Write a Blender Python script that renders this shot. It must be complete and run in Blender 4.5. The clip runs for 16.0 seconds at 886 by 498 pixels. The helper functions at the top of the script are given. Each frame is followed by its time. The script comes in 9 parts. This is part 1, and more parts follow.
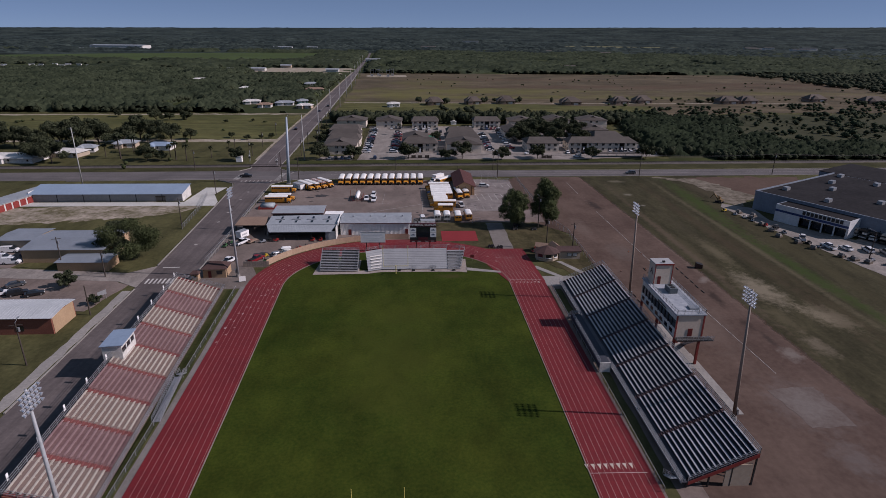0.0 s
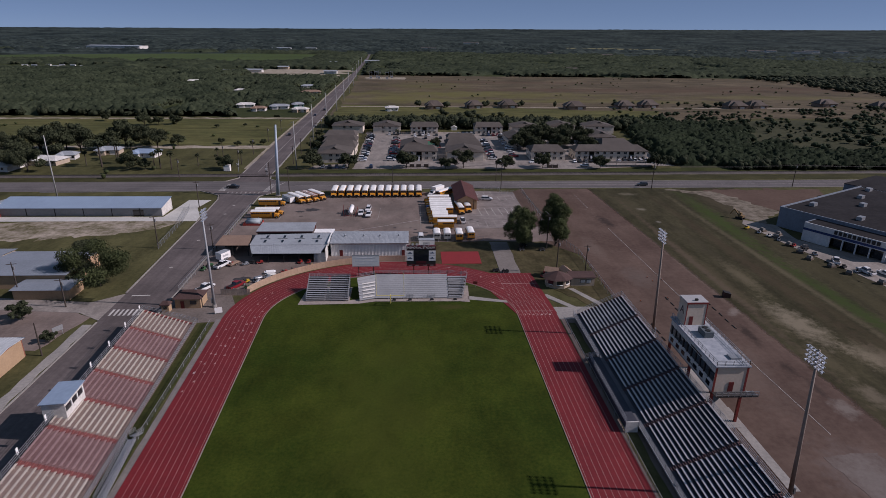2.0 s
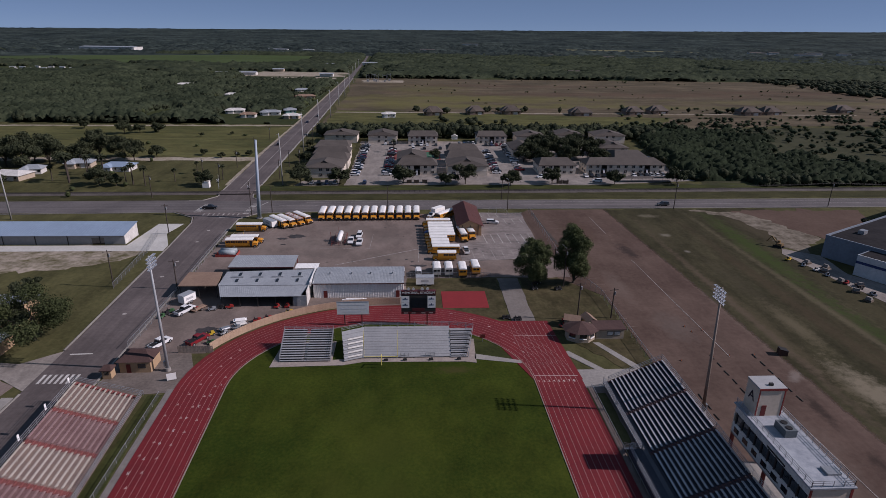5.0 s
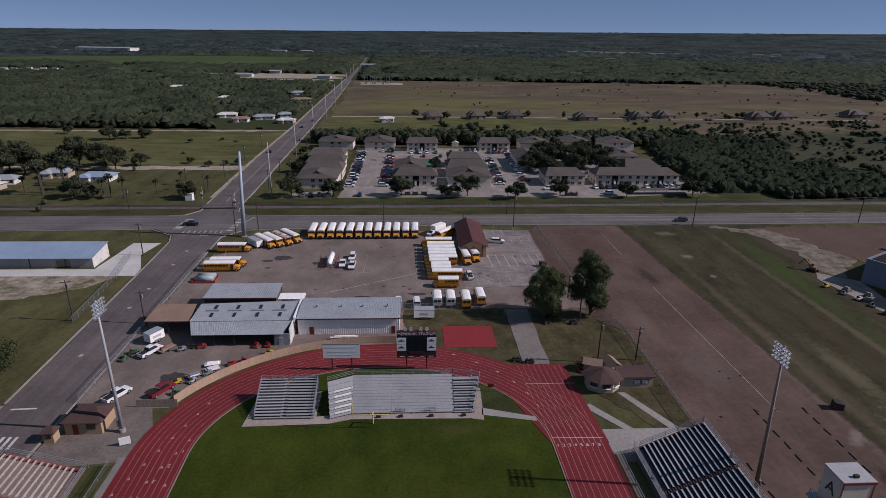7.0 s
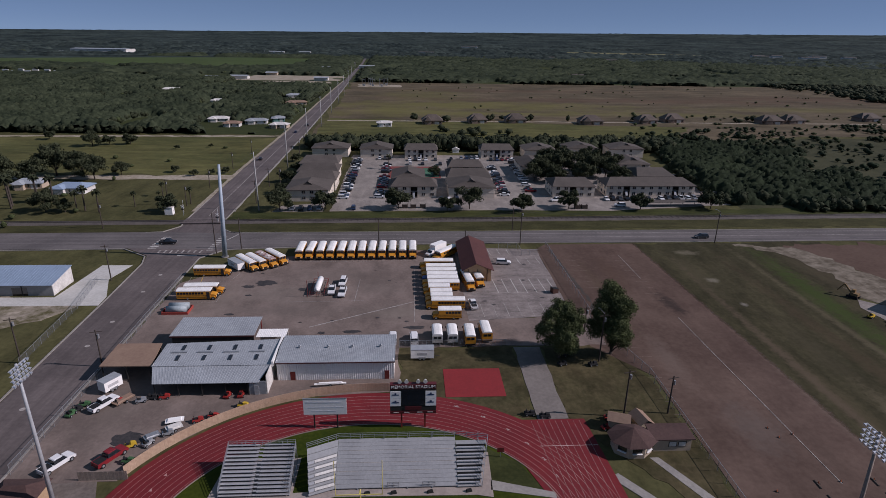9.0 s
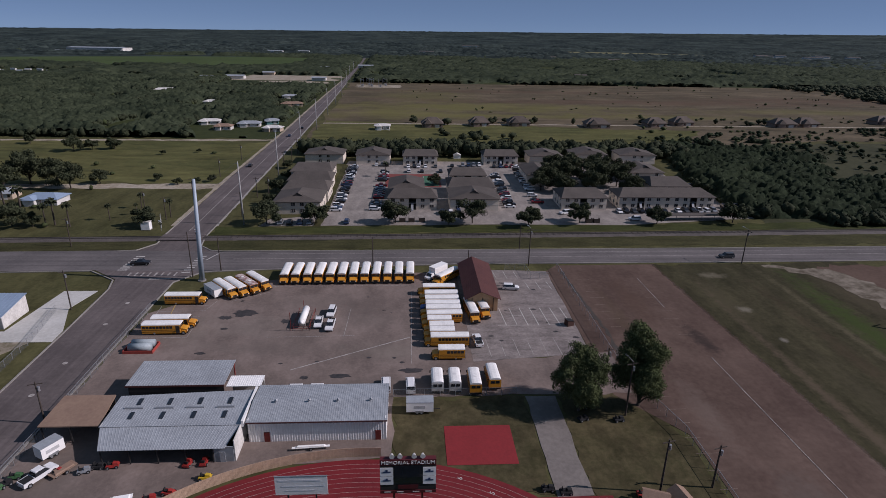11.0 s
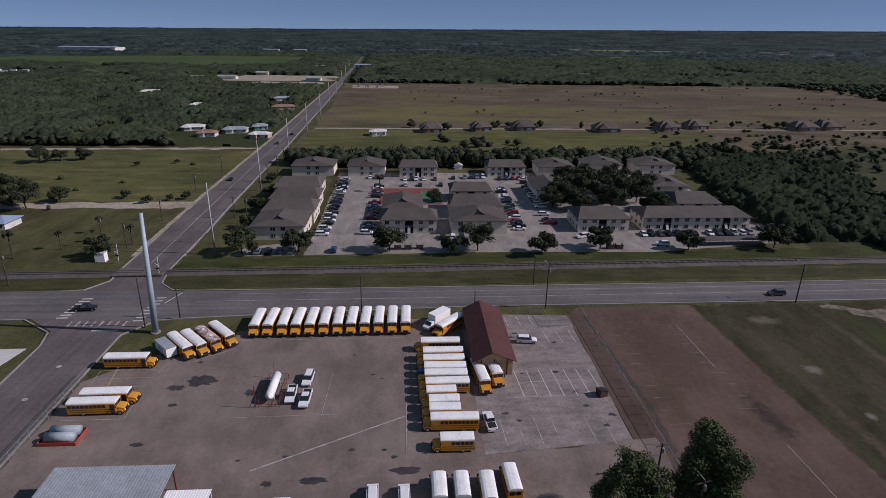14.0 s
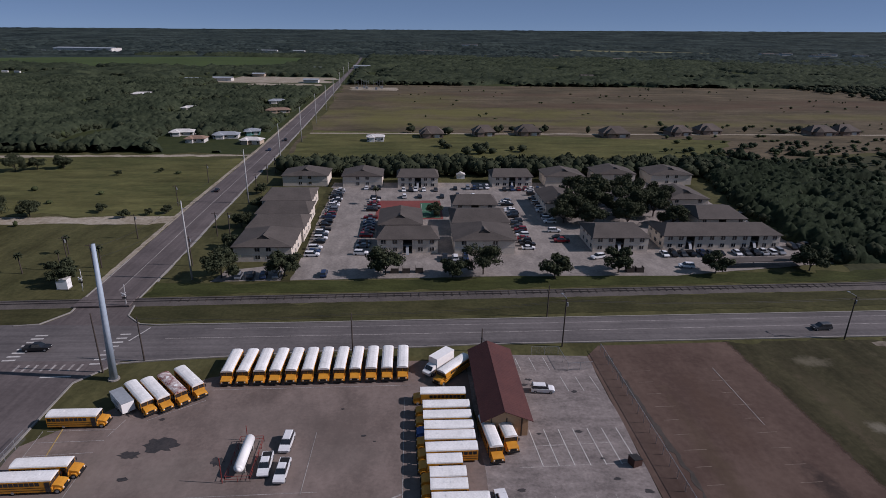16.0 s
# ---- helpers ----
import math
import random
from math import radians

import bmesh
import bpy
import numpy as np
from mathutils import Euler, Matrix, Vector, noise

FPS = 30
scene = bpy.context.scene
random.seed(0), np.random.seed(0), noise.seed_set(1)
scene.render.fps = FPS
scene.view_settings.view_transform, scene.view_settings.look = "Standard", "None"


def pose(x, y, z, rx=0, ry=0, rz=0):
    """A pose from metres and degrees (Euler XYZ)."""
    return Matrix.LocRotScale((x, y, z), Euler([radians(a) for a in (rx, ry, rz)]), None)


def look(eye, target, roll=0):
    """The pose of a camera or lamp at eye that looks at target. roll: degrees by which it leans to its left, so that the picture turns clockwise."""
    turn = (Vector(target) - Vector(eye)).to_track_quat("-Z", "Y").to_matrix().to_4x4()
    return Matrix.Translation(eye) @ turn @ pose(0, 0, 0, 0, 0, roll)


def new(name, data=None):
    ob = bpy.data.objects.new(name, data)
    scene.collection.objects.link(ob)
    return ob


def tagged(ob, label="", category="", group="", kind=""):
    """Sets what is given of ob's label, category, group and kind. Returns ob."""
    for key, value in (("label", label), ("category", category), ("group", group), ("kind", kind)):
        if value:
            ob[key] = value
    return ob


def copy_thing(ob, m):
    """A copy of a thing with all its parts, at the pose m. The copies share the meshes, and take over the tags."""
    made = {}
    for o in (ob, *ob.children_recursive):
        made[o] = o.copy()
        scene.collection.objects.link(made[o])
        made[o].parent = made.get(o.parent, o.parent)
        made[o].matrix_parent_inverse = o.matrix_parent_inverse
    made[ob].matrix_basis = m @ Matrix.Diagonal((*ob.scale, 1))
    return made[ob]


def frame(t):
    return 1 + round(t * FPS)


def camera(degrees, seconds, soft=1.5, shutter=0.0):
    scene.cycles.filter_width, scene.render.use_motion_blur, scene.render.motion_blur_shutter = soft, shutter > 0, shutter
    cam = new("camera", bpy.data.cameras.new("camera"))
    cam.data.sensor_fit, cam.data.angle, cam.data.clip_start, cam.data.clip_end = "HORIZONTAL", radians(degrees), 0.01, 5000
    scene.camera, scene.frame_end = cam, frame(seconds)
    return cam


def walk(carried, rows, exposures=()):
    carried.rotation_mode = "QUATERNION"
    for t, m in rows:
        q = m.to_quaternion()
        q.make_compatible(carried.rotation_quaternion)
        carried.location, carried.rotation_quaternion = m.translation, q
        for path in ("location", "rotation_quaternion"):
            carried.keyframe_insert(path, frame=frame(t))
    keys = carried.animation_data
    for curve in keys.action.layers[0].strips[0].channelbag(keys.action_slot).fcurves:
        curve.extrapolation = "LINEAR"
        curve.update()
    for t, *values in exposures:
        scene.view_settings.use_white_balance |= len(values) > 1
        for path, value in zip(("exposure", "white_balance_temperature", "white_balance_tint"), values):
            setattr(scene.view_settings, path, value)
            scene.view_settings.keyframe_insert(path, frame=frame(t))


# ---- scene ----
cam = camera(74.5, 16.0, soft=0.8)
PATH = [
    (0, (-1.276, 6.442, 67.111), (-1.173, 8.311, 66.405), 0.6),
    (0.5, (-1.082, 11.065, 67.034), (-0.978, 12.934, 66.331), 0.7),
    (1, (-0.943, 15.724, 67.135), (-0.839, 17.594, 66.432), 0.8),
    (1.5, (-0.843, 20.352, 67.321), (-0.738, 22.222, 66.619), 0.8),
    (2, (-0.522, 25.061, 67.445), (-0.417, 26.93, 66.743), 0.8),
    (2.5, (-0.368, 29.669, 67.636), (-0.262, 31.539, 66.934), 0.8),
    (3, (-0.438, 34.295, 68.006), (-0.33, 36.165, 67.304), 0.8),
    (3.5, (-0.417, 38.721, 68.231), (-0.308, 40.591, 67.532), 0.8),
    (4, (-0.228, 43.395, 68.253), (-0.119, 45.265, 67.554), 0.9),
    (6.5, (0.688, 67.827, 68.747), (0.798, 69.697, 68.048), 0.9),
    (7, (0.741, 72.625, 68.733), (0.853, 74.497, 68.037), 1.0),
    (7.5, (1.125, 77.329, 68.828), (1.235, 79.2, 68.131), 0.9),
    (8, (1.267, 82.163, 68.728), (1.379, 84.035, 68.033), 0.9),
    (8.5, (1.325, 86.993, 68.685), (1.439, 88.865, 67.992), 0.9),
    (9, (1.468, 92.021, 68.671), (1.582, 93.894, 67.978), 1.0),
    (11.5, (2.457, 116.853, 68.919), (2.571, 118.725, 68.223), 1.1),
    (12, (2.592, 122.093, 69.06), (2.707, 123.964, 68.363), 1.0),
    (12.5, (2.871, 127.223, 69.251), (2.986, 129.093, 68.551), 1.0),
    (13, (3.03, 132.282, 69.269), (3.146, 134.153, 68.57), 1.0),
    (13.5, (3.204, 137.258, 69.384), (3.32, 139.128, 68.683), 1.0),
    (14, (3.382, 142.299, 69.484), (3.498, 144.168, 68.782), 0.9),
    (14.5, (3.508, 147.356, 69.514), (3.623, 149.225, 68.811), 0.9),
    (15, (3.548, 152.308, 69.58), (3.665, 154.177, 68.878), 0.9),
    (15.5, (3.593, 157.291, 69.529), (3.711, 159.161, 68.828), 1.0),
    (16, (3.94, 162.418, 69.391), (4.056, 164.288, 68.691), 0.9),
]
walk(cam, [(t, look(eye, target, roll)) for t, eye, target, roll in PATH], exposures=[(0, -0.31, 6200, 28), (16, -0.36, 6050, 25)])

# ---- light ----
world = bpy.data.worlds.new("sky")
scene.world = world
world.use_nodes = True
wn = world.node_tree.nodes
sky = wn.new("ShaderNodeTexSky")
sky.sky_type = "NISHITA"
sky.sun_disc = False
sky.sun_elevation = radians(35.1)
sky.sun_rotation = radians(97)
sky.altitude, sky.air_density, sky.dust_density, sky.ozone_density = 3000, 0.30, 0.0, 1.0
wn["Background"].inputs[1].default_value = 0.078
haze = wn.new("ShaderNodeMix")
haze.data_type = "RGBA"
haze.inputs[0].default_value = 0.62
haze.inputs[7].default_value = (2.05, 3.40, 4.85, 1)
world.node_tree.links.new(sky.outputs[0], haze.inputs[6])
world.node_tree.links.new(haze.outputs[2], wn["Background"].inputs[0])
sun = new("sun", bpy.data.lights.new("sun", "SUN"))
sun.data.energy, sun.data.angle, sun.data.color = 5.0, radians(0.55), (1.0, 0.95, 0.88)
sun.matrix_basis = look((37.9, -4.6, 26.6), (0, 0, 0))

# ---- materials ----
MATS = {}


def mat(name, c1, c2=None, rough=0.85, size=2.0, big=25.0, bump=0.0, metal=0.0, rand=0.0, mix=0.5, spec=0.3, streak=None, depth=0.3):
    """Two-scale mottled surface; size and big are the grain sizes in metres."""
    if name in MATS:
        return MATS[name]
    m = bpy.data.materials.new(name)
    MATS[name] = m
    m.use_nodes = True
    nt = m.node_tree
    N, L = nt.nodes, nt.links
    b = N["Principled BSDF"]
    b.inputs["Roughness"].default_value = rough
    b.inputs["Metallic"].default_value = metal
    b.inputs["Specular IOR Level"].default_value = spec
    if c2 is None:
        c2 = tuple(x * 0.72 for x in c1)
    geo = N.new("ShaderNodeNewGeometry")
    n1, n2 = N.new("ShaderNodeTexNoise"), N.new("ShaderNodeTexNoise")
    for n, s, d in ((n1, size, 5), (n2, big, 4)):
        n.inputs["Scale"].default_value = 1.0 / s
        n.inputs["Detail"].default_value = d
        n.inputs["Roughness"].default_value = 0.62
        L.new(geo.outputs["Position"], n.inputs["Vector"])
    blend = N.new("ShaderNodeMix")
    blend.data_type = "FLOAT"
    blend.inputs[0].default_value = mix
    L.new(n1.outputs[0], blend.inputs[2])
    L.new(n2.outputs[0], blend.inputs[3])
    ramp = N.new("ShaderNodeValToRGB")
    ramp.color_ramp.elements[0].position, ramp.color_ramp.elements[1].position = 0.39, 0.61
    ramp.color_ramp.elements[0].color, ramp.color_ramp.elements[1].color = (*c2, 1), (*c1, 1)
    L.new(blend.outputs[0], ramp.inputs[0])
    out = ramp.outputs[0]
    if streak:
        mul, n3, rng3, hs = N.new("ShaderNodeVectorMath"), N.new("ShaderNodeTexNoise"), N.new("ShaderNodeMapRange"), N.new("ShaderNodeHueSaturation")
        mul.operation = "DIVIDE"
        mul.inputs[1].default_value = (*streak, 1.0)
        n3.inputs["Scale"].default_value, n3.inputs["Detail"].default_value, n3.inputs["Roughness"].default_value = 1.0, 6, 0.7
        rng3.inputs[1].default_value, rng3.inputs[2].default_value = 0.32, 0.68
        rng3.inputs[3].default_value, rng3.inputs[4].default_value = 1 - depth, 1 + depth
        L.new(geo.outputs["Position"], mul.inputs[0])
        L.new(mul.outputs[0], n3.inputs["Vector"])
        L.new(n3.outputs[0], rng3.inputs[0])
        L.new(rng3.outputs[0], hs.inputs["Value"])
        L.new(out, hs.inputs["Color"])
        out = hs.outputs[0]
    if rand:
        info, mul = N.new("ShaderNodeObjectInfo"), N.new("ShaderNodeMapRange")
        mul.inputs[3].default_value, mul.inputs[4].default_value = 1 - rand, 1 + rand
        hsv = N.new("ShaderNodeHueSaturation")
        L.new(info.outputs["Random"], mul.inputs[0])
        L.new(mul.outputs[0], hsv.inputs["Value"])
        L.new(out, hsv.inputs["Color"])
        out = hsv.outputs[0]
    L.new(out, b.inputs["Base Color"])
    if bump:
        bp = N.new("ShaderNodeBump")
        bp.inputs["Strength"].default_value = 0.6
        bp.inputs["Distance"].default_value = bump
        L.new(n1.outputs[0], bp.inputs["Height"])
        L.new(bp.outputs[0], b.inputs["Normal"])
    return m


def soft(m, x, y, rx, ry, colour, strength=0.7, turn=0.0, rag=1.0, grain=2.5):
    """Wear in a surface that fades out round a place: an uneven oval with no edge."""
    N, L = m.node_tree.nodes, m.node_tree.links
    base = N["Principled BSDF"].inputs["Base Color"]
    prev = base.links[0].from_socket
    geo = next(n for n in N if n.type == "NEW_GEOMETRY")
    sub, rot, div, ln = N.new("ShaderNodeVectorMath"), N.new("ShaderNodeVectorRotate"), N.new("ShaderNodeVectorMath"), N.new("ShaderNodeVectorMath")
    sub.operation, div.operation, ln.operation = "SUBTRACT", "DIVIDE", "LENGTH"
    sub.inputs[1].default_value = (x, y, 0)
    rot.rotation_type = "Z_AXIS"
    rot.inputs["Angle"].default_value = radians(-turn)
    div.inputs[1].default_value = (rx, ry, 1000.0)
    L.new(geo.outputs["Position"], sub.inputs[0])
    L.new(sub.outputs[0], rot.inputs["Vector"])
    L.new(rot.outputs[0], div.inputs[0])
    L.new(div.outputs[0], ln.inputs[0])
    n = N.new("ShaderNodeTexNoise")
    n.inputs["Scale"].default_value, n.inputs["Detail"].default_value, n.inputs["Roughness"].default_value = 1.0 / grain, 6, 0.72
    L.new(geo.outputs["Position"], n.inputs["Vector"])
    a = N.new("ShaderNodeMath")
    a.operation = "MULTIPLY_ADD"
    a.inputs[1].default_value = rag * 2.6
    L.new(n.outputs[0], a.inputs[0])
    L.new(ln.outputs["Value"], a.inputs[2])
    mr = N.new("ShaderNodeMapRange")
    mr.inputs[1].default_value, mr.inputs[2].default_value = rag * 1.3 + 1.15, rag * 1.3 + 0.25
    mr.inputs[3].default_value, mr.inputs[4].default_value = 0.0, strength
    L.new(a.outputs[0], mr.inputs[0])
    mx = N.new("ShaderNodeMix")
    mx.data_type = "RGBA"
    mx.inputs[7].default_value = (*colour, 1)
    L.new(mr.outputs[0], mx.inputs[0])
    L.new(prev, mx.inputs[6])
    L.new(mx.outputs[2], base)
    return m


def fade_out(m, x0, y0, x1, y1, width, grain=3.0):
    """Lets a loose surface thin out past the line, on its right as seen from the first point."""
    N, L = m.node_tree.nodes, m.node_tree.links
    geo = next(n for n in N if n.type == "NEW_GEOMETRY")
    d = Vector((x1 - x0, y1 - y0)).normalized()
    sub, dot, n, add, mr = N.new("ShaderNodeVectorMath"), N.new("ShaderNodeVectorMath"), N.new("ShaderNodeTexNoise"), N.new("ShaderNodeMath"), N.new("ShaderNodeMapRange")
    sub.operation, dot.operation, add.operation = "SUBTRACT", "DOT_PRODUCT", "MULTIPLY_ADD"
    sub.inputs[1].default_value = (x0, y0, 0)
    dot.inputs[1].default_value = (d.y, -d.x, 0)
    L.new(geo.outputs["Position"], sub.inputs[0])
    L.new(sub.outputs[0], dot.inputs[0])
    n.inputs["Scale"].default_value, n.inputs["Detail"].default_value, n.inputs["Roughness"].default_value = 1.0 / grain, 7, 0.75
    L.new(geo.outputs["Position"], n.inputs["Vector"])
    add.inputs[1].default_value = width * 2.2
    L.new(n.outputs[0], add.inputs[0])
    L.new(dot.outputs["Value"], add.inputs[2])
    mr.inputs[1].default_value, mr.inputs[2].default_value = width * 0.7, width * 1.5
    L.new(add.outputs[0], mr.inputs[0])
    t, mx = N.new("ShaderNodeBsdfTransparent"), N.new("ShaderNodeMixShader")
    L.new(mr.outputs[0], mx.inputs[0])
    L.new(N["Principled BSDF"].outputs[0], mx.inputs[1])
    L.new(t.outputs[0], mx.inputs[2])
    L.new(mx.outputs[0], N["Material Output"].inputs[0])
    return m


def leafmat(name, c1, c2):
    """Foliage whose clumps differ one by one."""
    m = mat(name, c1, c2, rough=0.85, size=0.8, big=9.0, mix=0.5, spec=0.08)
    N, L = m.node_tree.nodes, m.node_tree.links
    geo = next(n for n in N if n.type == "NEW_GEOMETRY")
    hsv, rng = N.new("ShaderNodeHueSaturation"), N.new("ShaderNodeMapRange")
    rng.inputs[3].default_value, rng.inputs[4].default_value = 0.78, 1.22
    L.new(geo.outputs["Random Per Island"], rng.inputs[0])
    L.new(rng.outputs[0], hsv.inputs["Value"])
    ramp = next(n for n in N if n.type == "VALTORGB")
    L.new(ramp.outputs[0], hsv.inputs["Color"])
    L.new(hsv.outputs[0], N["Principled BSDF"].inputs["Base Color"])
    return m


def glassmat(name, c, rough=0.08):
    m = mat(name, c, tuple(x * 0.6 for x in c), rough=rough, size=0.7, big=3, spec=0.8)
    return m


def wiremat():
    """Chain link seen from afar: mostly open."""
    m = bpy.data.materials.new("chain_link")
    m.use_nodes = True
    N, L = m.node_tree.nodes, m.node_tree.links
    t, mx = N.new("ShaderNodeBsdfTransparent"), N.new("ShaderNodeMixShader")
    N["Principled BSDF"].inputs["Base Color"].default_value = (0.3, 0.31, 0.32, 1)
    N["Principled BSDF"].inputs["Metallic"].default_value = 0.6
    N["Principled BSDF"].inputs["Roughness"].default_value = 0.5
    mx.inputs[0].default_value = 0.2
    L.new(t.outputs[0], mx.inputs[1])
    L.new(N["Principled BSDF"].outputs[0], mx.inputs[2])
    L.new(mx.outputs[0], N["Material Output"].inputs[0])
    return m


GRASS = mat("rough_grass", (0.086, 0.080, 0.035), (0.050, 0.050, 0.021), spec=0.06, size=1.2, big=34, bump=0.05, mix=0.55, streak=(7.0, 20.0), depth=0.35)
VERGE = mat("verge_grass", (0.060, 0.056, 0.025), (0.033, 0.034, 0.015), spec=0.06, size=0.9, big=14, bump=0.05, streak=(16.0, 4.0), depth=0.3)
LUSH = mat("green_grass", (0.053, 0.058, 0.020), (0.031, 0.037, 0.013), spec=0.06, size=0.9, big=12, bump=0.05, streak=(14.0, 4.0), depth=0.3)
TURF = mat("turf", (0.044, 0.055, 0.007), (0.020, 0.034, 0.004), spec=0.06, size=0.6, big=30, bump=0.03, mix=0.55, streak=(9.0, 14.0), depth=0.28)
soft(TURF, 9.5, 161.5, 5.0, 1.8, (0.060, 0.050, 0.018), 0.6, 0, 1.0, 1.5)
soft(TURF, -6, 120, 13, 34, (0.050, 0.060, 0.010), 0.5, 0, 1.0, 7.0)
# Dry grass brown with a little distance haze painted in as extra blue.
FIELD = mat("dry_field", (0.122, 0.096, 0.062), (0.068, 0.057, 0.036), spec=0.06, size=4, big=70, bump=0.05, mix=0.6, streak=(60.0, 14.0), depth=0.35)
for x, y, a, b, k in ((60, 700, 190, 45, 0.7), (10, 640, 120, 30, 0.7), (200, 640, 160, 22, 0.5), (420, 690, 160, 26, 0.4), (20, 800, 60, 90, 0.4)):
    soft(FIELD, x, y, a, b, (0.128, 0.120, 0.040), k, 0, 1.0, 34.0)
for x, y, a, b, k in ((250, 760, 300, 26, 0.5), (120, 870, 220, 24, 0.4), (480, 800, 200, 40, 0.5)):
    soft(FIELD, x, y, a, b, (0.094, 0.058, 0.040), k, 0, 1.0, 40.0)
PASTURE = mat("pasture", (0.104, 0.098, 0.038), (0.062, 0.066, 0.025), spec=0.06, size=3, big=60, bump=0.05, mix=0.6, streak=(30.0, 8.0), depth=0.35)
SCRUBLAND = mat("scrub_floor", (0.050, 0.057, 0.022), (0.030, 0.038, 0.015), spec=0.06, size=6, big=120, bump=0.1, mix=0.5)
RED_TRACK = mat("red_track", (0.165, 0.014, 0.017), (0.120, 0.010, 0.013), rough=0.75, size=0.8, big=14, bump=0.003, mix=0.6)
ASPHALT = mat("asphalt", (0.124, 0.103, 0.098), (0.080, 0.066, 0.063), rough=0.85, size=0.9, big=16, bump=0.01, mix=0.6, streak=(1.7, 60.0), depth=0.22)
CROSS_ASPHALT = mat("cross_road_asphalt", (0.130, 0.116, 0.112), (0.086, 0.077, 0.075), rough=0.85, size=0.9, big=16, bump=0.01, mix=0.6, streak=(70.0, 1.6), depth=0.22)
OLD_ASPHALT = mat("old_asphalt", (0.190, 0.148, 0.128), (0.126, 0.097, 0.083), rough=0.9, size=0.7, big=13, bump=0.01, mix=0.65, streak=(5.0, 9.0), depth=0.2)
DIRT_LOT = mat("packed_dirt", (0.121, 0.084, 0.067), (0.078, 0.052, 0.042), spec=0.06, rough=0.95, size=1.2, big=18, bump=0.02, mix=0.65, streak=(6.0, 30.0), depth=0.13)
for x, y, a, b, c, k, turn in ((80, 145, 1.5, 6, (0.035, 0.026, 0.022), 0.8, 0), (80.6, 129.5, 1.4, 3, (0.035, 0.026, 0.022), 0.8, 0), (81.6, 122, 1.0, 4, (0.04, 0.03, 0.026), 0.7, 0), (73, 233.5, 2.4, 8, (0.03, 0.024, 0.022), 0.75, 8),
                            (82.6, 115.5, 2.4, 3.2, (0.19, 0.165, 0.145), 0.7, 0), (83, 157, 3.4, 1.6, (0.2, 0.17, 0.15), 0.7, 45), (74, 97, 7.5, 9, (0.145, 0.125, 0.115), 0.45, 0), (84, 200, 1.8, 62, (0.16, 0.12, 0.095), 0.5, 0),
                            (73, 82, 4, 5, (0.15, 0.13, 0.12), 0.5, 0), (60, 205, 3, 12, (0.15, 0.115, 0.095), 0.5, 0), (57, 240, 2.4, 24, (0.072, 0.052, 0.034), 0.55, 0), (66, 180, 5, 9, (0.13, 0.105, 0.09), 0.5, 0), (70, 130, 7, 18, (0.135, 0.105, 0.088), 0.4, 0),
                            (64, 255, 4, 16, (0.085, 0.055, 0.04), 0.5, 0)):
    soft(DIRT_LOT, x, y, a, b, c, k, turn)
fade_out(DIRT_LOT, 86.2, 110, 81.8, 240, 1.5)
for x, y, a, b, c, k in ((-8, 246, 9, 6, (0.12, 0.098, 0.084), 0.5), (-30, 232, 14, 5, (0.12, 0.098, 0.084), 0.5), (-36, 242, 9, 6, (0.20, 0.17, 0.145), 0.4), (-50, 240, 8, 9, (0.20, 0.168, 0.14), 0.4), (0, 230, 12, 5, (0.21, 0.18, 0.15), 0.4), (-20, 256, 16, 5, (0.125, 0.10, 0.085), 0.4), (-55, 190, 6, 12, (0.11, 0.09, 0.075), 0.5),
                      (-8, 216, 20, 3, (0.11, 0.09, 0.078), 0.5)):
    soft(OLD_ASPHALT, x, y, a, b, c, k, 0, 1.0, 5.0)
STRIP = mat("worn_grass", (0.058, 0.051, 0.028), (0.033, 0.031, 0.016), spec=0.06, size=1.2, big=24, bump=0.05, mix=0.55, streak=(5.0, 22.0), depth=0.35)
for x, y, a, b, c, k, turn in ((95.5, 150, 5.0, 13, (0.20, 0.17, 0.12), 0.85, 8), (103.5, 133, 5.0, 8, (0.19, 0.16, 0.11), 0.85, 20), (97.2, 180, 2.6, 14, (0.125, 0.105, 0.066), 0.7, 0), (91.5, 132, 2.6, 9, (0.10, 0.085, 0.05), 0.6, 0), (89.5, 180, 2.4, 40, (0.075, 0.062, 0.036), 0.7, 2), (90, 255, 3.6, 22, (0.064, 0.055, 0.032), 0.7, 0), (91.6, 119, 2.6, 6, (0.17, 0.14, 0.10), 0.6, 0), (95.4, 273, 4.5, 2.4, (0.16, 0.14, 0.10), 0.6, 0), (93, 249.5, 2.2, 2.0, (0.2, 0.18, 0.14), 0.6, 0),
                            (93.5, 232.7, 1.1, 1.3, (0.22, 0.2, 0.17), 0.7, 0), (112.2, 190, 1.6, 90, (0.125, 0.105, 0.066), 0.55, 0), (105, 190, 3.0, 85, (0.062, 0.046, 0.028), 0.6, 0), (109, 150, 2.0, 60, (0.055, 0.042, 0.024), 0.5, 0), (118, 235, 4.5, 46, (0.040, 0.058, 0.015), 0.85, -3),
                            (116, 160, 3.0, 44, (0.038, 0.056, 0.015), 0.85, 1), (124, 170, 4, 60, (0.058, 0.050, 0.026), 0.6, 0), (88, 190, 1.6, 70, (0.105, 0.078, 0.055), 0.6, 0), (97, 205, 4, 24, (0.070, 0.060, 0.036), 0.5, 0), (131, 255, 6, 24, (0.058, 0.046, 0.030), 0.6, 0)):
    soft(STRIP, x, y, a, b, c, k, turn)
CONCRETE = mat("concrete", (0.300, 0.280, 0.255), (0.215, 0.200, 0.185), rough=0.85, size=0.6, big=7, bump=0.005)
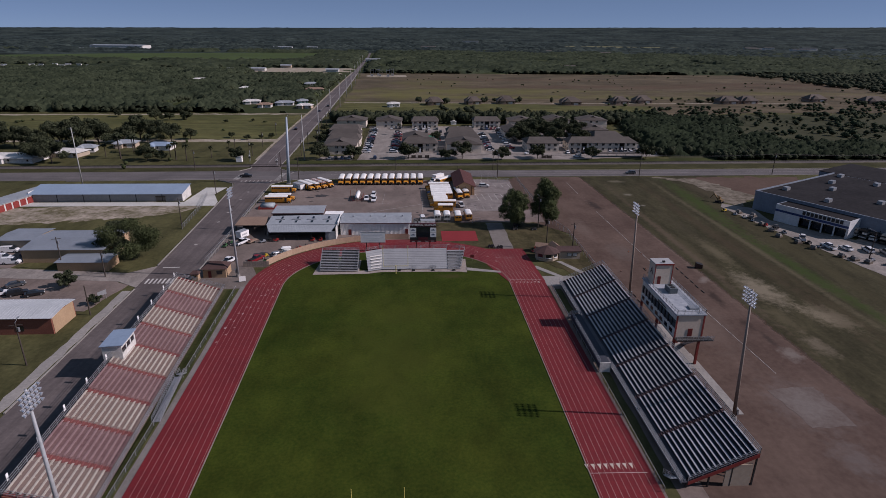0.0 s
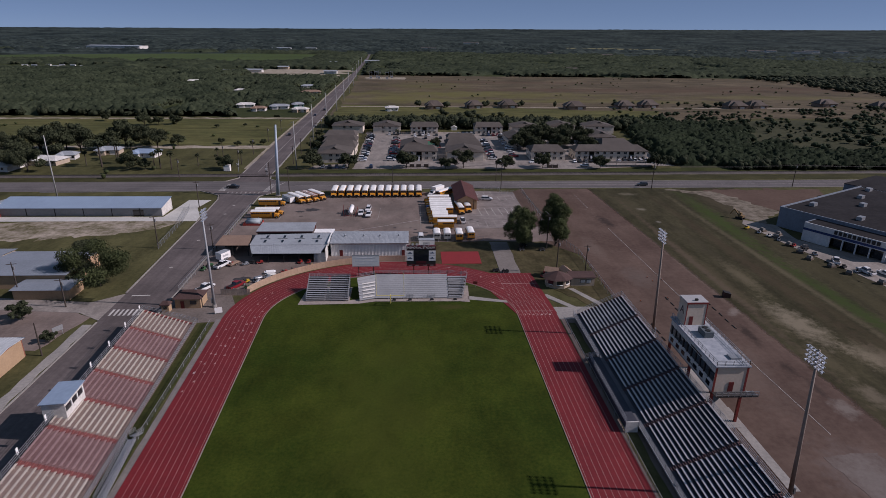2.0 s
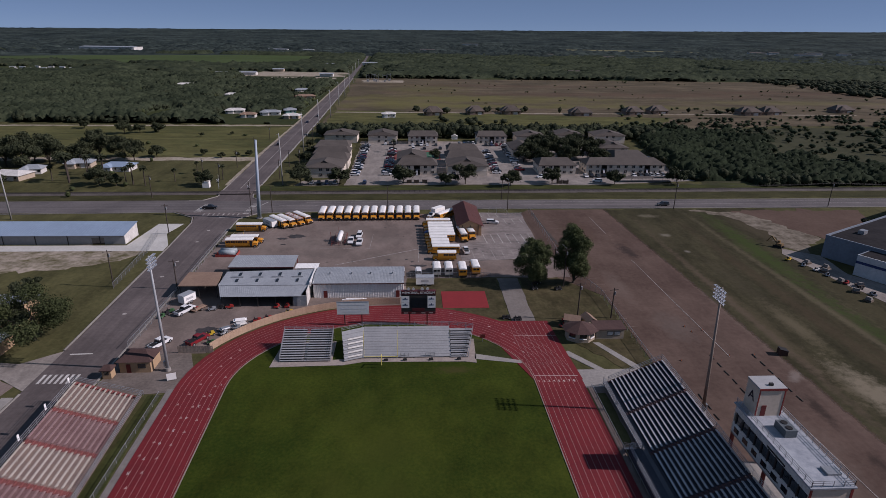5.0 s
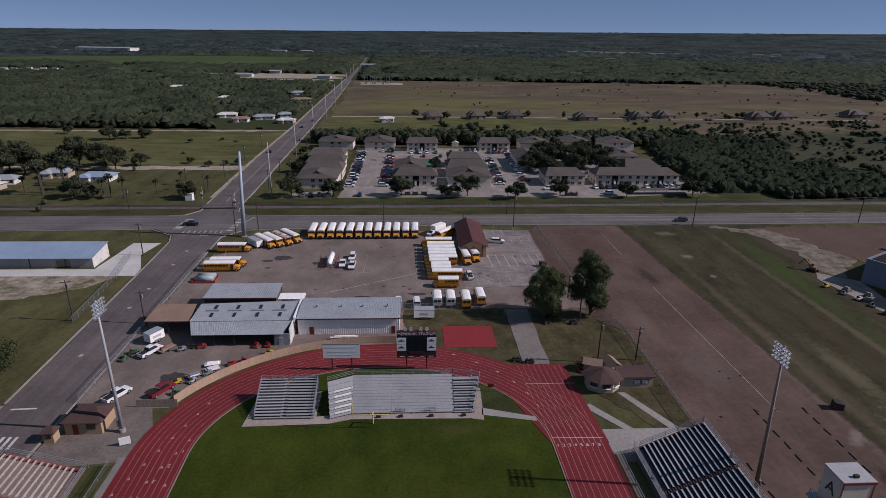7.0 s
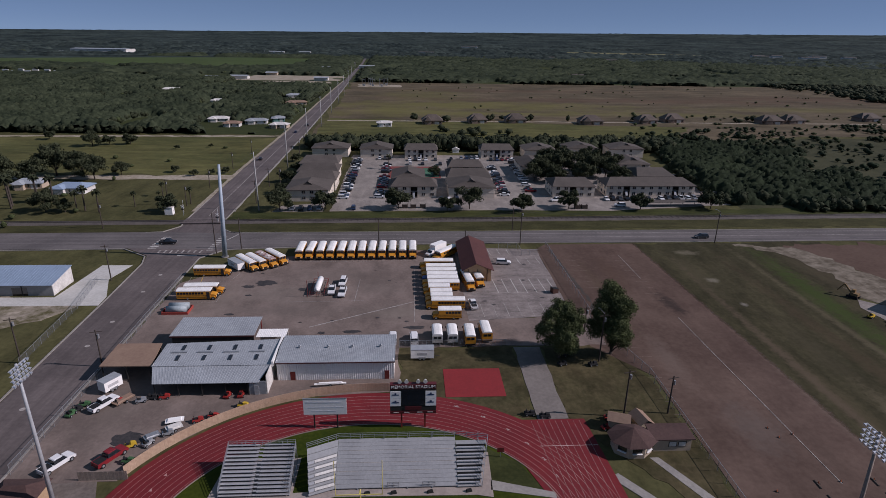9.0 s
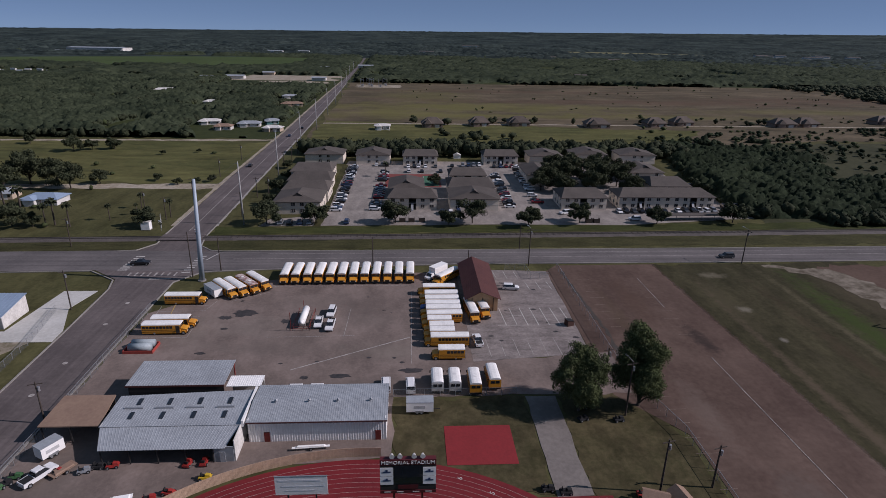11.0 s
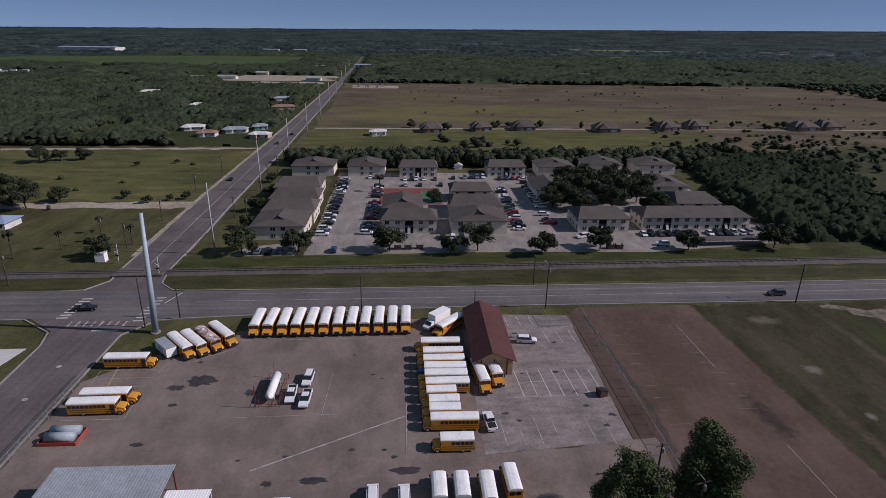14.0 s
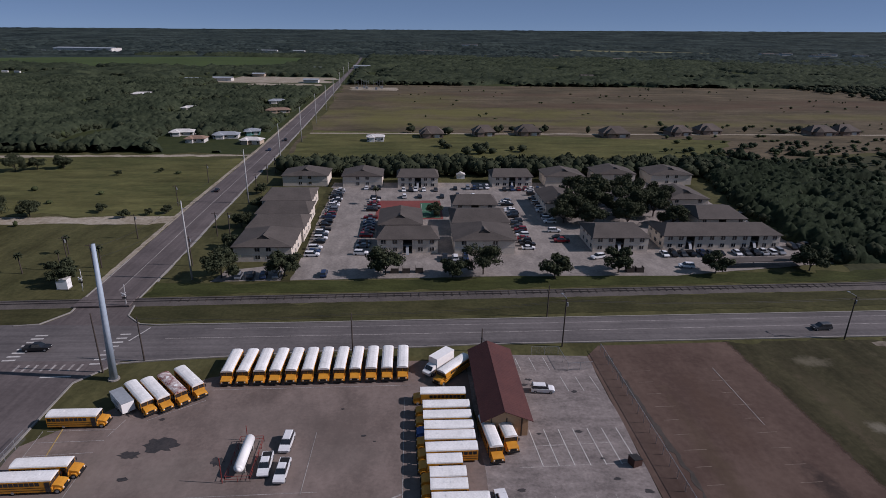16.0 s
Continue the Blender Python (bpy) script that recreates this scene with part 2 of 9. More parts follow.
LOT_CONC = mat("lot_concrete", (0.262, 0.232, 0.206), (0.168, 0.147, 0.131), rough=0.88, size=0.8, big=9, bump=0.006, streak=(3.0, 8.0), depth=0.2)
CALICHE = mat("caliche", (0.357, 0.315, 0.255), (0.204, 0.170, 0.119), spec=0.06, rough=0.95, size=1.6, big=11, bump=0.02)
KERB = mat("kerb_concrete", (0.281, 0.264, 0.238), (0.204, 0.187, 0.170), size=0.5, big=5)
WHITE_LINE = mat("road_paint", (0.558, 0.540, 0.504), (0.324, 0.306, 0.288), size=0.4, big=5)
WORN_LINE = mat("worn_paint", (0.42, 0.39, 0.36), (0.17, 0.15, 0.14), size=0.35, big=2.5)
YELLOW_LINE = mat("yellow_paint", (0.50, 0.33, 0.08), (0.26, 0.19, 0.09), size=0.4, big=5)
BALLAST = mat("ballast", (0.110, 0.095, 0.085), (0.060, 0.052, 0.048), size=0.3, big=6, bump=0.05)
STEEL = mat("galvanised", (0.42, 0.43, 0.44), (0.30, 0.31, 0.32), rough=0.45, metal=0.6, size=0.4, big=4)
GREY_STEEL = mat("painted_steel", (0.36, 0.37, 0.38), (0.28, 0.29, 0.30), rough=0.5, size=0.5, big=4)
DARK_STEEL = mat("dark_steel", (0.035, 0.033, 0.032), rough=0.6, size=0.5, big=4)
RED_STEEL = mat("red_steel", (0.260, 0.045, 0.035), (0.190, 0.030, 0.026), rough=0.6, size=0.5, big=4)
WHITE = mat("white_paint", (0.82, 0.81, 0.79), (0.74, 0.73, 0.70), rough=0.55, size=0.6, big=5)
DIRTY_WHITE = mat("weathered_white", (0.64, 0.62, 0.58), (0.46, 0.44, 0.41), rough=0.6, size=0.5, big=4)
ROOF_STEEL = mat("roof_sheet", (0.330, 0.354, 0.374), (0.250, 0.266, 0.282), rough=0.5, metal=0.1, size=0.7, big=6)
BLUE_ROOF = mat("blue_roof_sheet", (0.285, 0.365, 0.470), (0.240, 0.310, 0.400), rough=0.5, metal=0.2, size=0.8, big=8)
TAN_WALL = mat("tan_wall", (0.420, 0.340, 0.255), (0.350, 0.280, 0.210), size=0.6, big=6)
CREAM = mat("cream_stucco", (0.640, 0.570, 0.480), (0.520, 0.455, 0.380), size=0.5, big=6, rand=0.05)
BRICK_TAN = mat("tan_brick", (0.400, 0.275, 0.165), (0.320, 0.215, 0.130), size=0.3, big=4)
BRICK_RED = mat("red_brick", (0.250, 0.095, 0.060), (0.180, 0.065, 0.045), size=0.3, big=4)
SHINGLE = mat("shingle", (0.094, 0.080, 0.070), (0.064, 0.055, 0.048), rough=0.9, size=0.5, big=6, bump=0.02, rand=0.08)
MAROON_ROOF = mat("maroon_roof", (0.090, 0.032, 0.027), (0.064, 0.022, 0.020), rough=0.7, size=0.5, big=5)
BROWN_ROOF = mat("tan_roof", (0.250, 0.170, 0.120), (0.200, 0.130, 0.095), rough=0.8, size=0.6, big=6)
DARK_ROOF = mat("membrane_roof", (0.030, 0.028, 0.029), (0.016, 0.015, 0.016), spec=0.08, rough=0.9, size=1.5, big=14)
KIOSK_ROOF = mat("kiosk_shingle", (0.080, 0.046, 0.040), (0.054, 0.031, 0.028), rough=0.9, size=0.4, big=4, bump=0.02)
GLASS = glassmat("dark_glass", (0.020, 0.024, 0.030))
BLACK = mat("black_rubber", (0.016, 0.016, 0.017), rough=0.8, size=0.3, big=3)
BUS_YELLOW = mat("bus_yellow", (0.590, 0.265, 0.028), (0.490, 0.205, 0.020), rough=0.4, size=0.6, big=4)
WOOD_POLE = mat("pole_timber", (0.070, 0.055, 0.045), (0.045, 0.036, 0.030), size=0.4, big=4)
DOOR_RED = mat("red_door", (0.170, 0.030, 0.026), rough=0.5, size=0.4, big=3)
BARK = mat("bark", (0.075, 0.060, 0.048), (0.045, 0.036, 0.030), size=0.3, big=2, bump=0.03)
LEAF_OAK = leafmat("oak_leaves", (0.042, 0.049, 0.027), (0.023, 0.029, 0.016))
LEAF_LIVE = leafmat("live_oak_leaves", (0.058, 0.067, 0.037), (0.032, 0.039, 0.021))
LEAF_ELM = leafmat("elm_leaves", (0.096, 0.115, 0.050), (0.056, 0.070, 0.030))
LEAF_WOODS = leafmat("woodland_leaves", (0.060, 0.072, 0.030), (0.034, 0.044, 0.019))
BENCH_ALU = mat("bench_aluminium", (0.50, 0.50, 0.51), (0.38, 0.38, 0.39), rough=0.4, metal=0.4, size=0.4, big=5)
BENCH_CREAM = mat("bench_cream", (0.532, 0.475, 0.408), (0.399, 0.351, 0.294), rough=0.6, size=0.4, big=5)
BENCH_RED = mat("bench_faded_red", (0.330, 0.220, 0.210), (0.250, 0.155, 0.150), rough=0.7, size=0.4, big=5)
DECK_RED = mat("deck_faded_red", (0.220, 0.135, 0.130), (0.160, 0.090, 0.088), rough=0.8, size=0.5, big=5)
DECK_BLUE = mat("deck_dark_blue", (0.046, 0.050, 0.064), (0.033, 0.036, 0.047), rough=0.7, size=0.5, big=5)
DECK_GREY = mat("deck_grey", (0.36, 0.36, 0.36), (0.29, 0.29, 0.29), rough=0.6, size=0.5, big=5)
CHAIN = wiremat()


# ---- mesh helpers ----
class Mesh:
    """Collects the faces of one part."""

    def __init__(self):
        self.v, self.f = [], []

    def poly(self, *pts):
        n = len(self.v)
        self.v += [tuple(p) for p in pts]
        self.f.append(tuple(range(n, n + len(pts))))
        return self

    def hexa(self, p):
        """Eight corners: four below, four above, both counter-clockwise."""
        n = len(self.v)
        self.v += [tuple(q) for q in p]
        for a in ((3, 2, 1, 0), (4, 5, 6, 7), (0, 1, 5, 4), (1, 2, 6, 5), (2, 3, 7, 6), (3, 0, 4, 7)):
            self.f.append(tuple(n + i for i in a))
        return self

    def box(self, x0, y0, z0, x1, y1, z1):
        return self.hexa([(x0, y0, z0), (x1, y0, z0), (x1, y1, z0), (x0, y1, z0), (x0, y0, z1), (x1, y0, z1), (x1, y1, z1), (x0, y1, z1)])

    def beam(self, a, b, w, h=None):
        """A square bar from a to b."""
        h = w if h is None else h
        a, b = Vector(a), Vector(b)
        d = (b - a).normalized()
        side = d.cross((0, 0, 1))
        side = Vector((1, 0, 0)) if side.length < 1e-4 else side.normalized()
        up = side.cross(d)
        s, u = side * w / 2, up * h / 2
        return self.hexa([a - s - u, a + s - u, b + s - u, b - s - u, a - s + u, a + s + u, b + s + u, b - s + u])

    def tube(self, a, b, r0, r1=None, n=8):
        r1 = r0 if r1 is None else r1
        a, b = Vector(a), Vector(b)
        d = (b - a).normalized()
        s = d.orthogonal().normalized()
        u = d.cross(s)
        k = len(self.v)
        for c, r in ((a, r0), (b, r1)):
            for i in range(n):
                t = 2 * math.pi * i / n
                self.v.append(tuple(c + (s * math.cos(t) + u * math.sin(t)) * r))
        for i in range(n):
            j = (i + 1) % n
            self.f.append((k + i, k + j, k + n + j, k + n + i))
        self.f.append(tuple(k + i for i in range(n - 1, -1, -1)))
        self.f.append(tuple(k + n + i for i in range(n)))
        return self

    def prism(self, pts, z0, z1):
        """A slab over a counter-clockwise outline."""
        k, n = len(self.v), len(pts)
        self.v += [(p[0], p[1], z0) for p in pts] + [(p[0], p[1], z1) for p in pts]
        self.f.append(tuple(k + n + i for i in range(n)))
        for i in range(n):
            j = (i + 1) % n
            self.f.append((k + i, k + j, k + n + j, k + n + i))
        return self

    def strip(self, pts, w, z, th=0.0):
        """A flat ribbon of width w along a line."""
        k, n = len(self.v), len(pts)
        for i, p in enumerate(pts):
            a, b = Vector(pts[max(i - 1, 0)][:2]), Vector(pts[min(i + 1, n - 1)][:2])
            d = (b - a).normalized()
            s = Vector((-d.y, d.x)) * w / 2
            self.v += [(p[0] + s.x, p[1] + s.y, z), (p[0] - s.x, p[1] - s.y, z)]
        for i in range(n - 1):
            a = k + 2 * i
            self.f.append((a, a + 1, a + 3, a + 2))
        return self

    def obj(self, name, material):
        me = bpy.data.meshes.new(name)
        me.from_pydata(self.v, [], self.f)
        me.materials.append(material)
        return new(name, me)


def thing(name, x, y, z=0.0, rz=0.0, label="", category="", group="", kind=""):
    ob = new(name)
    ob.empty_display_size = 0.5
    ob.matrix_basis = pose(x, y, z, 0, 0, rz)
    return tagged(ob, label, category, group, kind)


def part(name, mesh, material, parent, label=""):
    ob = mesh.obj(name, material)
    ob.parent = parent
    return tagged(ob, label)


def setting(name, mesh, material, label, category="ground"):
    return tagged(mesh.obj(name, material), label, category, kind="structure")


def same_mesh(name, data, parent, m):
    """One more piece on a mesh that exists."""
    ob = new(name, data)
    ob.parent = parent
    ob.matrix_basis = m
    return ob


def ragged(pts, step=2.0, amount=0.5, seed=0):
    """An outline with uneven edges."""
    rnd = random.Random(seed)
    out = []
    for i, a in enumerate(pts):
        b = pts[(i + 1) % len(pts)]
        n = max(1, int(math.dist(a, b) / step))
        for k in range(n):
            t = k / n
            out.append((a[0] + (b[0] - a[0]) * t + rnd.gauss(0, amount) * (k > 0), a[1] + (b[1] - a[1]) * t + rnd.gauss(0, amount) * (k > 0)))
    return out


def smooth_shade(ob):
    ob.data.polygons.foreach_set("use_smooth", [True] * len(ob.data.polygons))
    return ob


def lettering(text, size, material, parent, m, depth=0.02):
    """Words in the built-in font as a mesh, centred, facing -Y after the pose m."""
    cu = bpy.data.curves.new("letters", "FONT")
    cu.body, cu.size, cu.align_x, cu.align_y, cu.extrude = text, size, "CENTER", "CENTER", depth
    tmp = bpy.data.objects.new("letters", cu)
    scene.collection.objects.link(tmp)
    bpy.context.view_layer.update()
    me = bpy.data.meshes.new_from_object(tmp.evaluated_get(bpy.context.evaluated_depsgraph_get()))
    bpy.data.objects.remove(tmp)
    me.materials.clear()
    me.materials.append(material)
    ob = new("lettering", me)
    ob.parent = parent
    ob.matrix_basis = m
    return ob


# ---- ground ----
def far_height(x, y):
    """The land lifts gently towards the skyline, more in the east."""
    d = math.hypot(x, y)
    return 0.0 if d < 2600 else 76.0 * ((d - 2600) / 2200) ** 2 * (1 + 0.62 * x / d)


gm = Mesh()
radii = [0, 60, 150, 300, 500, 800, 1200, 1700, 2200, 2600, 2900, 3200, 3500, 3800, 4100, 4400, 4600, 4790]
SEG = 96
for r in radii:
    for k in range(SEG):
        a = 2 * math.pi * k / SEG
        gm.v.append((r * math.cos(a), 100 + r * math.sin(a), far_height(r * math.cos(a), r * math.sin(a))))
for i in range(len(radii) - 1):
    for k in range(SEG):
        j = (k + 1) % SEG
        if i == 0:
            gm.f.append((k, SEG + k, SEG + j))
        else:
            gm.f.append((i * SEG + k, (i + 1) * SEG + k, (i + 1) * SEG + j, i * SEG + j))
ground = setting("ground", gm, GRASS, "flat grassy land running to a wooded horizon")


LAYER = [0]


def flat(name, pts, material, label, z, edge=0.0, step=2.5, seed=1, category="ground"):
    LAYER[0] += 1
    z += 0.0004 * LAYER[0]
    m = Mesh().prism(ragged(pts, step, edge, seed) if edge else pts, z - 0.3, z)
    return setting(name, m, material, label, category)


def rect(x0, y0, x1, y1):
    return [(x0, y0), (x1, y0), (x1, y1), (x0, y1)]


flat("scrub_land", [(-2600, 985), (2600, 985), (2600, 3000), (-2600, 3000)], SCRUBLAND, "dark scrub country beyond the fields", 0.02, 14, 60)
flat("scrub_land", [(140, 318), (1600, 318), (1600, 600), (185, 500), (146, 345)], mat("brush_floor", (0.062, 0.062, 0.034), (0.034, 0.037, 0.020), spec=0.06, size=2.5, big=26, bump=0.05, mix=0.55), "grassy floor of the brush beside the apartments", 0.03, 3, 12)
flat("scrub_land", [(-1500, 512), (-86, 512), (-92, 985), (-1500, 985)], SCRUBLAND, "shaded woodland floor west of the road", 0.03, 3, 12)
flat("field", [(-66, 470), (160, 470), (300, 520), (1300, 560), (1300, 985), (-80, 985)], FIELD, "dry brown grass field behind the apartments", 0.04, 4, 20)
flat("field", [(-64, 462), (150, 462), (230, 560), (-66, 600)], PASTURE, "greener grass strip with scattered houses", 0.06, 3, 10, 3)
flat("field", [(-420, 386), (-86, 386), (-82, 500), (-420, 490)], PASTURE, "open pasture beside the straight road", 0.04, 2, 8, 5)
flat("dirt_lane", [(-420, 489), (-84, 503), (-84, 508), (-420, 494)], CALICHE, "pale caliche lane along the pasture", 0.08, 0.9, 5, 6, "lane")
flat("dirt_lane", [(-260, 375), (-80, 377), (-80, 386), (-260, 382)], CALICHE, "pale caliche drive off the straight road", 0.08, 0.8, 5, 7, "lane")
flat("dirt_lane", [(-66, 582), (420, 588), (420, 592), (-66, 587)], CALICHE, "thin pale lane past the far houses", 0.10, 0.5, 8, 8, "lane")

# roads
south_road = [(-83, -40), (-64, -40), (-64.4, 170), (-65.6, 240), (-65.9, 270), (-60, 277.5), (-60, 294.6), (-63, 295.2), (-68.0, 300), (-69.6, 310), (-69.8, 340), (-71.4, 392), (-72.7, 470), (-73.7, 530), (-78.7, 730), (-87.5, 985), (-106.5, 1560),
              (-170, 3000), (-180, 3000), (-112, 1560), (-96, 1000), (-91.6, 730), (-87.2, 530), (-86.6, 470), (-86.2, 400), (-84.5, 340), (-83.8, 312), (-82.8, 302), (-87, 295.5), (-92, 294.5), (-92, 279), (-83, 272), (-81.4, 265), (-80, 240), (-77.5, 180), (-76.5, 100)]
flat("road", south_road, ASPHALT, "long straight grey asphalt road with patched surface", 0.10, category="road")
flat("road", [(-600, 268), (-92, 279), (-60, 278), (20, 283.2), (115, 284.2), (700, 296), (700, 310), (130, 297.2), (-25, 295), (-60, 294.5), (-92, 296), (-600, 284)], CROSS_ASPHALT, "wide asphalt cross road with faded markings", 0.105, category="road")
flat("road", [(-600, 150), (-250, 158), (-120, 164), (-84, 160.5), (-77, 156), (-77, 172), (-84, 166.5), (-120, 171), (-250, 166), (-600, 160)], LOT_CONC, "pale side street joining the road", 0.09, category="road")

for pts in ([(-69.8, 322), (-71.4, 392), (-73.7, 530), (-78.7, 730), (-87.5, 985)], [(-84.2, 322), (-86.2, 400), (-87.2, 530), (-91.6, 730), (-96.0, 1000)]):
    sgn = 1 if pts[0][0] > -75 else -1
    flat("shoulder", [*[(x + sgn * 0.1, y) for x, y in pts], *[(x + sgn * (1.9 if sgn < 0 else 1.1), y) for x, y in reversed(pts)]][::sgn], CALICHE if sgn < 0 else CONCRETE, "pale shoulder along the straight road", 0.085, 0.12, 3, 66, "shoulder")
kerb = Mesh()
for pts in ([(-64.2, 60), (-64.2, 170), (-65.4, 240), (-65.7, 269.6), (-60, 277.0), (-54, 277.9), (-20, 280.6), (20, 283.0), (115, 284.0), (300, 287)],
            [(-77.6, 172), (-80.2, 240), (-81.6, 265), (-83.4, 271.4), (-93, 278.4), (-160, 276)], [(-76.7, 100), (-77.0, 155)],
            [(-59, 295.0), (-25, 295.2), (130, 297.4), (300, 301)], [(-59, 295.0), (-63, 295.5), (-67.8, 300.2), (-69.4, 310), (-69.6, 340)], [(-93, 295.2), (-87.4, 296), (-83.2, 302.4), (-84.1, 312), (-84.7, 340)]):
    for a, b in zip(pts, pts[1:]):
        kerb.beam((*a, 0.14), (*b, 0.14), 0.35, 0.26)
setting("kerb", kerb, KERB, "pale concrete kerb along the roads", "kerb")


def mark(name, pts, w, material, label, z):
    return setting(name, Mesh().strip(pts, w, z), material, label, "road marking")


mark("road_marking", [(-54, 288.0), (20, 288.8), (128, 290.6), (600, 302)], 0.2, WORN_LINE, "faded pale centre line", 0.13)
mark("road_marking", [(-44, 292.6), (20, 293.0), (128, 294.8), (600, 306)], 0.15, WORN_LINE, "worn white edge line", 0.13)
mark("road_marking", [(-77.2, 316), (-78.8, 400), (-80.4, 530), (-85.2, 730), (-91.8, 1000), (-109, 1560)], 0.25, WORN_LINE, "faded centre line of the straight road", 0.128)
for i in range(7):
    mark("crosswalk_bar", [(-75.8 + i * 1.15, 158.6), (-76.0 + i * 1.15, 162.0)], 0.55, WHITE_LINE, "white crosswalk bar on asphalt", 0.125)
for i in range(8):
    mark("crosswalk_bar", [(-85.6 + 0.1 * i, 279.0 + i * 1.6), (-82.8 + 0.1 * i, 279.1 + i * 1.6)], 0.6, WHITE_LINE, "worn white crosswalk bar at the junction", 0.13)
    mark("crosswalk_bar", [(-66.0 + 0.1 * i, 277.0 + i * 1.9), (-63.6 + 0.1 * i, 277.1 + i * 1.9)], 0.55, WHITE_LINE, "worn white crosswalk bar at the junction", 0.13)
    mark("crosswalk_bar", [(-80.6 + i * 1.9, 274.4), (-80.6 + i * 1.9, 277.0)], 0.55, WORN_LINE, "worn white crosswalk bar at the junction", 0.13)
mark("stop_line", [(-75.4, 170.2), (-70.6, 170.4)], 0.45, WHITE_LINE, "white stop line on the road", 0.13)
mark("stop_line", [(-73.6, 272.0), (-67.4, 272.2)], 0.5, WHITE_LINE, "white stop line on the road", 0.13)
mark("stop_line", [(-62.0, 287.0), (-59.6, 293.6)], 0.3, WHITE_LINE, "white stop line on the cross road", 0.132)
for y in (190, 214, 226, 244, 256):
    setting("manhole_cover", Mesh().tube((-72.5, y, 0.09), (-72.5, y, 0.122), 0.55, n=12), WORN_LINE, "round pale manhole cover in the road", "manhole")

# railway, slightly skewed to the road
SK = 0.028


def rail_y(x):
    return 310.2 + x * SK


bed = Mesh()
xs = list(range(-900, 901, 60))
for o0, o1, h in ((-3.6, 3.6, 0.0),):
    for a, b in zip(xs, xs[1:]):
        ya, yb = rail_y(a), rail_y(b)
        bed.hexa([(a, ya - 3.4, -0.2), (b, yb - 3.4, -0.2), (b, yb + 3.4, -0.2), (a, ya + 3.4, -0.2), (a, ya - 1.6, 0.45), (b, yb - 1.6, 0.45), (b, yb + 1.6, 0.45), (a, ya + 1.6, 0.45)])
rail_bed = setting("railway_bed", bed, BALLAST, "dark stone ballast bed of a railway line", "railway")
for off in (-0.72, 0.72):
    r = Mesh()
    for a, b in zip(xs, xs[1:]):
        r.beam((a, rail_y(a) + off, 0.66), (b, rail_y(b) + off, 0.66), 0.08, 0.16)
    part("rail", r, DARK_STEEL, rail_bed, "rusty steel rail")
tie = Mesh().box(-0.12, -1.3, 0.42, 0.12, 1.3, 0.56).obj("sleeper", WOOD_POLE)
tie.parent, tie.location = rail_bed, (-60, rail_y(-60), 0)
for i in range(1, 84):
    x = -60 + i * 2.3
    same_mesh("sleeper", tie.data, rail_bed, pose(x, rail_y(x), 0))
flat("level_crossing", [(-84, rail_y(-84) - 3), (-69.7, rail_y(-70) - 3), (-69.7, rail_y(-70) + 3), (-84, rail_y(-84) + 3)], ASPHALT, "asphalt crossing over the rails", 0.64, category="crossing")
flat("verge", [(-63, 296.4), (700, 313), (700, 324), (-69.4, 306), (-68, 300.8)], VERGE, "grass verge between road and railway", 0.05, 0.6, 4, 11)
flat("verge", [(-69.4, 312), (700, 334), (700, 342), (150, 326), (34, 323), (-54, 320.5), (-69.2, 321)], LUSH, "grass verge between railway and apartments", 0.05, 0.6, 4, 12)
flat("verge", [(-400, 290), (-94, 296), (-87.6, 296.6), (-83.6, 303), (-84.4, 310.4), (-400, 300)], VERGE, "grass verge west of the junction", 0.05, 0.5, 4, 13)

# parking and yards
flat("parking_lot", [(-64.5, 170), (-46, 170), (-44, 176), (-26, 192), (-1, 194), (-1, 211.5), (48, 211.5), (48.4, 228), (17, 224.5), (16.3, 275), (-24, 279), (-52, 262), (-64.6, 250)], OLD_ASPHALT, "worn brownish asphalt bus yard", 0.06, 0.25, 3, 21, "parking lot")
flat("parking_lot", [(16.5, 224.5), (44, 227.5), (44.5, 277), (27, 278), (16.5, 274)], mat("grey_lot", (0.232, 0.200, 0.184), (0.140, 0.119, 0.110), size=0.6, big=7, bump=0.006, streak=(5.0, 2.2), depth=0.3), "cracked pale parking lot with stall lines", 0.08, 0.1, 4, 22, "parking lot")
flat("parking_lot", [(44, 60), (92, 60), (90.5, 110), (86, 240), (84.6, 282.4), (48.5, 281.6), (44.6, 277), (44, 211), (54, 198), (54, 156), (44, 154)], DIRT_LOT, "reddish packed dirt and gravel lot", 0.055, 0.0, 2.0, 23, "parking lot")
flat("verge", [(78, 60), (160, 60), (150, 150), (141, 150), (128.5, 207), (125.5, 230), (128, 235), (140, 238), (150, 283.6), (78, 282), (78, 140)], STRIP, "worn rough grass strip with dusty patches", 0.035, 0.6, 2.2, 24)
flat("bare_ground", [(116, 281), (136, 278), (142, 264), (149, 245), (133, 231), (129, 237), (134, 254), (128, 271)], mat("sandy_track", (0.22, 0.19, 0.15), (0.085, 0.070, 0.050), size=2.2, big=7, spec=0.06), "pale bare sandy track by the road", 0.06, 0.8, 2.5, 26)
flat("bare_ground", [(134, 280), (190, 281), (182, 262), (150, 243)], mat("bare_earth", (0.112, 0.077, 0.060), (0.084, 0.056, 0.044), spec=0.06, rough=0.95, size=1.4, big=14, bump=0.02), "brown bare ground behind the shop", 0.05, 1.2, 3, 61)
flat("asphalt_patch", [(69.3, 102.3), (79.6, 103), (79.4, 90.4), (70.9, 90.3)], soft(mat("grey_patch", (0.130, 0.104, 0.090), (0.094, 0.068, 0.056), size=0.9, big=3.5), 74, 97, 4, 6, (0.17, 0.15, 0.135), 0.5), "grey asphalt patch on the dirt lot", 0.07, 0.3, 1.4, 28)
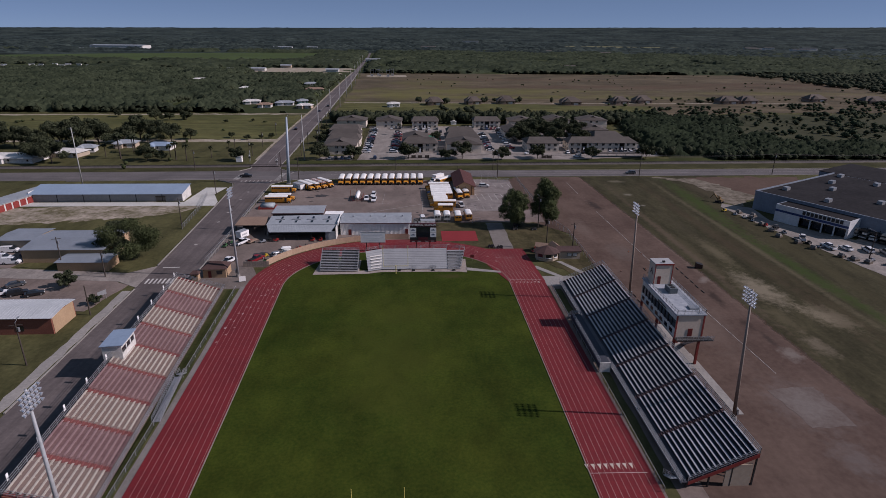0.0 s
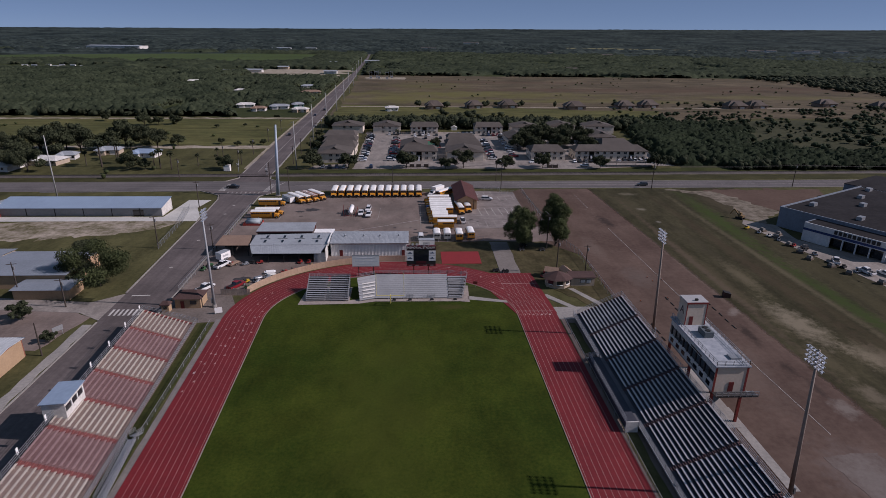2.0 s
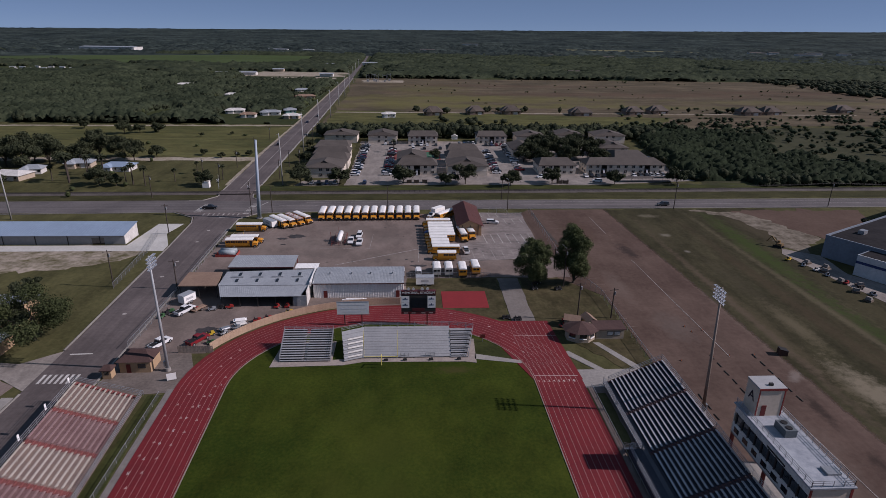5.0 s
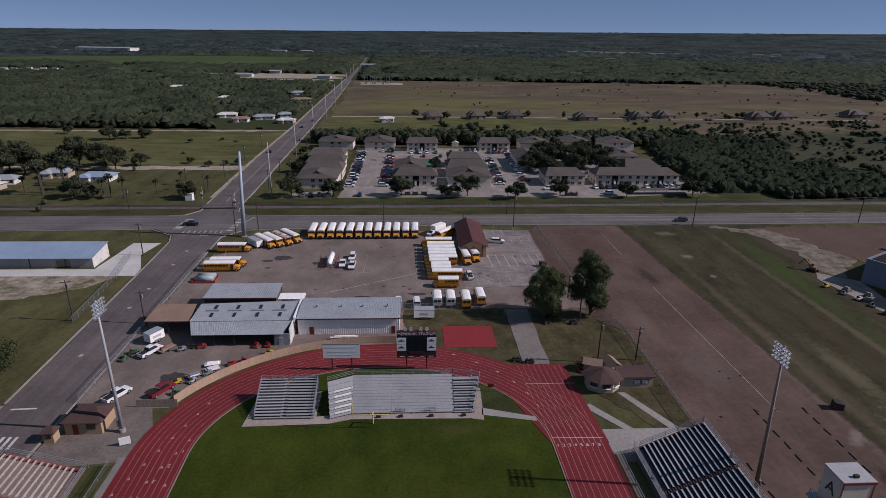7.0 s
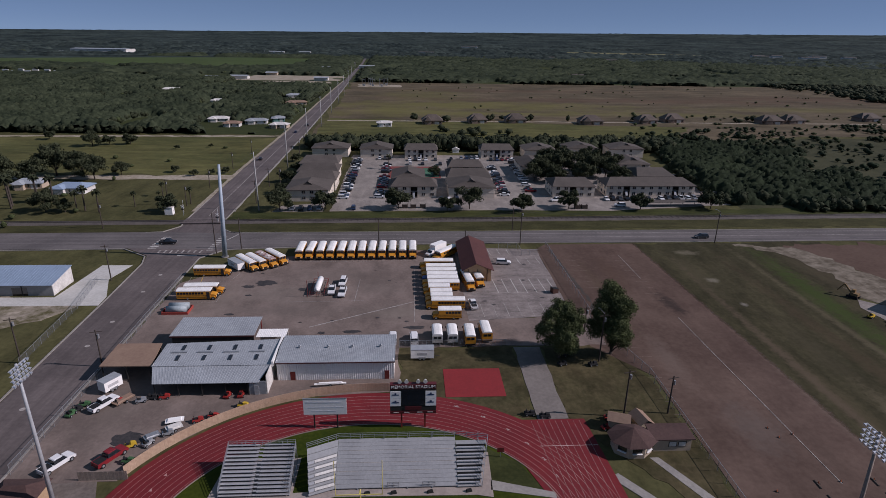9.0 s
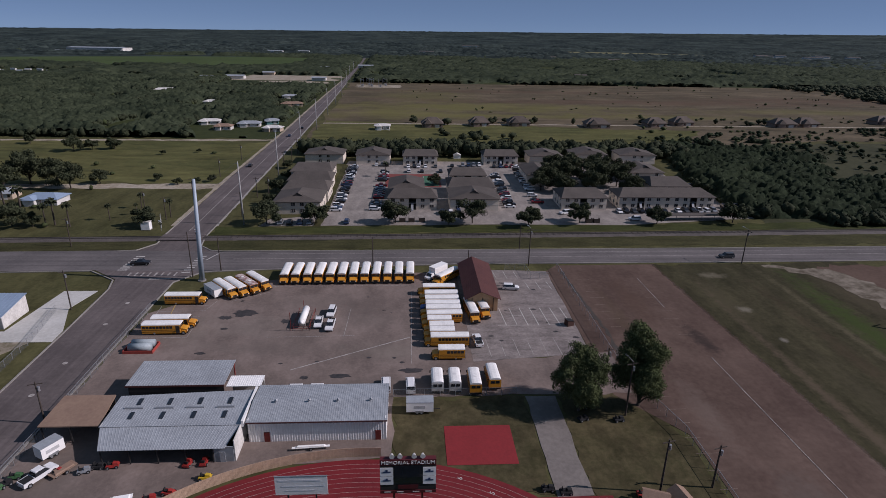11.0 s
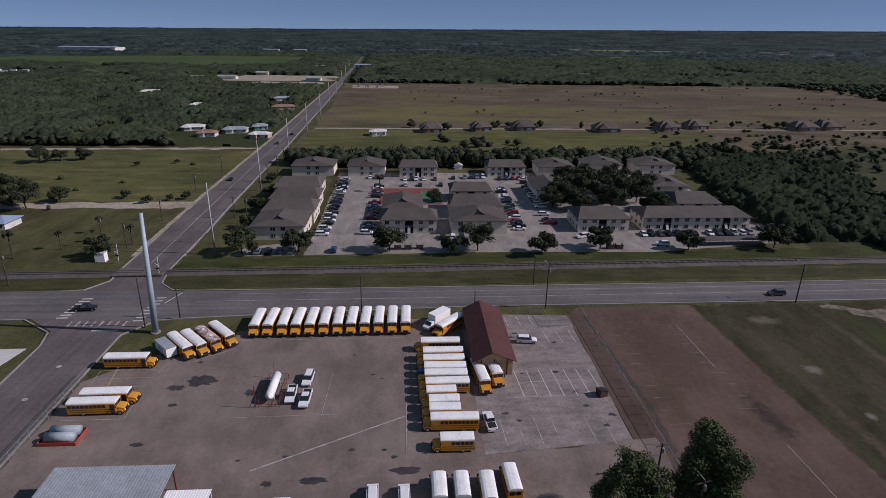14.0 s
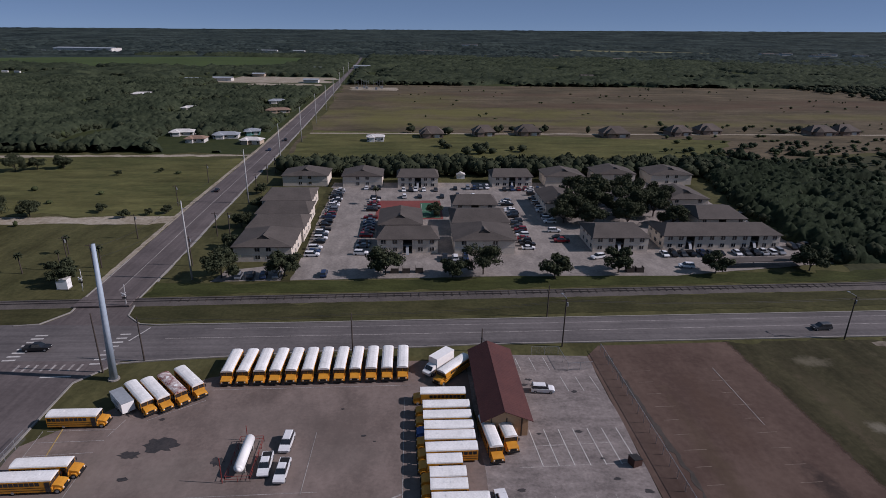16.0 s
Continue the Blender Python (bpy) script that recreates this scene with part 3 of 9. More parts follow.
flat("parking_lot", [(140, 150), (200, 150), (200, 200), (164, 196), (152, 189), (135, 212), (137, 228), (128, 235), (125, 230), (128, 208)], LOT_CONC, "pale concrete forecourt of a shop", 0.08, 0.3, 3, 30, "parking lot")
flat("parking_lot", [(-54, 321.5), (34, 324), (86, 323), (152, 334), (146, 352), (136, 390), (140, 440), (-32, 440), (-32, 336), (-52, 330)], LOT_CONC, "pale concrete parking lot between apartment blocks", 0.07, 0.15, 4, 31, "parking lot")
flat("yard", [(-34, 321), (-31, 321), (-31, 430), (-34, 430)], VERGE, "grass strip along the apartment wall", 0.075, 0.2, 3, 32)
flat("driveway", [(25.7, 183.6), (31.7, 183.8), (31.8, 211), (25.6, 211)], soft(mat("drive_concrete", (0.190, 0.168, 0.150), (0.135, 0.118, 0.106), size=0.8, big=6, bump=0.006), 28.6, 206, 5, 5, (0.09, 0.078, 0.07), 0.6), "grey concrete driveway to the track", 0.075, 0.1, 3, 33, "driveway")
flat("yard", [(-1, 192), (25.5, 184), (25.5, 211), (-1, 211)], mat("yard_grass", (0.078, 0.064, 0.034), (0.046, 0.042, 0.020), size=1.0, big=9, bump=0.04, spec=0.06, streak=(4.0, 6.0), depth=0.35), "worn grass yard round a red pad", 0.045, 0.5, 2, 34)
flat("yard", [(32, 184), (53, 150), (53.2, 196), (49, 211), (32, 211)], mat("yard_grass", (0.078, 0.064, 0.034)), "worn grass yard beside the ticket kiosk", 0.045, 0.5, 2, 35)
flat("red_pad", rect(8.6, 191.4, 20.9, 201.9), mat("red_pad", (0.23, 0.022, 0.025), (0.18, 0.018, 0.02), size=0.5, big=5), "flat red painted practice pad on grass", 0.10, category="sports pad")
flat("pavement", [(-46.8, 60), (-45.0, 60), (-46.2, 100), (-47.5, 156), (-48.9, 156), (-47.4, 100)], mat("path_grey", (0.20, 0.18, 0.165), (0.14, 0.125, 0.115), size=0.5, big=5), "narrow concrete path beside the track", 0.05, 0.04, 4, 36)
flat("verge", [(-49.6, 60), (-46.9, 60), (-49.1, 154), (-52.0, 154)], LUSH, "dark green grass strip before the bleachers", 0.042, 0.1, 3, 77)
flat("pavement", [(-63.6, 153.5), (-47.6, 155), (-46.5, 164), (-49, 170), (-63.6, 171)], mat("old_forecourt", (0.170, 0.142, 0.124), (0.105, 0.086, 0.074), size=0.7, big=5, bump=0.006), "worn dark forecourt at the stadium gate", 0.045, 0.1, 4, 37)
flat("verge", [(36.5, 60), (54, 60), (54, 156), (36.6, 157)], OLD_ASPHALT, "worn asphalt strip under the stand", 0.03, 0.05, 4, 38)
flat("verge", [(37.6, 60), (39.6, 60), (39.6, 152), (37.6, 152)], GRASS, "dark grass strip beside the track", 0.045, 0.1, 3, 39)
flat("pavement", [(43.0, 172.4), (44.6, 172.4), (53, 157.2), (50.8, 157.2)], CONCRETE, "narrow concrete footpath", 0.08, category="footpath")
flat("pavement", [(34.5, 168), (36.2, 168.8), (42.4, 160.6), (40.4, 160.6)], CONCRETE, "narrow concrete footpath", 0.08, category="footpath")
flat("pavement", [(34.5, 154), (54, 154), (54, 160.8), (34.5, 160.8)], CONCRETE, "concrete paving at the end of the stand", 0.07, category="pavement")
flat("bare_ground", [(-165, 214), (-150, 212), (-103, 220), (-90, 228), (-86, 236), (-104, 240), (-165, 232)], mat("scraped_caliche", (0.34, 0.29, 0.235), (0.088, 0.078, 0.038), spec=0.06, rough=0.95, size=1.8, big=8, bump=0.02, mix=0.62, streak=(9.0, 3.0), depth=0.2), "pale scraped caliche ground before a warehouse", 0.05, 1.0, 2.5, 41)
flat("pavement", [(-165, 235.5), (-80.6, 235.5), (-81, 241), (-86, 253), (-84, 264), (-93, 264), (-94.5, 240.8), (-165, 241)], mat("pale_apron", (0.50, 0.49, 0.46), (0.38, 0.37, 0.34), size=0.8, big=8), "clean concrete apron of a warehouse", 0.075, category="pavement")
flat("parking_lot", [(-140, 140), (-84, 142), (-80, 158), (-86, 162), (-121, 167), (-140, 168)], OLD_ASPHALT, "worn asphalt lot across the road", 0.05, 0.5, 3, 42, "parking lot")
flat("parking_lot", [(-140, 172), (-120, 171), (-112, 200), (-140, 205)], OLD_ASPHALT, "worn asphalt lot beside a tan building", 0.05, 0.5, 3, 43, "parking lot")
flat("pavement", [(-79.6, 60), (-77.2, 60), (-77.6, 154), (-79.8, 154)], CONCRETE, "old concrete sidewalk along the road", 0.06, 0.2, 3, 44, "sidewalk")

flat("gutter", [(48.8, 277), (49.4, 277), (51.6, 236), (50.0, 217), (49.2, 217), (50.6, 236)], mat("gutter_dirt", (0.060, 0.050, 0.042), (0.040, 0.034, 0.028), size=0.6, big=4), "dark weedy gutter beside the fence", 0.07, 0.25, 1.5, 64)
stall = Mesh().box(-0.06, -2.7, 0, 0.06, 2.7, 0.006).obj("stall_line", WHITE_LINE)
stall.matrix_basis = pose(25.0, 274, 0.105, 0, 0, 4)
tagged(stall, "worn white parking stall line", "stall line", "stall lines", "structure")
for x, y, a in [(28.0 + 3.2 * i, 274.0, 5) for i in range(3)] + [(36.5 + 3.2 * i, 266, 5) for i in range(3)]:
    copy_thing(stall, pose(x, y, 0.105, 0, 0, a))
for i in range(7):
    mark("stall_line", [(26.0 + 2.75 * i, 251.2), (26.6 + 2.75 * i, 241.4)], 0.17, WHITE_LINE, "white parking stall line", 0.112)
    mark("stall_line", [(20.4 + 3.3 * i, 234.6), (20.8 + 3.3 * i, 226.6)], 0.16, WORN_LINE, "worn white parking stall line", 0.112)
FAINT_LINE = mat("faint_paint", (0.24, 0.19, 0.15), (0.115, 0.08, 0.064), size=0.4, big=2.0)
for i in range(22):
    mark("stall_line", [(52.6, 180 + 4.3 * i), (55.6 + 1.2 * (i % 3 == 0), 180.1 + 4.3 * i)], 0.1, FAINT_LINE, "faint worn stall line on dirt", 0.075)
    if 12 < i < 21:
        mark("stall_line", [(68.6, 180 + 4.3 * i), (72.5, 180.1 + 4.3 * i)], 0.1, FAINT_LINE, "faint worn stall line on dirt", 0.075)
for pts, w in (([(-23.5, 222), (2.5, 236)], 0.3), ([(71.2, 271), (71.3, 251)], 0.14), ([(71.5, 225), (72.6, 165)], 0.14), ([(-36.5, 266.2), (4, 266.6)], 0.12), ([(-62.4, 250.8), (-50.6, 251.1)], 0.12), ([(-62.2, 247.3), (-51, 247.9)], 0.12), ([(-62, 254.0), (-50, 254.1)], 0.12), ([(-62, 245.6), (-51.2, 245.3)], 0.12), ([(-62.1, 236.9), (-50.5, 237.0)], 0.14), ([(-50.5, 237.0), (-50.7, 245.0)], 0.14), ([(-50.6, 252.0), (-49.4, 257)], 0.12), ([(-62.8, 254), (-62.1, 245.5)], 0.12), ([(-31.8, 236.6), (-11, 237.0)], 0.1), ([(-13.6, 236.6), (-13.2, 252)], 0.12), ([(-45.4, 256.6), (-36.5, 262.6)], 0.14), ([(2.6, 224), (2.8, 262)], 0.12), ([(25.8, 246.6), (43, 247.2)], 0.14), ([(22.5, 241.2), (43.4, 241.8)], 0.15),
               ([(73.4, 142), (74.7, 108)], 0.14)):
    mark("stall_line", pts, w, WORN_LINE, "worn white painted line on asphalt", 0.108)
mark("stall_line", [(-57.4, 240.0), (-59.6, 254.7)], 0.2, YELLOW_LINE, "faded yellow painted line on asphalt", 0.105)
OIL = mat("oil_stain", (0.030, 0.028, 0.028), (0.055, 0.048, 0.046), rough=0.6, size=0.5, big=2)
for i, (x, y, a, b) in enumerate([(-40, 249.5, 3.2, 2.2), (-44.5, 247.0, 2.0, 1.2), (-29, 244.8, 1.3, 1.2), (-12.5, 219.5, 2.6, 0.9), (-20, 219, 1.0, 0.7), (2.5, 221.3, 2.8, 1.0), (-45.0, 229.5, 1.3, 0.6), (-1.2, 226.5, 0.5, 0.4),
                                   (-49.0, 180.5, 3.6, 2.2)]):
    rnd = random.Random(i)
    pts = [(x + a * math.cos(t) * rnd.uniform(0.6, 1.1), y + b * math.sin(t) * rnd.uniform(0.6, 1.1)) for t in [2 * math.pi * k / 22 for k in range(22)]]
    flat("oil_stain", pts, OIL, "dark oil stain on the lot", 0.085 if y < 270 and x < 50 else 0.072, category="stain")

rs_ = random.Random(91)
for i in range(24):
    x, y = (rs_.uniform(-48, 2), rs_.uniform(221, 264)) if i % 2 else (rs_.uniform(20, 43), rs_.uniform(229, 270))
    r0 = rs_.uniform(0.18, 0.6)
    pts = [(x + 1.7 * r0 * math.cos(t) * rs_.uniform(0.5, 1.1), y + r0 * math.sin(t) * rs_.uniform(0.5, 1.1)) for t in [2 * math.pi * k / 12 for k in range(12)]]
    flat("oil_stain", pts, OIL, "small dark oil drip on the lot", 0.088, category="stain")

# ---- stadium ----
def arc_line(off, n=40):
    """A line round the far bend and both straights, off metres outside the kerb line."""
    cx, cy, a, b = -5.7, 156.5, 31.9 + off, 26.8 + off
    left, right = (-35.0 - off, 40.0), (27.4 + off, 40.0)
    return [right, (26.9 + off, 100), *[(cx + a * math.cos(math.pi * k / n), cy + b * math.sin(math.pi * k / n)) for k in range(n + 1)], (-36.2 - off, 100), left]


def ring(off0, off1, z):
    m = Mesh()
    A, B = arc_line(off0), arc_line(off1)
    for a, b in zip(A, B):
        m.v += [(*a, z - 0.2), (*a, z), (*b, z), (*b, z - 0.2)]
    for i in range(0, 4 * len(A) - 4, 4):
        for k in range(3):
            m.f.append((i + k, i + k + 1, i + k + 5, i + k + 4))
    return m


LANE_PAINT = mat("lane_paint", (0.40, 0.30, 0.27), (0.26, 0.17, 0.155), size=0.4, big=6)
track = setting("track", ring(0, 10.0, 0.12), RED_TRACK, "red eight-lane running track with white lines", "running track")
part("chute", Mesh().prism([(22, 183.6), (16, 184.6), (26, 157), (36.4, 157), (34.6, 183.6)], -0.1, 0.125), RED_TRACK, track)
part("kerb", ring(-0.16, 0.02, 0.15), mat("track_kerb", (0.25, 0.20, 0.165), (0.18, 0.145, 0.12), size=0.5, big=5), track, "tan concrete kerb inside the track")
for k in range(9):
    part("lane_line", Mesh().strip(arc_line(0.35 + 1.06 * k), 0.055, 0.128 + 0.0006 * k), LANE_PAINT, track)
for k in range(9):
    part("lane_line", Mesh().strip([(26.5 + 1.06 * k, 157), (24.3 + 1.15 * k, 183.2)], 0.05, 0.136), WORN_LINE, track)
part("finish_line", Mesh().strip([(26.3, 158.6), (35.6, 158.4)], 0.12, 0.14), WHITE_LINE, track)
part("start_line", Mesh().strip([(24.6, 176.0), (35.0, 176.0)], 0.1, 0.14), WHITE_LINE, track)
part("start_line", Mesh().strip([(27.0, 80.5), (36.4, 80.3)], 0.1, 0.14), WHITE_LINE, track)
for k in range(8):
    lettering(str(k + 1), 1.1, WHITE_LINE, track, pose(26.95 + 1.06 * k, 156.5, 0.142), 0.002)
    lettering(str(8 - k), 1.1, WHITE_LINE, track, pose(-46.0 + 1.06 * k, 132 + 3.6 * k, 0.142, 0, 0, 180), 0.002)
    part("arrow", Mesh().poly((26.6 + 1.06 * k, 82.6, 0.142), (27.3 + 1.06 * k, 82.6, 0.142), (26.95 + 1.06 * k, 81.2, 0.142)), BENCH_CREAM, track)
    for j in range(3):
        x, y = -46.0 + 1.06 * k, 125 + 11 * j + 3.4 * k
        part("arrow", Mesh().poly((x - 0.3, y, 0.142), (x + 0.3, y, 0.142), (x, y + 0.7, 0.142)), LANE_PAINT, track)
for k, a in enumerate((75, 66, 57, 48, 40, 32, 24)):
    t = radians(a)
    off = 9.0 - 1.06 * k
    lettering(str(7 - k), 1.2, WHITE_LINE, track, pose(-5.7 + (31.9 + off) * math.cos(t), 156.5 + (26.8 + off) * math.sin(t), 0.142, 0, 0, a), 0.002)

inner = arc_line(-0.2)
pitch = setting("pitch", Mesh().prism(inner, -0.2, 0.06), TURF, "mown green football turf with faint mowing bands", "sports field")
part("end_grass", Mesh().prism([(13, 167), (23.5, 164.5), (20, 172), (14, 176.6)], 0.0, 0.07), LUSH, pitch)


def goalpost(y):
    g = thing("goalpost", -6.3, y, 0.06, 0, "yellow football goalpost with tall uprights", "goalpost", "goalposts")
    part("post", Mesh().tube((0, 1.6, 0), (0, 1.6, 2.6), 0.11).tube((0, 1.6, 2.6), (0, 0, 3.05), 0.1), MATS["goal_yellow"], g)
    part("crossbar", Mesh().tube((-3.55, 0, 3.05), (3.55, 0, 3.05), 0.08), MATS["goal_yellow"], g)
    for x in (-3.55, 3.55):
        part("upright", Mesh().tube((x, 0, 3.05), (x, 0, 9.4), 0.05), MATS["goal_yellow"], g)


mat("goal_yellow", (0.62, 0.52, 0.16), (0.52, 0.43, 0.12), rough=0.4, size=0.5, big=3)
goalpost(162.3)
goalpost(68.5)


def light_pole(x, y, h, rz, lean=0.0, shaft_mat=None):
    p = thing("light_pole", x, y, 0, rz, "tall grey steel stadium light pole with lamp bank", "light pole", "stadium lights")
    p.matrix_basis = pose(x, y, 0, 0, lean, rz)
    smooth_shade(part("shaft", Mesh().tube((0, 0, 0), (0, 0, h), 0.36, 0.16, 12), shaft_mat or GREY_STEEL, p))
    part("base", Mesh().tube((0, 0, 0), (0, 0, 0.8), 0.6, 0.55, 12), CONCRETE, p)
    part("box", Mesh().box(0.35, -0.3, 1.2, 0.65, 0.3, 2.4), STEEL, p)
    lamp = None
    for r in range(4):
        z = h - 0.2 - 0.75 * r
        part("crossarm", Mesh().beam((-0.15, -1.9, z), (-0.15, 1.9, z), 0.12), GREY_STEEL, p)
        for k in range(6):
            y2 = -1.75 + 0.7 * k
            if lamp is None:
                lm = Mesh().tube((-0.25, 0, 0), (-0.52, 0, -0.12), 0.11, 0.25, 8)
                lamp = part("lamp", lm, LAMP_METAL, p)
                lamp.location = (0, y2, z)
            else:
                same_mesh("lamp", lamp.data, p, pose(0, y2, z))
    return p


POLE_TAN = mat("pole_tan", (0.27, 0.215, 0.18), (0.20, 0.16, 0.135), rough=0.6, size=0.6, big=5)
LAMP_METAL = mat("lamp_reflector", (0.66, 0.70, 0.76), (0.5, 0.54, 0.6), rough=0.25, metal=0.5, size=0.3, big=2)
light_pole(57.6, 93.2, 26.6, 0, -3.6, POLE_TAN)
light_pole(56.2, 144.4, 26.8, 0, -2.2, POLE_TAN)
light_pole(-51.4, 163.0, 26.2, 180)
light_pole(-47.6, 68.0, 26.4, 180)


def railing(parent, pts, h=1.05, gap=2.2, material=None, rails=3, name="railing"):
    material = material or STEEL
    m = Mesh()
    for a, b in zip(pts, pts[1:]):
        a, b = Vector(a), Vector(b)
        n = max(1, round((b - a).length / gap))
        for i in range(n + 1):
            p = a.lerp(b, i / n)
            m.beam(p, p + Vector((0, 0, h)), 0.07)
        for r in range(rails):
            dz = Vector((0, 0, h * (r + 1) / rails))
            m.beam(a + dz, b + dz, 0.06)
    return part(name, m, material, parent)


def stand(name, label, p0, p1, depth, z0, z1, rows, sections, mats, decks, frame_mat, side, aisle=1.0, step_mat=None):
    """Raked seating along p0 to p1; side is the sign of the way that it rises."""
    ln = math.dist(p0, p1)
    rz = math.degrees(math.atan2(p1[1] - p0[1], p1[0] - p0[0]))
    s = thing(name, p0[0], p0[1], 0, rz, label, "bleachers")
    run, rise = depth / rows, (z1 - z0) / rows
    sec = ln / sections
    for r in range(rows):
        y, z = side * r * run, z0 + r * rise
        for k in range(sections):
            x0, x1 = k * sec + aisle / 2, (k + 1) * sec - aisle / 2
            d = Mesh().box(x0, min(y, y + side * run), z - 0.06, x1, max(y, y + side * run), z)
            d.box(x0, y + side * run - 0.03, z - 0.02, x1, y + side * run + 0.03, z + rise)
            part("deck_board", d, decks[k % len(decks)], s)
            b = Mesh().box(x0 + 0.05, min(y + side * 0.42, y + side * 0.76), z + 0.40, x1 - 0.05, max(y + side * 0.42, y + side * 0.76), z + 0.46)
            b.box(x0 + 0.05, min(y + side * 0.74, y + side * 0.78), z + 0.30, x1 - 0.05, max(y + side * 0.74, y + side * 0.78), z + 0.46)
            for t in (0.1, 0.5, 0.9):
                b.box(x0 + (x1 - x0) * t - 0.04, y + side * 0.59 - 0.04, z, x0 + (x1 - x0) * t + 0.04, y + side * 0.59 + 0.04, z + 0.4)
            part("bench", b, mats[k % len(mats)], s)
    for k in range(sections + 1):
        x = min(max(k * sec, aisle / 2), ln - aisle / 2)
        for r in range(rows):
            y, z = side * r * run, z0 + r * rise
            st = Mesh()
            ya, yb = sorted((y, y + side * run))
            ym = y + side * run * 0.5
            prof = [(ya, z - 0.08), (yb, z - 0.08), (yb, z + (rise / 2 if yb != y else 0)), (ym, z + (rise / 2 if yb != y else 0)), (ym, z + (0 if yb != y else rise / 2)), (ya, z + (0 if yb != y else rise / 2))]
            n0 = len(st.v)
            st.v += [(x - aisle / 2, p, q_) for p, q_ in prof] + [(x + aisle / 2, p, q_) for p, q_ in prof]
            st.f += [tuple(range(6)), tuple(range(11, 5, -1))] + [((i + 1) % 6, i, 6 + i, 6 + (i + 1) % 6) for i in range(6)]
            part("aisle_step", st, step_mat or frame_mat, s)
        fr = Mesh()
        for t in (0.0, 0.33, 0.66, 1.0):
            fr.beam((x, side * depth * t, 0), (x, side * depth * t, z0 + (z1 - z0) * t - 0.1), 0.22)
        fr.beam((x, 0, z0 - 0.25), (x, side * depth, z1 - 0.25), 0.25)
        fr.beam((x, side * depth, 0.2), (x, side * depth * 0.33, z0 + (z1 - z0) * 0.33 - 0.3), 0.14)
        part("frame", fr, frame_mat, s)
    return s, ln


home, hl = stand("home_bleachers", "long dark-blue bleachers with aluminium benches on red steel", (41.2, 76.5), (40.6, 154.0), 10.6, 1.6, 6.5, 14, 7, [BENCH_ALU], [DECK_BLUE], DARK_STEEL, -1, 0.8, mat("aisle_dark", (0.10, 0.055, 0.058), (0.06, 0.034, 0.038), size=0.4, big=3))
# Walkway grey darkened to paint in the shade along the stand's front.
WALK_SHADE = mat("walkway_shade", (0.115, 0.115, 0.125), (0.075, 0.076, 0.084), rough=0.7, size=0.4, big=4)
part("walkway", Mesh().box(0, 0, 1.35, hl, 1.0, 1.5), WALK_SHADE, home)
part("fascia", Mesh().box(0, 1.0, 1.2, hl, 1.06, 1.5), DECK_GREY, home)
part("landing", Mesh().box(33.6, 1.08, 1.75, 56.4, 3.3, 1.9), DECK_BLUE, home, "dark blue entry landing before the stand")
part("landing_wall", Mesh().box(33.4, 1.1, 0, 33.58, 3.4, 2.3), DIRTY_WHITE, home, "white end wall of the entry landing")
part("landing_fascia", Mesh().box(33.6, 3.3, 0.9, 56.4, 3.36, 1.9), DECK_BLUE, home)
railing(home, [(33.6, 3.3, 1.9), (56.4, 3.3, 1.9)], 1.1, 1.9)
railing(home, [(56.4, 1.1, 1.9), (56.4, 3.3, 1.9)], 1.1, 1.1)
for k in range(6):
    part("landing_post", Mesh().beam((34.5 + k * 4.3, 3.1, 0), (34.5 + k * 4.3, 3.1, 1.75), 0.16), DARK_STEEL, home)
part("apron", Mesh().box(18.0, -19.4, 0.05, 40.0, -17.6, 0.12), CONCRETE, home, "pale concrete strip behind the stand")
part("fascia", Mesh().hexa([(-0.1, 0, 0.9), (0, 0, 0.9), (0, -10.6, 5.8), (-0.1, -10.6, 5.8), (-0.1, 0, 1.5), (0, 0, 1.5), (0, -10.6, 6.5), (-0.1, -10.6, 6.5)]), RED_STEEL, home, "red sloping end beam")
railing(home, [(0, 0.95, 1.5), (33.4, 0.95, 1.5)])
railing(home, [(56.5, 0.95, 1.5), (hl, 0.95, 1.5)])
railing(home, [(0, -10.6, 6.5), (hl, -10.6, 6.5)], 1.1)
railing(home, [(0, 0, 1.6), (0, -10.6, 6.5)], 1.05)
railing(home, [(hl, 0, 1.6), (hl, -10.6, 6.5)], 1.05)
part("end_wall", Mesh().box(0.3, -10.2, 0, 0.5, -6.0, 4.2), TAN_WALL, home, "tan wall under the raised end")
for k in range(12):
    part("column", Mesh().beam((3 + k * 6.4, -10.6, 0), (3 + k * 6.4, -10.6, 6.3), 0.3), RED_STEEL, home, "red steel column")


def ramp(parent, x, y, z, dirn, name="stair"):
    """A short flight down from a walkway."""
    m = Mesh()
    for i in range(7):
        zz = z * (1 - (i + 1) / 8)
        m.box(x + dirn * (i * 0.32) if dirn > 0 else x - (i + 1) * 0.32, y, zz - 0.06, x + (i + 1) * 0.32 if dirn > 0 else x - i * 0.32, y + 1.3, zz)
    ob = part(name, m, STEEL, parent)
    railing(parent, [(x, y + 1.3, z), (x + dirn * 2.4, y + 1.3, 0.2)], 1.0, 1.0)
    railing(parent, [(x, y, z), (x + dirn * 2.4, y, 0.2)], 1.0, 1.0)
    return ob


ramp(home, 56.5, 1.9, 1.9, 1)
ramp(home, 1.0, 1.1, 1.5, 1)

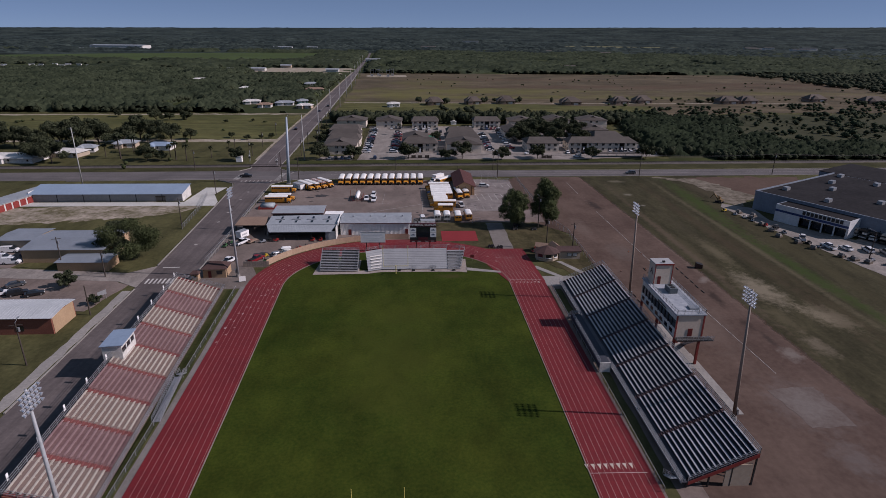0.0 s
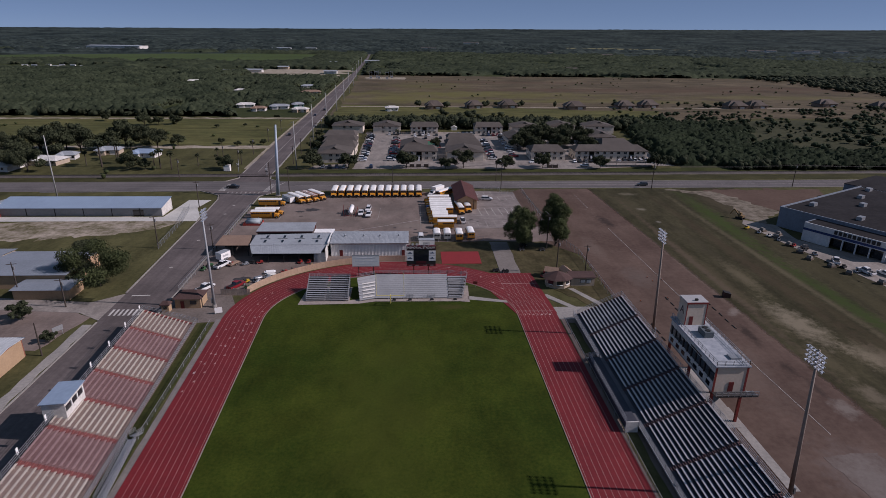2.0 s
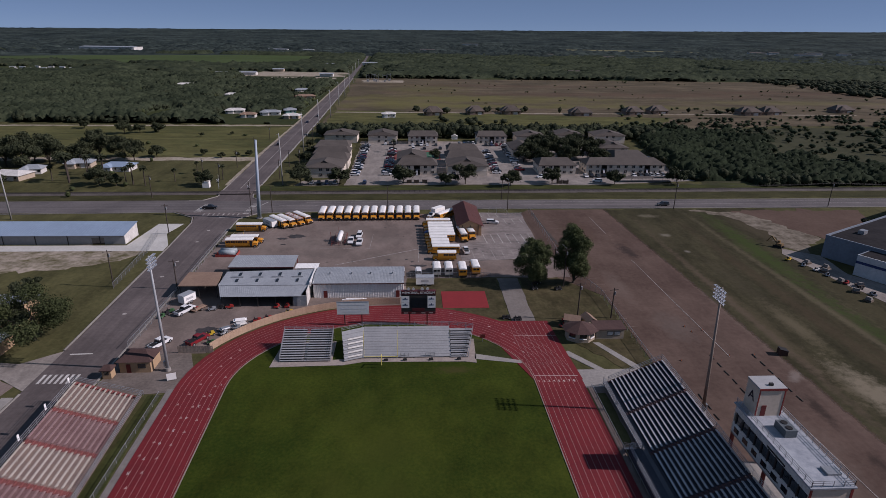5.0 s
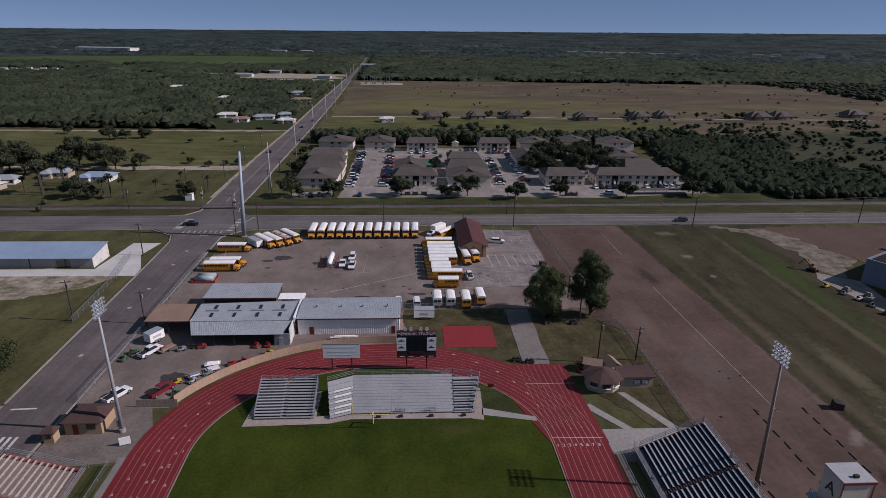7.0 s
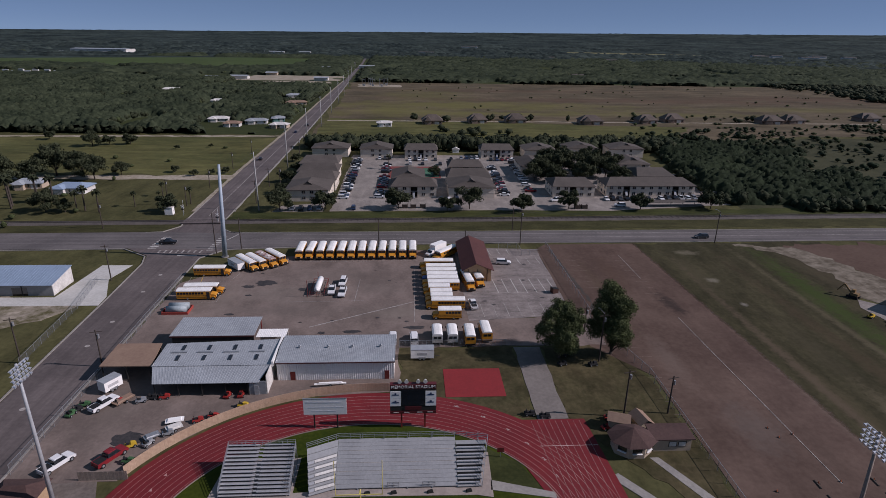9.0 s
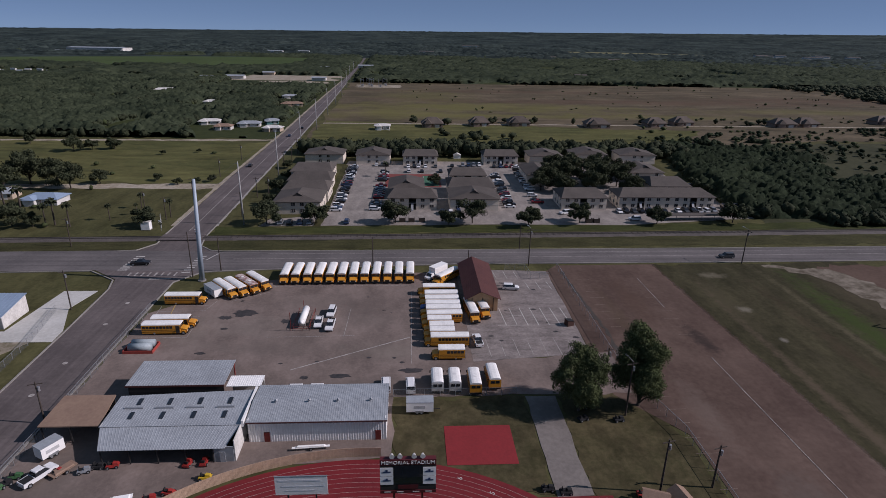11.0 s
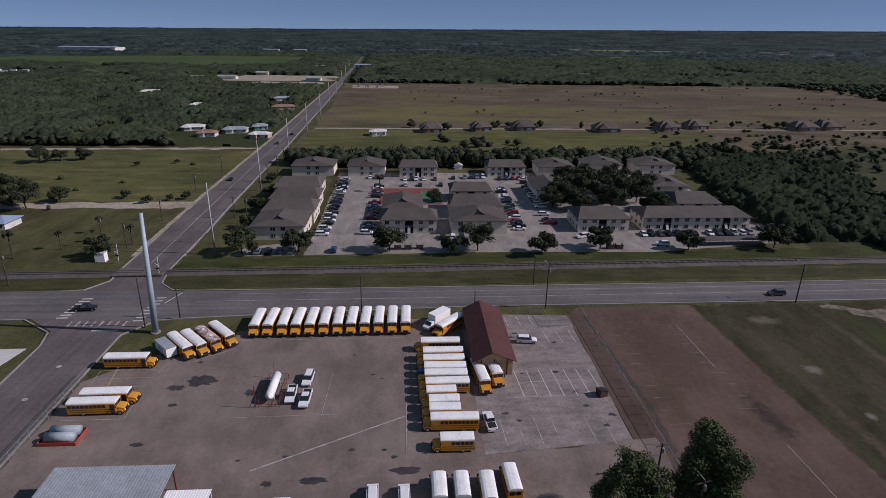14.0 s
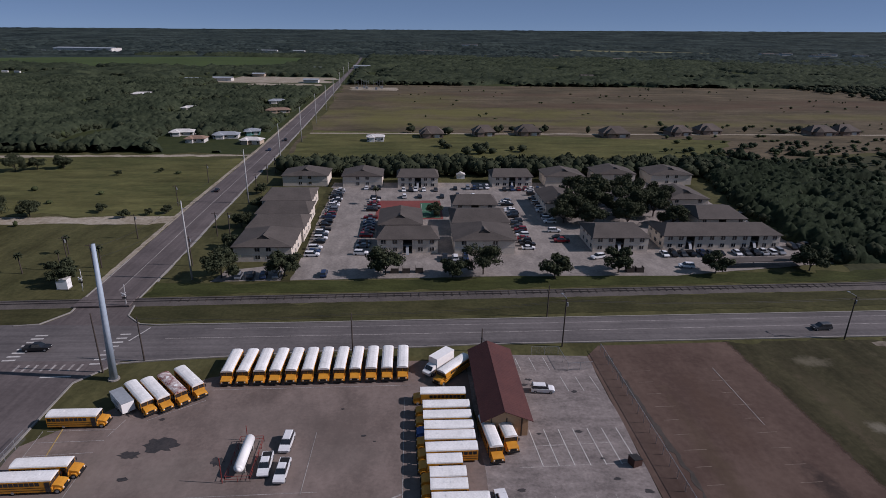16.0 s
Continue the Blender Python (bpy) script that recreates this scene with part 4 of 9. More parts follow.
away, al = stand("visitor_bleachers", "faded red and cream bleachers with galvanised rails", (-49.0, 74.5), (-53.2, 152.2), 10.4, 1.3, 5.2, 12, 9, [BENCH_CREAM, BENCH_RED], [mat("deck_tan", (0.26, 0.19, 0.155), (0.19, 0.14, 0.13), size=0.5, big=4), DECK_RED], mat("aisle_red", (0.23, 0.075, 0.068), (0.17, 0.055, 0.05), size=0.4, big=4), 1)
part("walkway", Mesh().box(0, -1.0, 1.1, al, 0, 1.25), mat("walkway_tan", (0.20, 0.16, 0.14), (0.14, 0.11, 0.10), size=0.5, big=4), away)
railing(away, [(0, -1.0, 1.25), (al, -1.0, 1.25)])
railing(away, [(0, 10.4, 5.2), (al, 10.4, 5.2)], 1.2)
railing(away, [(0, -1.4, 1.25), (0, 10.4, 5.2)], 1.05)
railing(away, [(al, -1.4, 1.25), (al, 10.4, 5.2)], 1.05)
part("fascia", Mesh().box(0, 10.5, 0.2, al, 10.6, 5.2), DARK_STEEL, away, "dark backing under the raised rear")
part("end_panel", Mesh().hexa([(-0.1, 0, 0), (0, 0, 0), (0, 10.4, 0), (-0.1, 10.4, 0), (-0.1, 0, 1.2), (0, 0, 1.2), (0, 10.4, 5.1), (-0.1, 10.4, 5.1)]), BRICK_RED, away, "red end panel")
for k in range(10):
    part("flag_sign", Mesh().box(2 + k * 8.2, 10.55, 5.9, 2.5 + k * 8.2, 10.62, 7.0), WHITE, away, "small white section sign")
ramp(away, 36.0, -2.8, 1.25, 1)
part("ramp", Mesh().hexa([(22.0, -2.9, 0.05), (35.0, -2.9, 1.1), (35.0, -1.5, 1.1), (22.0, -1.5, 0.05), (22.0, -2.9, 0.17), (35.0, -2.9, 1.22), (35.0, -1.5, 1.22), (22.0, -1.5, 0.17)]), STEEL, away, "pale galvanised access ramp")
railing(away, [(22.0, -2.9, 0.17), (35.0, -2.9, 1.22)], 1.05, 1.6)
railing(away, [(22.0, -1.5, 0.17), (35.0, -1.5, 1.22)], 1.05, 1.6)
booth = thing("visitor_press_box", -61.3, 111.0, 4.6, 3.1, "small white press box with pale blue metal roof", "press box")
for a in ((-1.9, 0, -4.5, 1.9, 0.12, 3.0), (-1.9, 6.4, -4.5, 1.9, 6.5, 3.0), (-1.9, 0.12, -4.5, -1.78, 6.4, 3.0), (1.78, 0.12, -4.5, 1.9, 6.4, 1.2), (1.78, 0.12, 2.4, 1.9, 6.4, 3.0)):
    part("wall", Mesh().box(*a), DIRTY_WHITE, booth)
part("floor", Mesh().box(-1.78, 0.12, 0, 1.78, 6.4, 0.1), DIRTY_WHITE, booth)
for k in range(3):
    part("window", Mesh().box(1.72, 0.4 + 2.0 * k, 1.25, 1.8, 2.1 + 2.0 * k, 2.35), GLASS, booth)
    part("mullion", Mesh().box(1.74, 2.15 + 2.0 * k, 1.2, 1.92, 2.35 + 2.0 * k, 2.4), WHITE, booth)
part("roof", Mesh().hexa([(-2.2, -0.3, 3.0), (2.3, -0.3, 3.15), (2.3, 6.8, 3.15), (-2.2, 6.8, 3.0), (-2.2, -0.3, 3.12), (2.3, -0.3, 3.3), (2.3, 6.8, 3.3), (-2.2, 6.8, 3.12)]), BLUE_ROOF, booth)


# press box above the home stand
pb = thing("press_box", 56.4, 112.0, 0, 0, "two-tone stadium press box on red columns behind the bleachers", "press box")
W, D0, ZF, ZR = 6.0, 19.0, 6.9, 12.0
part("floor", Mesh().box(-W / 2, 0, ZF - 0.25, W / 2, D0, ZF), CONCRETE, pb)
part("end_wall", Mesh().box(-W / 2, 0, ZF, W / 2, 0.2, ZR), mat("tan_stucco", (0.62, 0.52, 0.42), (0.54, 0.45, 0.36), size=0.5, big=4), pb, "tan stucco end wall")
part("end_wall", Mesh().box(-W / 2, D0 - 0.2, ZF, W / 2, D0, ZR), mat("tan_stucco", (0.62, 0.52, 0.42), (0.54, 0.45, 0.36), size=0.5, big=4), pb, "tan stucco end wall")
part("rear_wall", Mesh().box(W / 2 - 0.2, 0.2, ZF, W / 2, D0 - 0.2, ZR), TAN_WALL, pb)
part("front_wall", Mesh().box(-W / 2, 0.2, ZF, -W / 2 + 0.2, D0 - 0.2, ZF + 1.9), DIRTY_WHITE, pb, "white front wall under the windows")
part("front_header", Mesh().box(-W / 2, 0.2, ZR - 1.3, -W / 2 + 0.2, D0 - 0.2, ZR), DIRTY_WHITE, pb)
for k in range(10):
    part("window", Mesh().box(-W / 2 + 0.1, 0.5 + 1.78 * k, ZF + 1.9, -W / 2 + 0.16, 2.05 + 1.78 * k, ZR - 1.3), GLASS, pb)
    part("mullion", Mesh().box(-W / 2 - 0.04, 2.05 + 1.78 * k, ZF + 1.8, -W / 2 + 0.2, 2.28 + 1.78 * k, ZR - 1.2), DARK_STEEL, pb)
for k in range(7):
    part("lower_window", Mesh().box(-W / 2 - 0.03, 1.2 + 2.6 * k, ZF + 0.4, -W / 2, 2.6 + 2.6 * k, ZF + 1.3), GLASS, pb)
part("corner_trim", Mesh().box(-W / 2 - 0.06, -0.06, ZF - 0.4, -W / 2 + 0.3, 0.0, ZR + 0.05), RED_STEEL, pb, "red corner trim")
part("corner_trim", Mesh().box(W / 2 - 0.3, -0.06, ZF - 0.4, W / 2 + 0.06, 0.0, ZR + 0.05), RED_STEEL, pb, "red corner trim")
part("roof", Mesh().box(-W / 2 - 0.25, -0.25, ZR, W / 2 + 0.25, D0 + 0.25, ZR + 0.25), mat("white_membrane", (0.33, 0.35, 0.38), (0.22, 0.24, 0.27), size=0.8, big=5), pb, "pale grey flat roof")
part("roof_hatch", Mesh().box(0.6, 2.0, ZR + 0.25, 2.6, 3.6, ZR + 0.6), STEEL, pb)
railing(pb, [(-W / 2, 0, ZR + 0.25), (W / 2, 0, ZR + 0.25), (W / 2, D0, ZR + 0.25)], 1.0, 1.5)
railing(pb, [(-W / 2, 0, ZR + 0.25), (-W / 2, D0, ZR + 0.25)], 1.0, 1.5)
part("door", Mesh().box(-0.2, -0.08, ZF, 0.75, -0.01, ZF + 2.0), DOOR_RED, pb, "dark red steel door")
part("landing", Mesh().box(-W / 2, -1.6, ZF - 0.2, W / 2 + 1.8, -0.07, ZF - 0.05), DARK_STEEL, pb)
railing(pb, [(-W / 2, -1.6, ZF), (W / 2 + 1.8, -1.6, ZF)], 1.0, 1.2)
st = Mesh()
for i in range(29):
    st.box(W / 2 + 0.5, 0.2 + i * 0.3, ZF - 0.2 - 0.23 * (i + 1), W / 2 + 1.7, 0.5 + i * 0.3, ZF - 0.14 - 0.23 * (i + 1))
st.beam((W / 2 + 0.5, 0, ZF - 0.1), (W / 2 + 0.5, 9.0, 0.0), 0.12, 0.3).beam((W / 2 + 1.7, 0, ZF - 0.1), (W / 2 + 1.7, 9.0, 0.0), 0.12, 0.3)
part("stair", st, GREY_STEEL, pb)
for x in (-W / 2 + 0.3, W / 2 - 0.3):
    for y in (0.3, D0 / 2, D0 - 0.3):
        part("column", Mesh().beam((x, y, 0), (x, y, ZF - 0.2), 0.45), RED_STEEL, pb, "red steel column")
part("footing", Mesh().box(-W / 2, -1.5, 0.0, W / 2 + 0.6, D0, 0.14), CONCRETE, pb)
part("script_sign", Mesh().box(-W / 2 - 0.05, 5.4, ZR - 1.1, -W / 2 - 0.01, 9.8, ZR - 0.8), DARK_STEEL, pb, "dark painted script as a plain bar")
part("script_sign", Mesh().box(-W / 2 - 0.07, 5.9, ZF + 0.6, -W / 2 - 0.035, 9.4, ZF + 0.8), DARK_STEEL, pb, "dark painted script as a plain bar")
ac = thing("air_conditioner", 56.8, 123.4, ZR + 0.27, 0, "grey rooftop air conditioner with round fans", "air conditioner")
part("cabinet", Mesh().box(-0.9, -1.4, 0, 0.9, 1.4, 1.2), mat("ac_grey", (0.12, 0.14, 0.15), rough=0.5, size=0.4, big=3), ac)
for y in (-0.65, 0.65):
    part("fan", Mesh().tube((0, y, 1.2), (0, y, 1.3), 0.5, n=14), BLACK, ac, "round black fan grille")
tw = thing("camera_tower", 56.4, 127.4, 0, 0, "square tan tower room with a dark letter and red door", "tower")
part("wall", Mesh().box(-2.1, 0, ZR + 0.26, 2.1, 3.4, 17.1), MATS["tan_stucco"], tw)
for x in (-2.13, 1.93):
    part("corner_trim", Mesh().box(x, -0.05, ZR + 0.26, x + 0.2, -0.005, 17.1), RED_STEEL, tw, "red corner trim")
part("roof_trim", Mesh().box(-2.24, -0.16, 16.95, 2.24, -0.105, 17.3), RED_STEEL, tw, "red edge of the roof")
part("floodlight", Mesh().box(-0.3, 0.6, 17.35, 0.3, 1.0, 17.75), DARK_STEEL, tw)
part("roof", Mesh().box(-2.2, -0.1, 17.1, 2.2, 3.5, 17.35), DECK_GREY, tw)
part("door", Mesh().box(-1.3, -0.06, ZR + 0.3, -0.5, -0.01, ZR + 2.2), DOOR_RED, tw, "dark red door onto the roof")
lettering("A", 2.4, mat("letter_dark", (0.05, 0.03, 0.04), size=0.4, big=3), tw, Matrix.Translation((-2.13, 1.7, 15.0)) @ Euler((radians(90), 0, radians(-90))).to_matrix().to_4x4())

# end-zone bleachers
slab = setting("bleacher_slab", Mesh().prism([(-30.4, 163.6), (-14.8, 164.0), (-10.5, 165.2), (12, 164.8), (14.6, 164.2), (15, 174.8), (-14.6, 174.8), (-14.6, 166.4), (-17.2, 166.2), (-17.2, 174.4), (-29.4, 174.4)], -0.2, 0.14), mat("warm_concrete", (0.33, 0.28, 0.245), (0.24, 0.20, 0.178), size=0.6, big=5), "concrete slab under the end bleachers", "slab")
setting("pavement", Mesh().prism([(14.4, 165.8), (24.6, 163.6), (24.6, 164.9), (14.6, 168)], 0.0, 0.14), CONCRETE, "narrow concrete footpath", "footpath")
eb = thing("end_bleachers", -28.6, 165.6, 0.14, 0, "grey aluminium end-zone bleachers on a slab", "bleachers")
for r in range(13):
    y, z = r * 0.585, 0.35 + r * 0.277
    for x0, x1 in ((0, 5.2), (5.9, 11.0)):
        part("bench", Mesh().box(x0, y + 0.18, z + 0.34, x1, y + 0.46, z + 0.4), BENCH_ALU, eb)
        part("footboard", Mesh().box(x0, y - 0.1, z - 0.04, x1, y + 0.36, z), BENCH_ALU, eb)
        part("riser", Mesh().box(x0, y + 0.40, z - 0.02, x1, y + 0.43, z + 0.25), DARK_STEEL, eb)
    part("step", Mesh().box(5.25, y - 0.1, z - 0.04, 5.85, y + 0.3, z), BENCH_ALU, eb)
for x in (0, 2.2, 4.4, 6.6, 8.8, 11.0):
    part("frame", Mesh().beam((x, 0, 0.1), (x, 7.4, 3.6), 0.1).beam((x, 7.4, 0), (x, 7.4, 4.6), 0.1).beam((x, 3.7, 0), (x, 3.7, 1.9), 0.1).beam((x, 0, 0.05), (x, 7.4, 0.05), 0.1), STEEL, eb)
railing(eb, [(0, 7.5, 3.7), (11, 7.5, 3.7)], 1.1, 1.4)
railing(eb, [(0, 0.2, 0.4), (0, 7.5, 3.7)], 1.0, 1.4)
railing(eb, [(11, 0.2, 0.4), (11, 7.5, 3.7)], 1.0, 1.4)
sb = thing("covered_bleachers", 1.0, 166.2, 0.14, 0, "wide end bleachers whose middle is a plain grey deck", "bleachers")
COVER = mat("grey_cover", (0.29, 0.295, 0.30), (0.225, 0.23, 0.235), rough=0.6, size=0.4, big=5)
for r in range(12):
    z0, y0 = 0.3 + 0.31 * r, 0.4 + 0.625 * r
    part("cover_panel", Mesh().hexa([(-11.6, y0, z0 - 0.1), (8.0, y0, z0 - 0.1), (8.0, y0 + 0.56, z0 + 0.18), (-11.6, y0 + 0.56, z0 + 0.18), (-11.6, y0, z0), (8.0, y0, z0), (8.0, y0 + 0.56, z0 + 0.28), (-11.6, y0 + 0.56, z0 + 0.28)]), COVER, sb)
    part("cover_joint", Mesh().box(-11.6, y0 + 0.56, z0 - 0.1, 8.0, y0 + 0.625, z0 + 0.25), BENCH_CREAM if r in (3, 5, 8) else DECK_GREY, sb)


def wing_point(u, v, dz=0.0):
    """A place on the west wing, which turns in towards the field: u from its outer end, v up the rake."""
    a, b = Vector((-15.5, -1.0, 0.3)).lerp(Vector((-16.6, 5.7, 4.0)), v), Vector((-11.65, 0.4, 0.3)).lerp(Vector((-11.65, 7.9, 4.0)), v)
    return a.lerp(b, u) + Vector((0, 0, dz))


def wing_board(u0, u1, v0, v1, dz, th):
    return Mesh().hexa([wing_point(u, v, d) for d in (dz - th, dz) for u, v in ((u0, v0), (u1, v0), (u1, v1), (u0, v1))])


for r in range(7):
    v = r / 7
    part("deck", wing_board(0.0, 1.0, v, v + 0.13, 0.0, 0.1), COVER, sb)
    if r < 5:
        part("bench", wing_board(0.24, 1.0, v + 0.03, v + 0.08, 0.36, 0.08), DIRTY_WHITE, sb, "white painted bench")
        part("bench_end", wing_board(0.02, 0.22, v + 0.03, v + 0.08, 0.30, 0.30), BENCH_ALU, sb)
    y, z = 0.2 + r * 1.05, 0.3 + r * 0.53
    part("deck", Mesh().box(8.1, y, z - 0.1, 11.8 + 0.26 * r, y + 1.0, z), COVER, sb)
    if r < 6:
        part("bench", Mesh().box(8.2, y + 0.3, z + 0.36, 11.6 + 0.26 * r, y + 0.62, z + 0.44), BENCH_ALU, sb)
        part("riser", Mesh().box(8.1, y + 1.0, z - 0.1, 11.8 + 0.26 * r, y + 1.04, z + 0.5), DARK_STEEL, sb)
for x in (-12, -8, -4, 0, 4, 8, 12):
    part("frame", Mesh().beam((x, 7.8, 0), (x, 7.8, 4.9), 0.12).beam((x, 0.3, 0.1), (x, 7.8, 3.7), 0.12).beam((x, 4, 0), (x, 4, 2.0), 0.1), STEEL, sb)
railing(sb, [(-16.6, 5.7, 4.0), (-11.6, 8.0, 4.0), (8.2, 8.0, 4.0), (13.6, 7.2, 3.8)], 1.0, 2.0)
railing(sb, [(12.0, 0.2, 0.3), (13.6, 7.2, 3.8)], 1.0, 1.2)
railing(sb, [(-3.2, 0.5, 0.3), (-1.4, 0.5, 0.3)], 0.9, 0.9)
railing(sb, [(2.4, 0.5, 0.3), (4.4, 0.5, 0.3)], 0.9, 0.9)
for x in (-6.4, -2.2, 3.6, 9.8):
    bx = thing("equipment_bag", x + 1, 165.6, 0.15, 12, "small dark bag on the concrete slab", "bag", "bags on the slab")
    part("body", Mesh().hexa([(-0.5, -0.25, 0), (0.5, -0.25, 0), (0.5, 0.25, 0), (-0.5, 0.25, 0), (-0.38, -0.14, 0.45), (0.38, -0.14, 0.45), (0.38, 0.14, 0.45), (-0.38, 0.14, 0.45)]), BLACK, bx)
sm = thing("small_sign", 17.0, 173.6, 0.06, 0, "small dark red notice board on a post", "sign")
part("board", Mesh().box(-0.6, -0.05, 1.0, 0.6, 0.05, 1.9), DOOR_RED, sm)
part("post", Mesh().beam((0, 0, 0), (0, 0, 1.0), 0.1), STEEL, sm)

# scoreboard
sc = thing("scoreboard", 2.0, 182.3, 0.0, 0, "stadium scoreboard with dark screen and white side panels", "scoreboard")
for x in (-2.15, 2.15):
    part("post", Mesh().beam((x, 0, 0), (x, 0, 9.0), 0.3), RED_STEEL, sc, "dark red steel post")
part("cabinet", Mesh().box(-4.2, -0.35, 3.9, 4.2, 0.35, 9.0), DARK_STEEL, sc)
MAROON = mat("maroon_panel", (0.10, 0.018, 0.022), (0.075, 0.014, 0.018), rough=0.5, size=0.4, big=3)
part("header", Mesh().box(-4.2, -0.42, 8.5, 4.2, 0.42, 9.5), MAROON, sc, "maroon header panel")
lettering("MEMORIAL STADIUM", 0.86, WHITE, sc, pose(0, -0.45, 8.98, 90))
part("footer", Mesh().box(-4.2, -0.42, 3.3, 4.2, 0.42, 3.85), MAROON, sc, "maroon footer panel")
for x in (-3.2, 3.2):
    for z in (5.7, 7.3):
        part("advert_panel", Mesh().box(x - 0.98, -0.42, z - 0.76, x + 0.98, -0.36, z + 0.76), WHITE, sc, "white advertising panel")
        part("advert_bar", Mesh().box(x - 0.6, -0.45, z - 0.1, x + 0.6, -0.425, z + 0.12).box(x - 0.16, -0.45, z + 0.14, x + 0.16, -0.425, z + 0.42), mat("advert_blue", (0.03, 0.05, 0.12), size=0.4, big=2), sc, "dark logo as plain bars")
part("screen", Mesh().box(-2.05, -0.42, 5.1, 2.05, -0.36, 8.3), GLASS, sc, "blank dark screen")
part("clock_panel", Mesh().box(-1.5, -0.43, 4.1, 1.5, -0.37, 4.8), MAROON, sc)
for x in (-3.1, -1.2, 1.2, 3.1):
    part("footer_bar", Mesh().box(x - 0.5, -0.45, 3.5, x + 0.5, -0.425, 3.64), DIRTY_WHITE, sc)
for x in (-2.4, -1.2, 0.9, 2.2):
    part("loudspeaker", Mesh().tube((x, -0.35, 10.0), (x, 0.3, 10.0), 0.4, 0.16, 10).beam((x, 0, 9.5), (x, 0, 10), 0.1), DIRTY_WHITE, sc, "white horn loudspeaker")

bb = thing("billboard", -14.0, 182.5, 0.0, 0, "weathered white billboard on two dark posts", "billboard")
for x in (-2.1, 2.1):
    part("post", Mesh().beam((x, 0, 0), (x, 0, 6.4), 0.22), DARK_STEEL, bb)
part("panel", Mesh().box(-3.9, -0.2, 3.2, 3.9, -0.11, 6.5), WHITE, bb)
part("trim", Mesh().box(-3.95, -0.24, 6.5, 3.95, -0.08, 6.6).box(-3.95, -0.24, 3.1, 3.95, -0.08, 3.2), STEEL, bb)
part("faded_bar", Mesh().box(-3.4, -0.22, 5.6, 2.9, -0.205, 5.9).box(-3.0, -0.22, 4.6, 3.4, -0.205, 4.8).box(-2.4, -0.22, 3.8, 2.0, -0.205, 4.0), mat("faded_ink", (0.60, 0.62, 0.65), (0.72, 0.72, 0.72), size=0.3, big=1.5), bb, "faded unreadable print as bars")

# timber fence round the bend
tf = thing("timber_fence", -44.3, 170.6, 0, 0, "tan timber fence round the track bend", "fence")
pts = [(-5.7 + 42.9 * math.cos(t), 156.5 + 37.6 * math.sin(t)) for t in [radians(157 - 71 * k / 60) for k in range(61)]]
fence_tan = mat("fence_tan", (0.46, 0.33, 0.23), (0.36, 0.25, 0.17), size=0.4, big=6, rand=0.06)
for a, b in zip(pts, pts[1:]):
    n = 5
    for i in range(n):
        p, q = Vector(a).lerp(Vector(b), i / n), Vector(a).lerp(Vector(b), (i + 0.88) / n)
        part("slat", Mesh().beam((p.x + 44.3, p.y - 170.6, 0.95), (q.x + 44.3, q.y - 170.6, 0.95), 0.06, 1.9), fence_tan, tf)
tf2 = thing("timber_fence", -52.0, 170.3, 0, 0, "weathered grey-tan timber fence and gate", "fence")
for i in range(26):
    part("slat", Mesh().box(i * 0.3, -0.03, 0, i * 0.3 + 0.25, 0.03, 1.8), mat("fence_grey", (0.30, 0.25, 0.21), (0.22, 0.18, 0.15), size=0.4, big=4, rand=0.1), tf2)


def chain_fence(pts, h=2.0, gap=3.0, label="galvanised chain-link fence with steel posts"):
    f = thing("chain_link_fence", pts[0][0], pts[0][1], 0, 0, label, "fence", "chain-link fences")
    o = Vector((pts[0][0], pts[0][1], 0))
    post = None
    for a, b in zip(pts, pts[1:]):
        a, b = Vector((*a, 0)) - o, Vector((*b, 0)) - o
        n = max(1, round((b - a).length / gap))
        for i in range(n):
            p = a.lerp(b, i / n)
            if post is None:
                post = part("post", Mesh().tube((0, 0, 0), (0, 0, h), 0.05, n=6), STEEL, f)
                post.location = p
            else:
                same_mesh("post", post.data, f, Matrix.Translation(p))
        up = Vector((0, 0, h))
        part("top_rail", Mesh().beam(a + up, b + up, 0.06), STEEL, f)
        part("mesh_panel", Mesh().poly(a + Vector((0, 0, 0.05)), b + Vector((0, 0, 0.05)), b + up, a + up), CHAIN, f)
    return f


chain_fence([(-63.6, 172), (-63.4, 200), (-64.3, 226), (-64.6, 252)], 2.1)
chain_fence([(48.2, 279), (48.4, 217), (53.0, 198), (53.3, 157)], 2.1)
chain_fence([(37.4, 76), (37.2, 154)], 1.1, 4, "low chain-link fence beside the track")
chain_fence([(-47.4, 76), (-49.6, 154)], 1.1, 4, "low chain-link fence beside the track")
chain_fence([(-1, 211.6), (24, 211.6)], 1.8)
chain_fence([(-82.6, 206), (-85.0, 234), (-88.5, 252)], 1.8)
chain_fence([(31.8, 278.2), (38.0, 278), (38.5, 271), (44, 271.4)], 2.0)

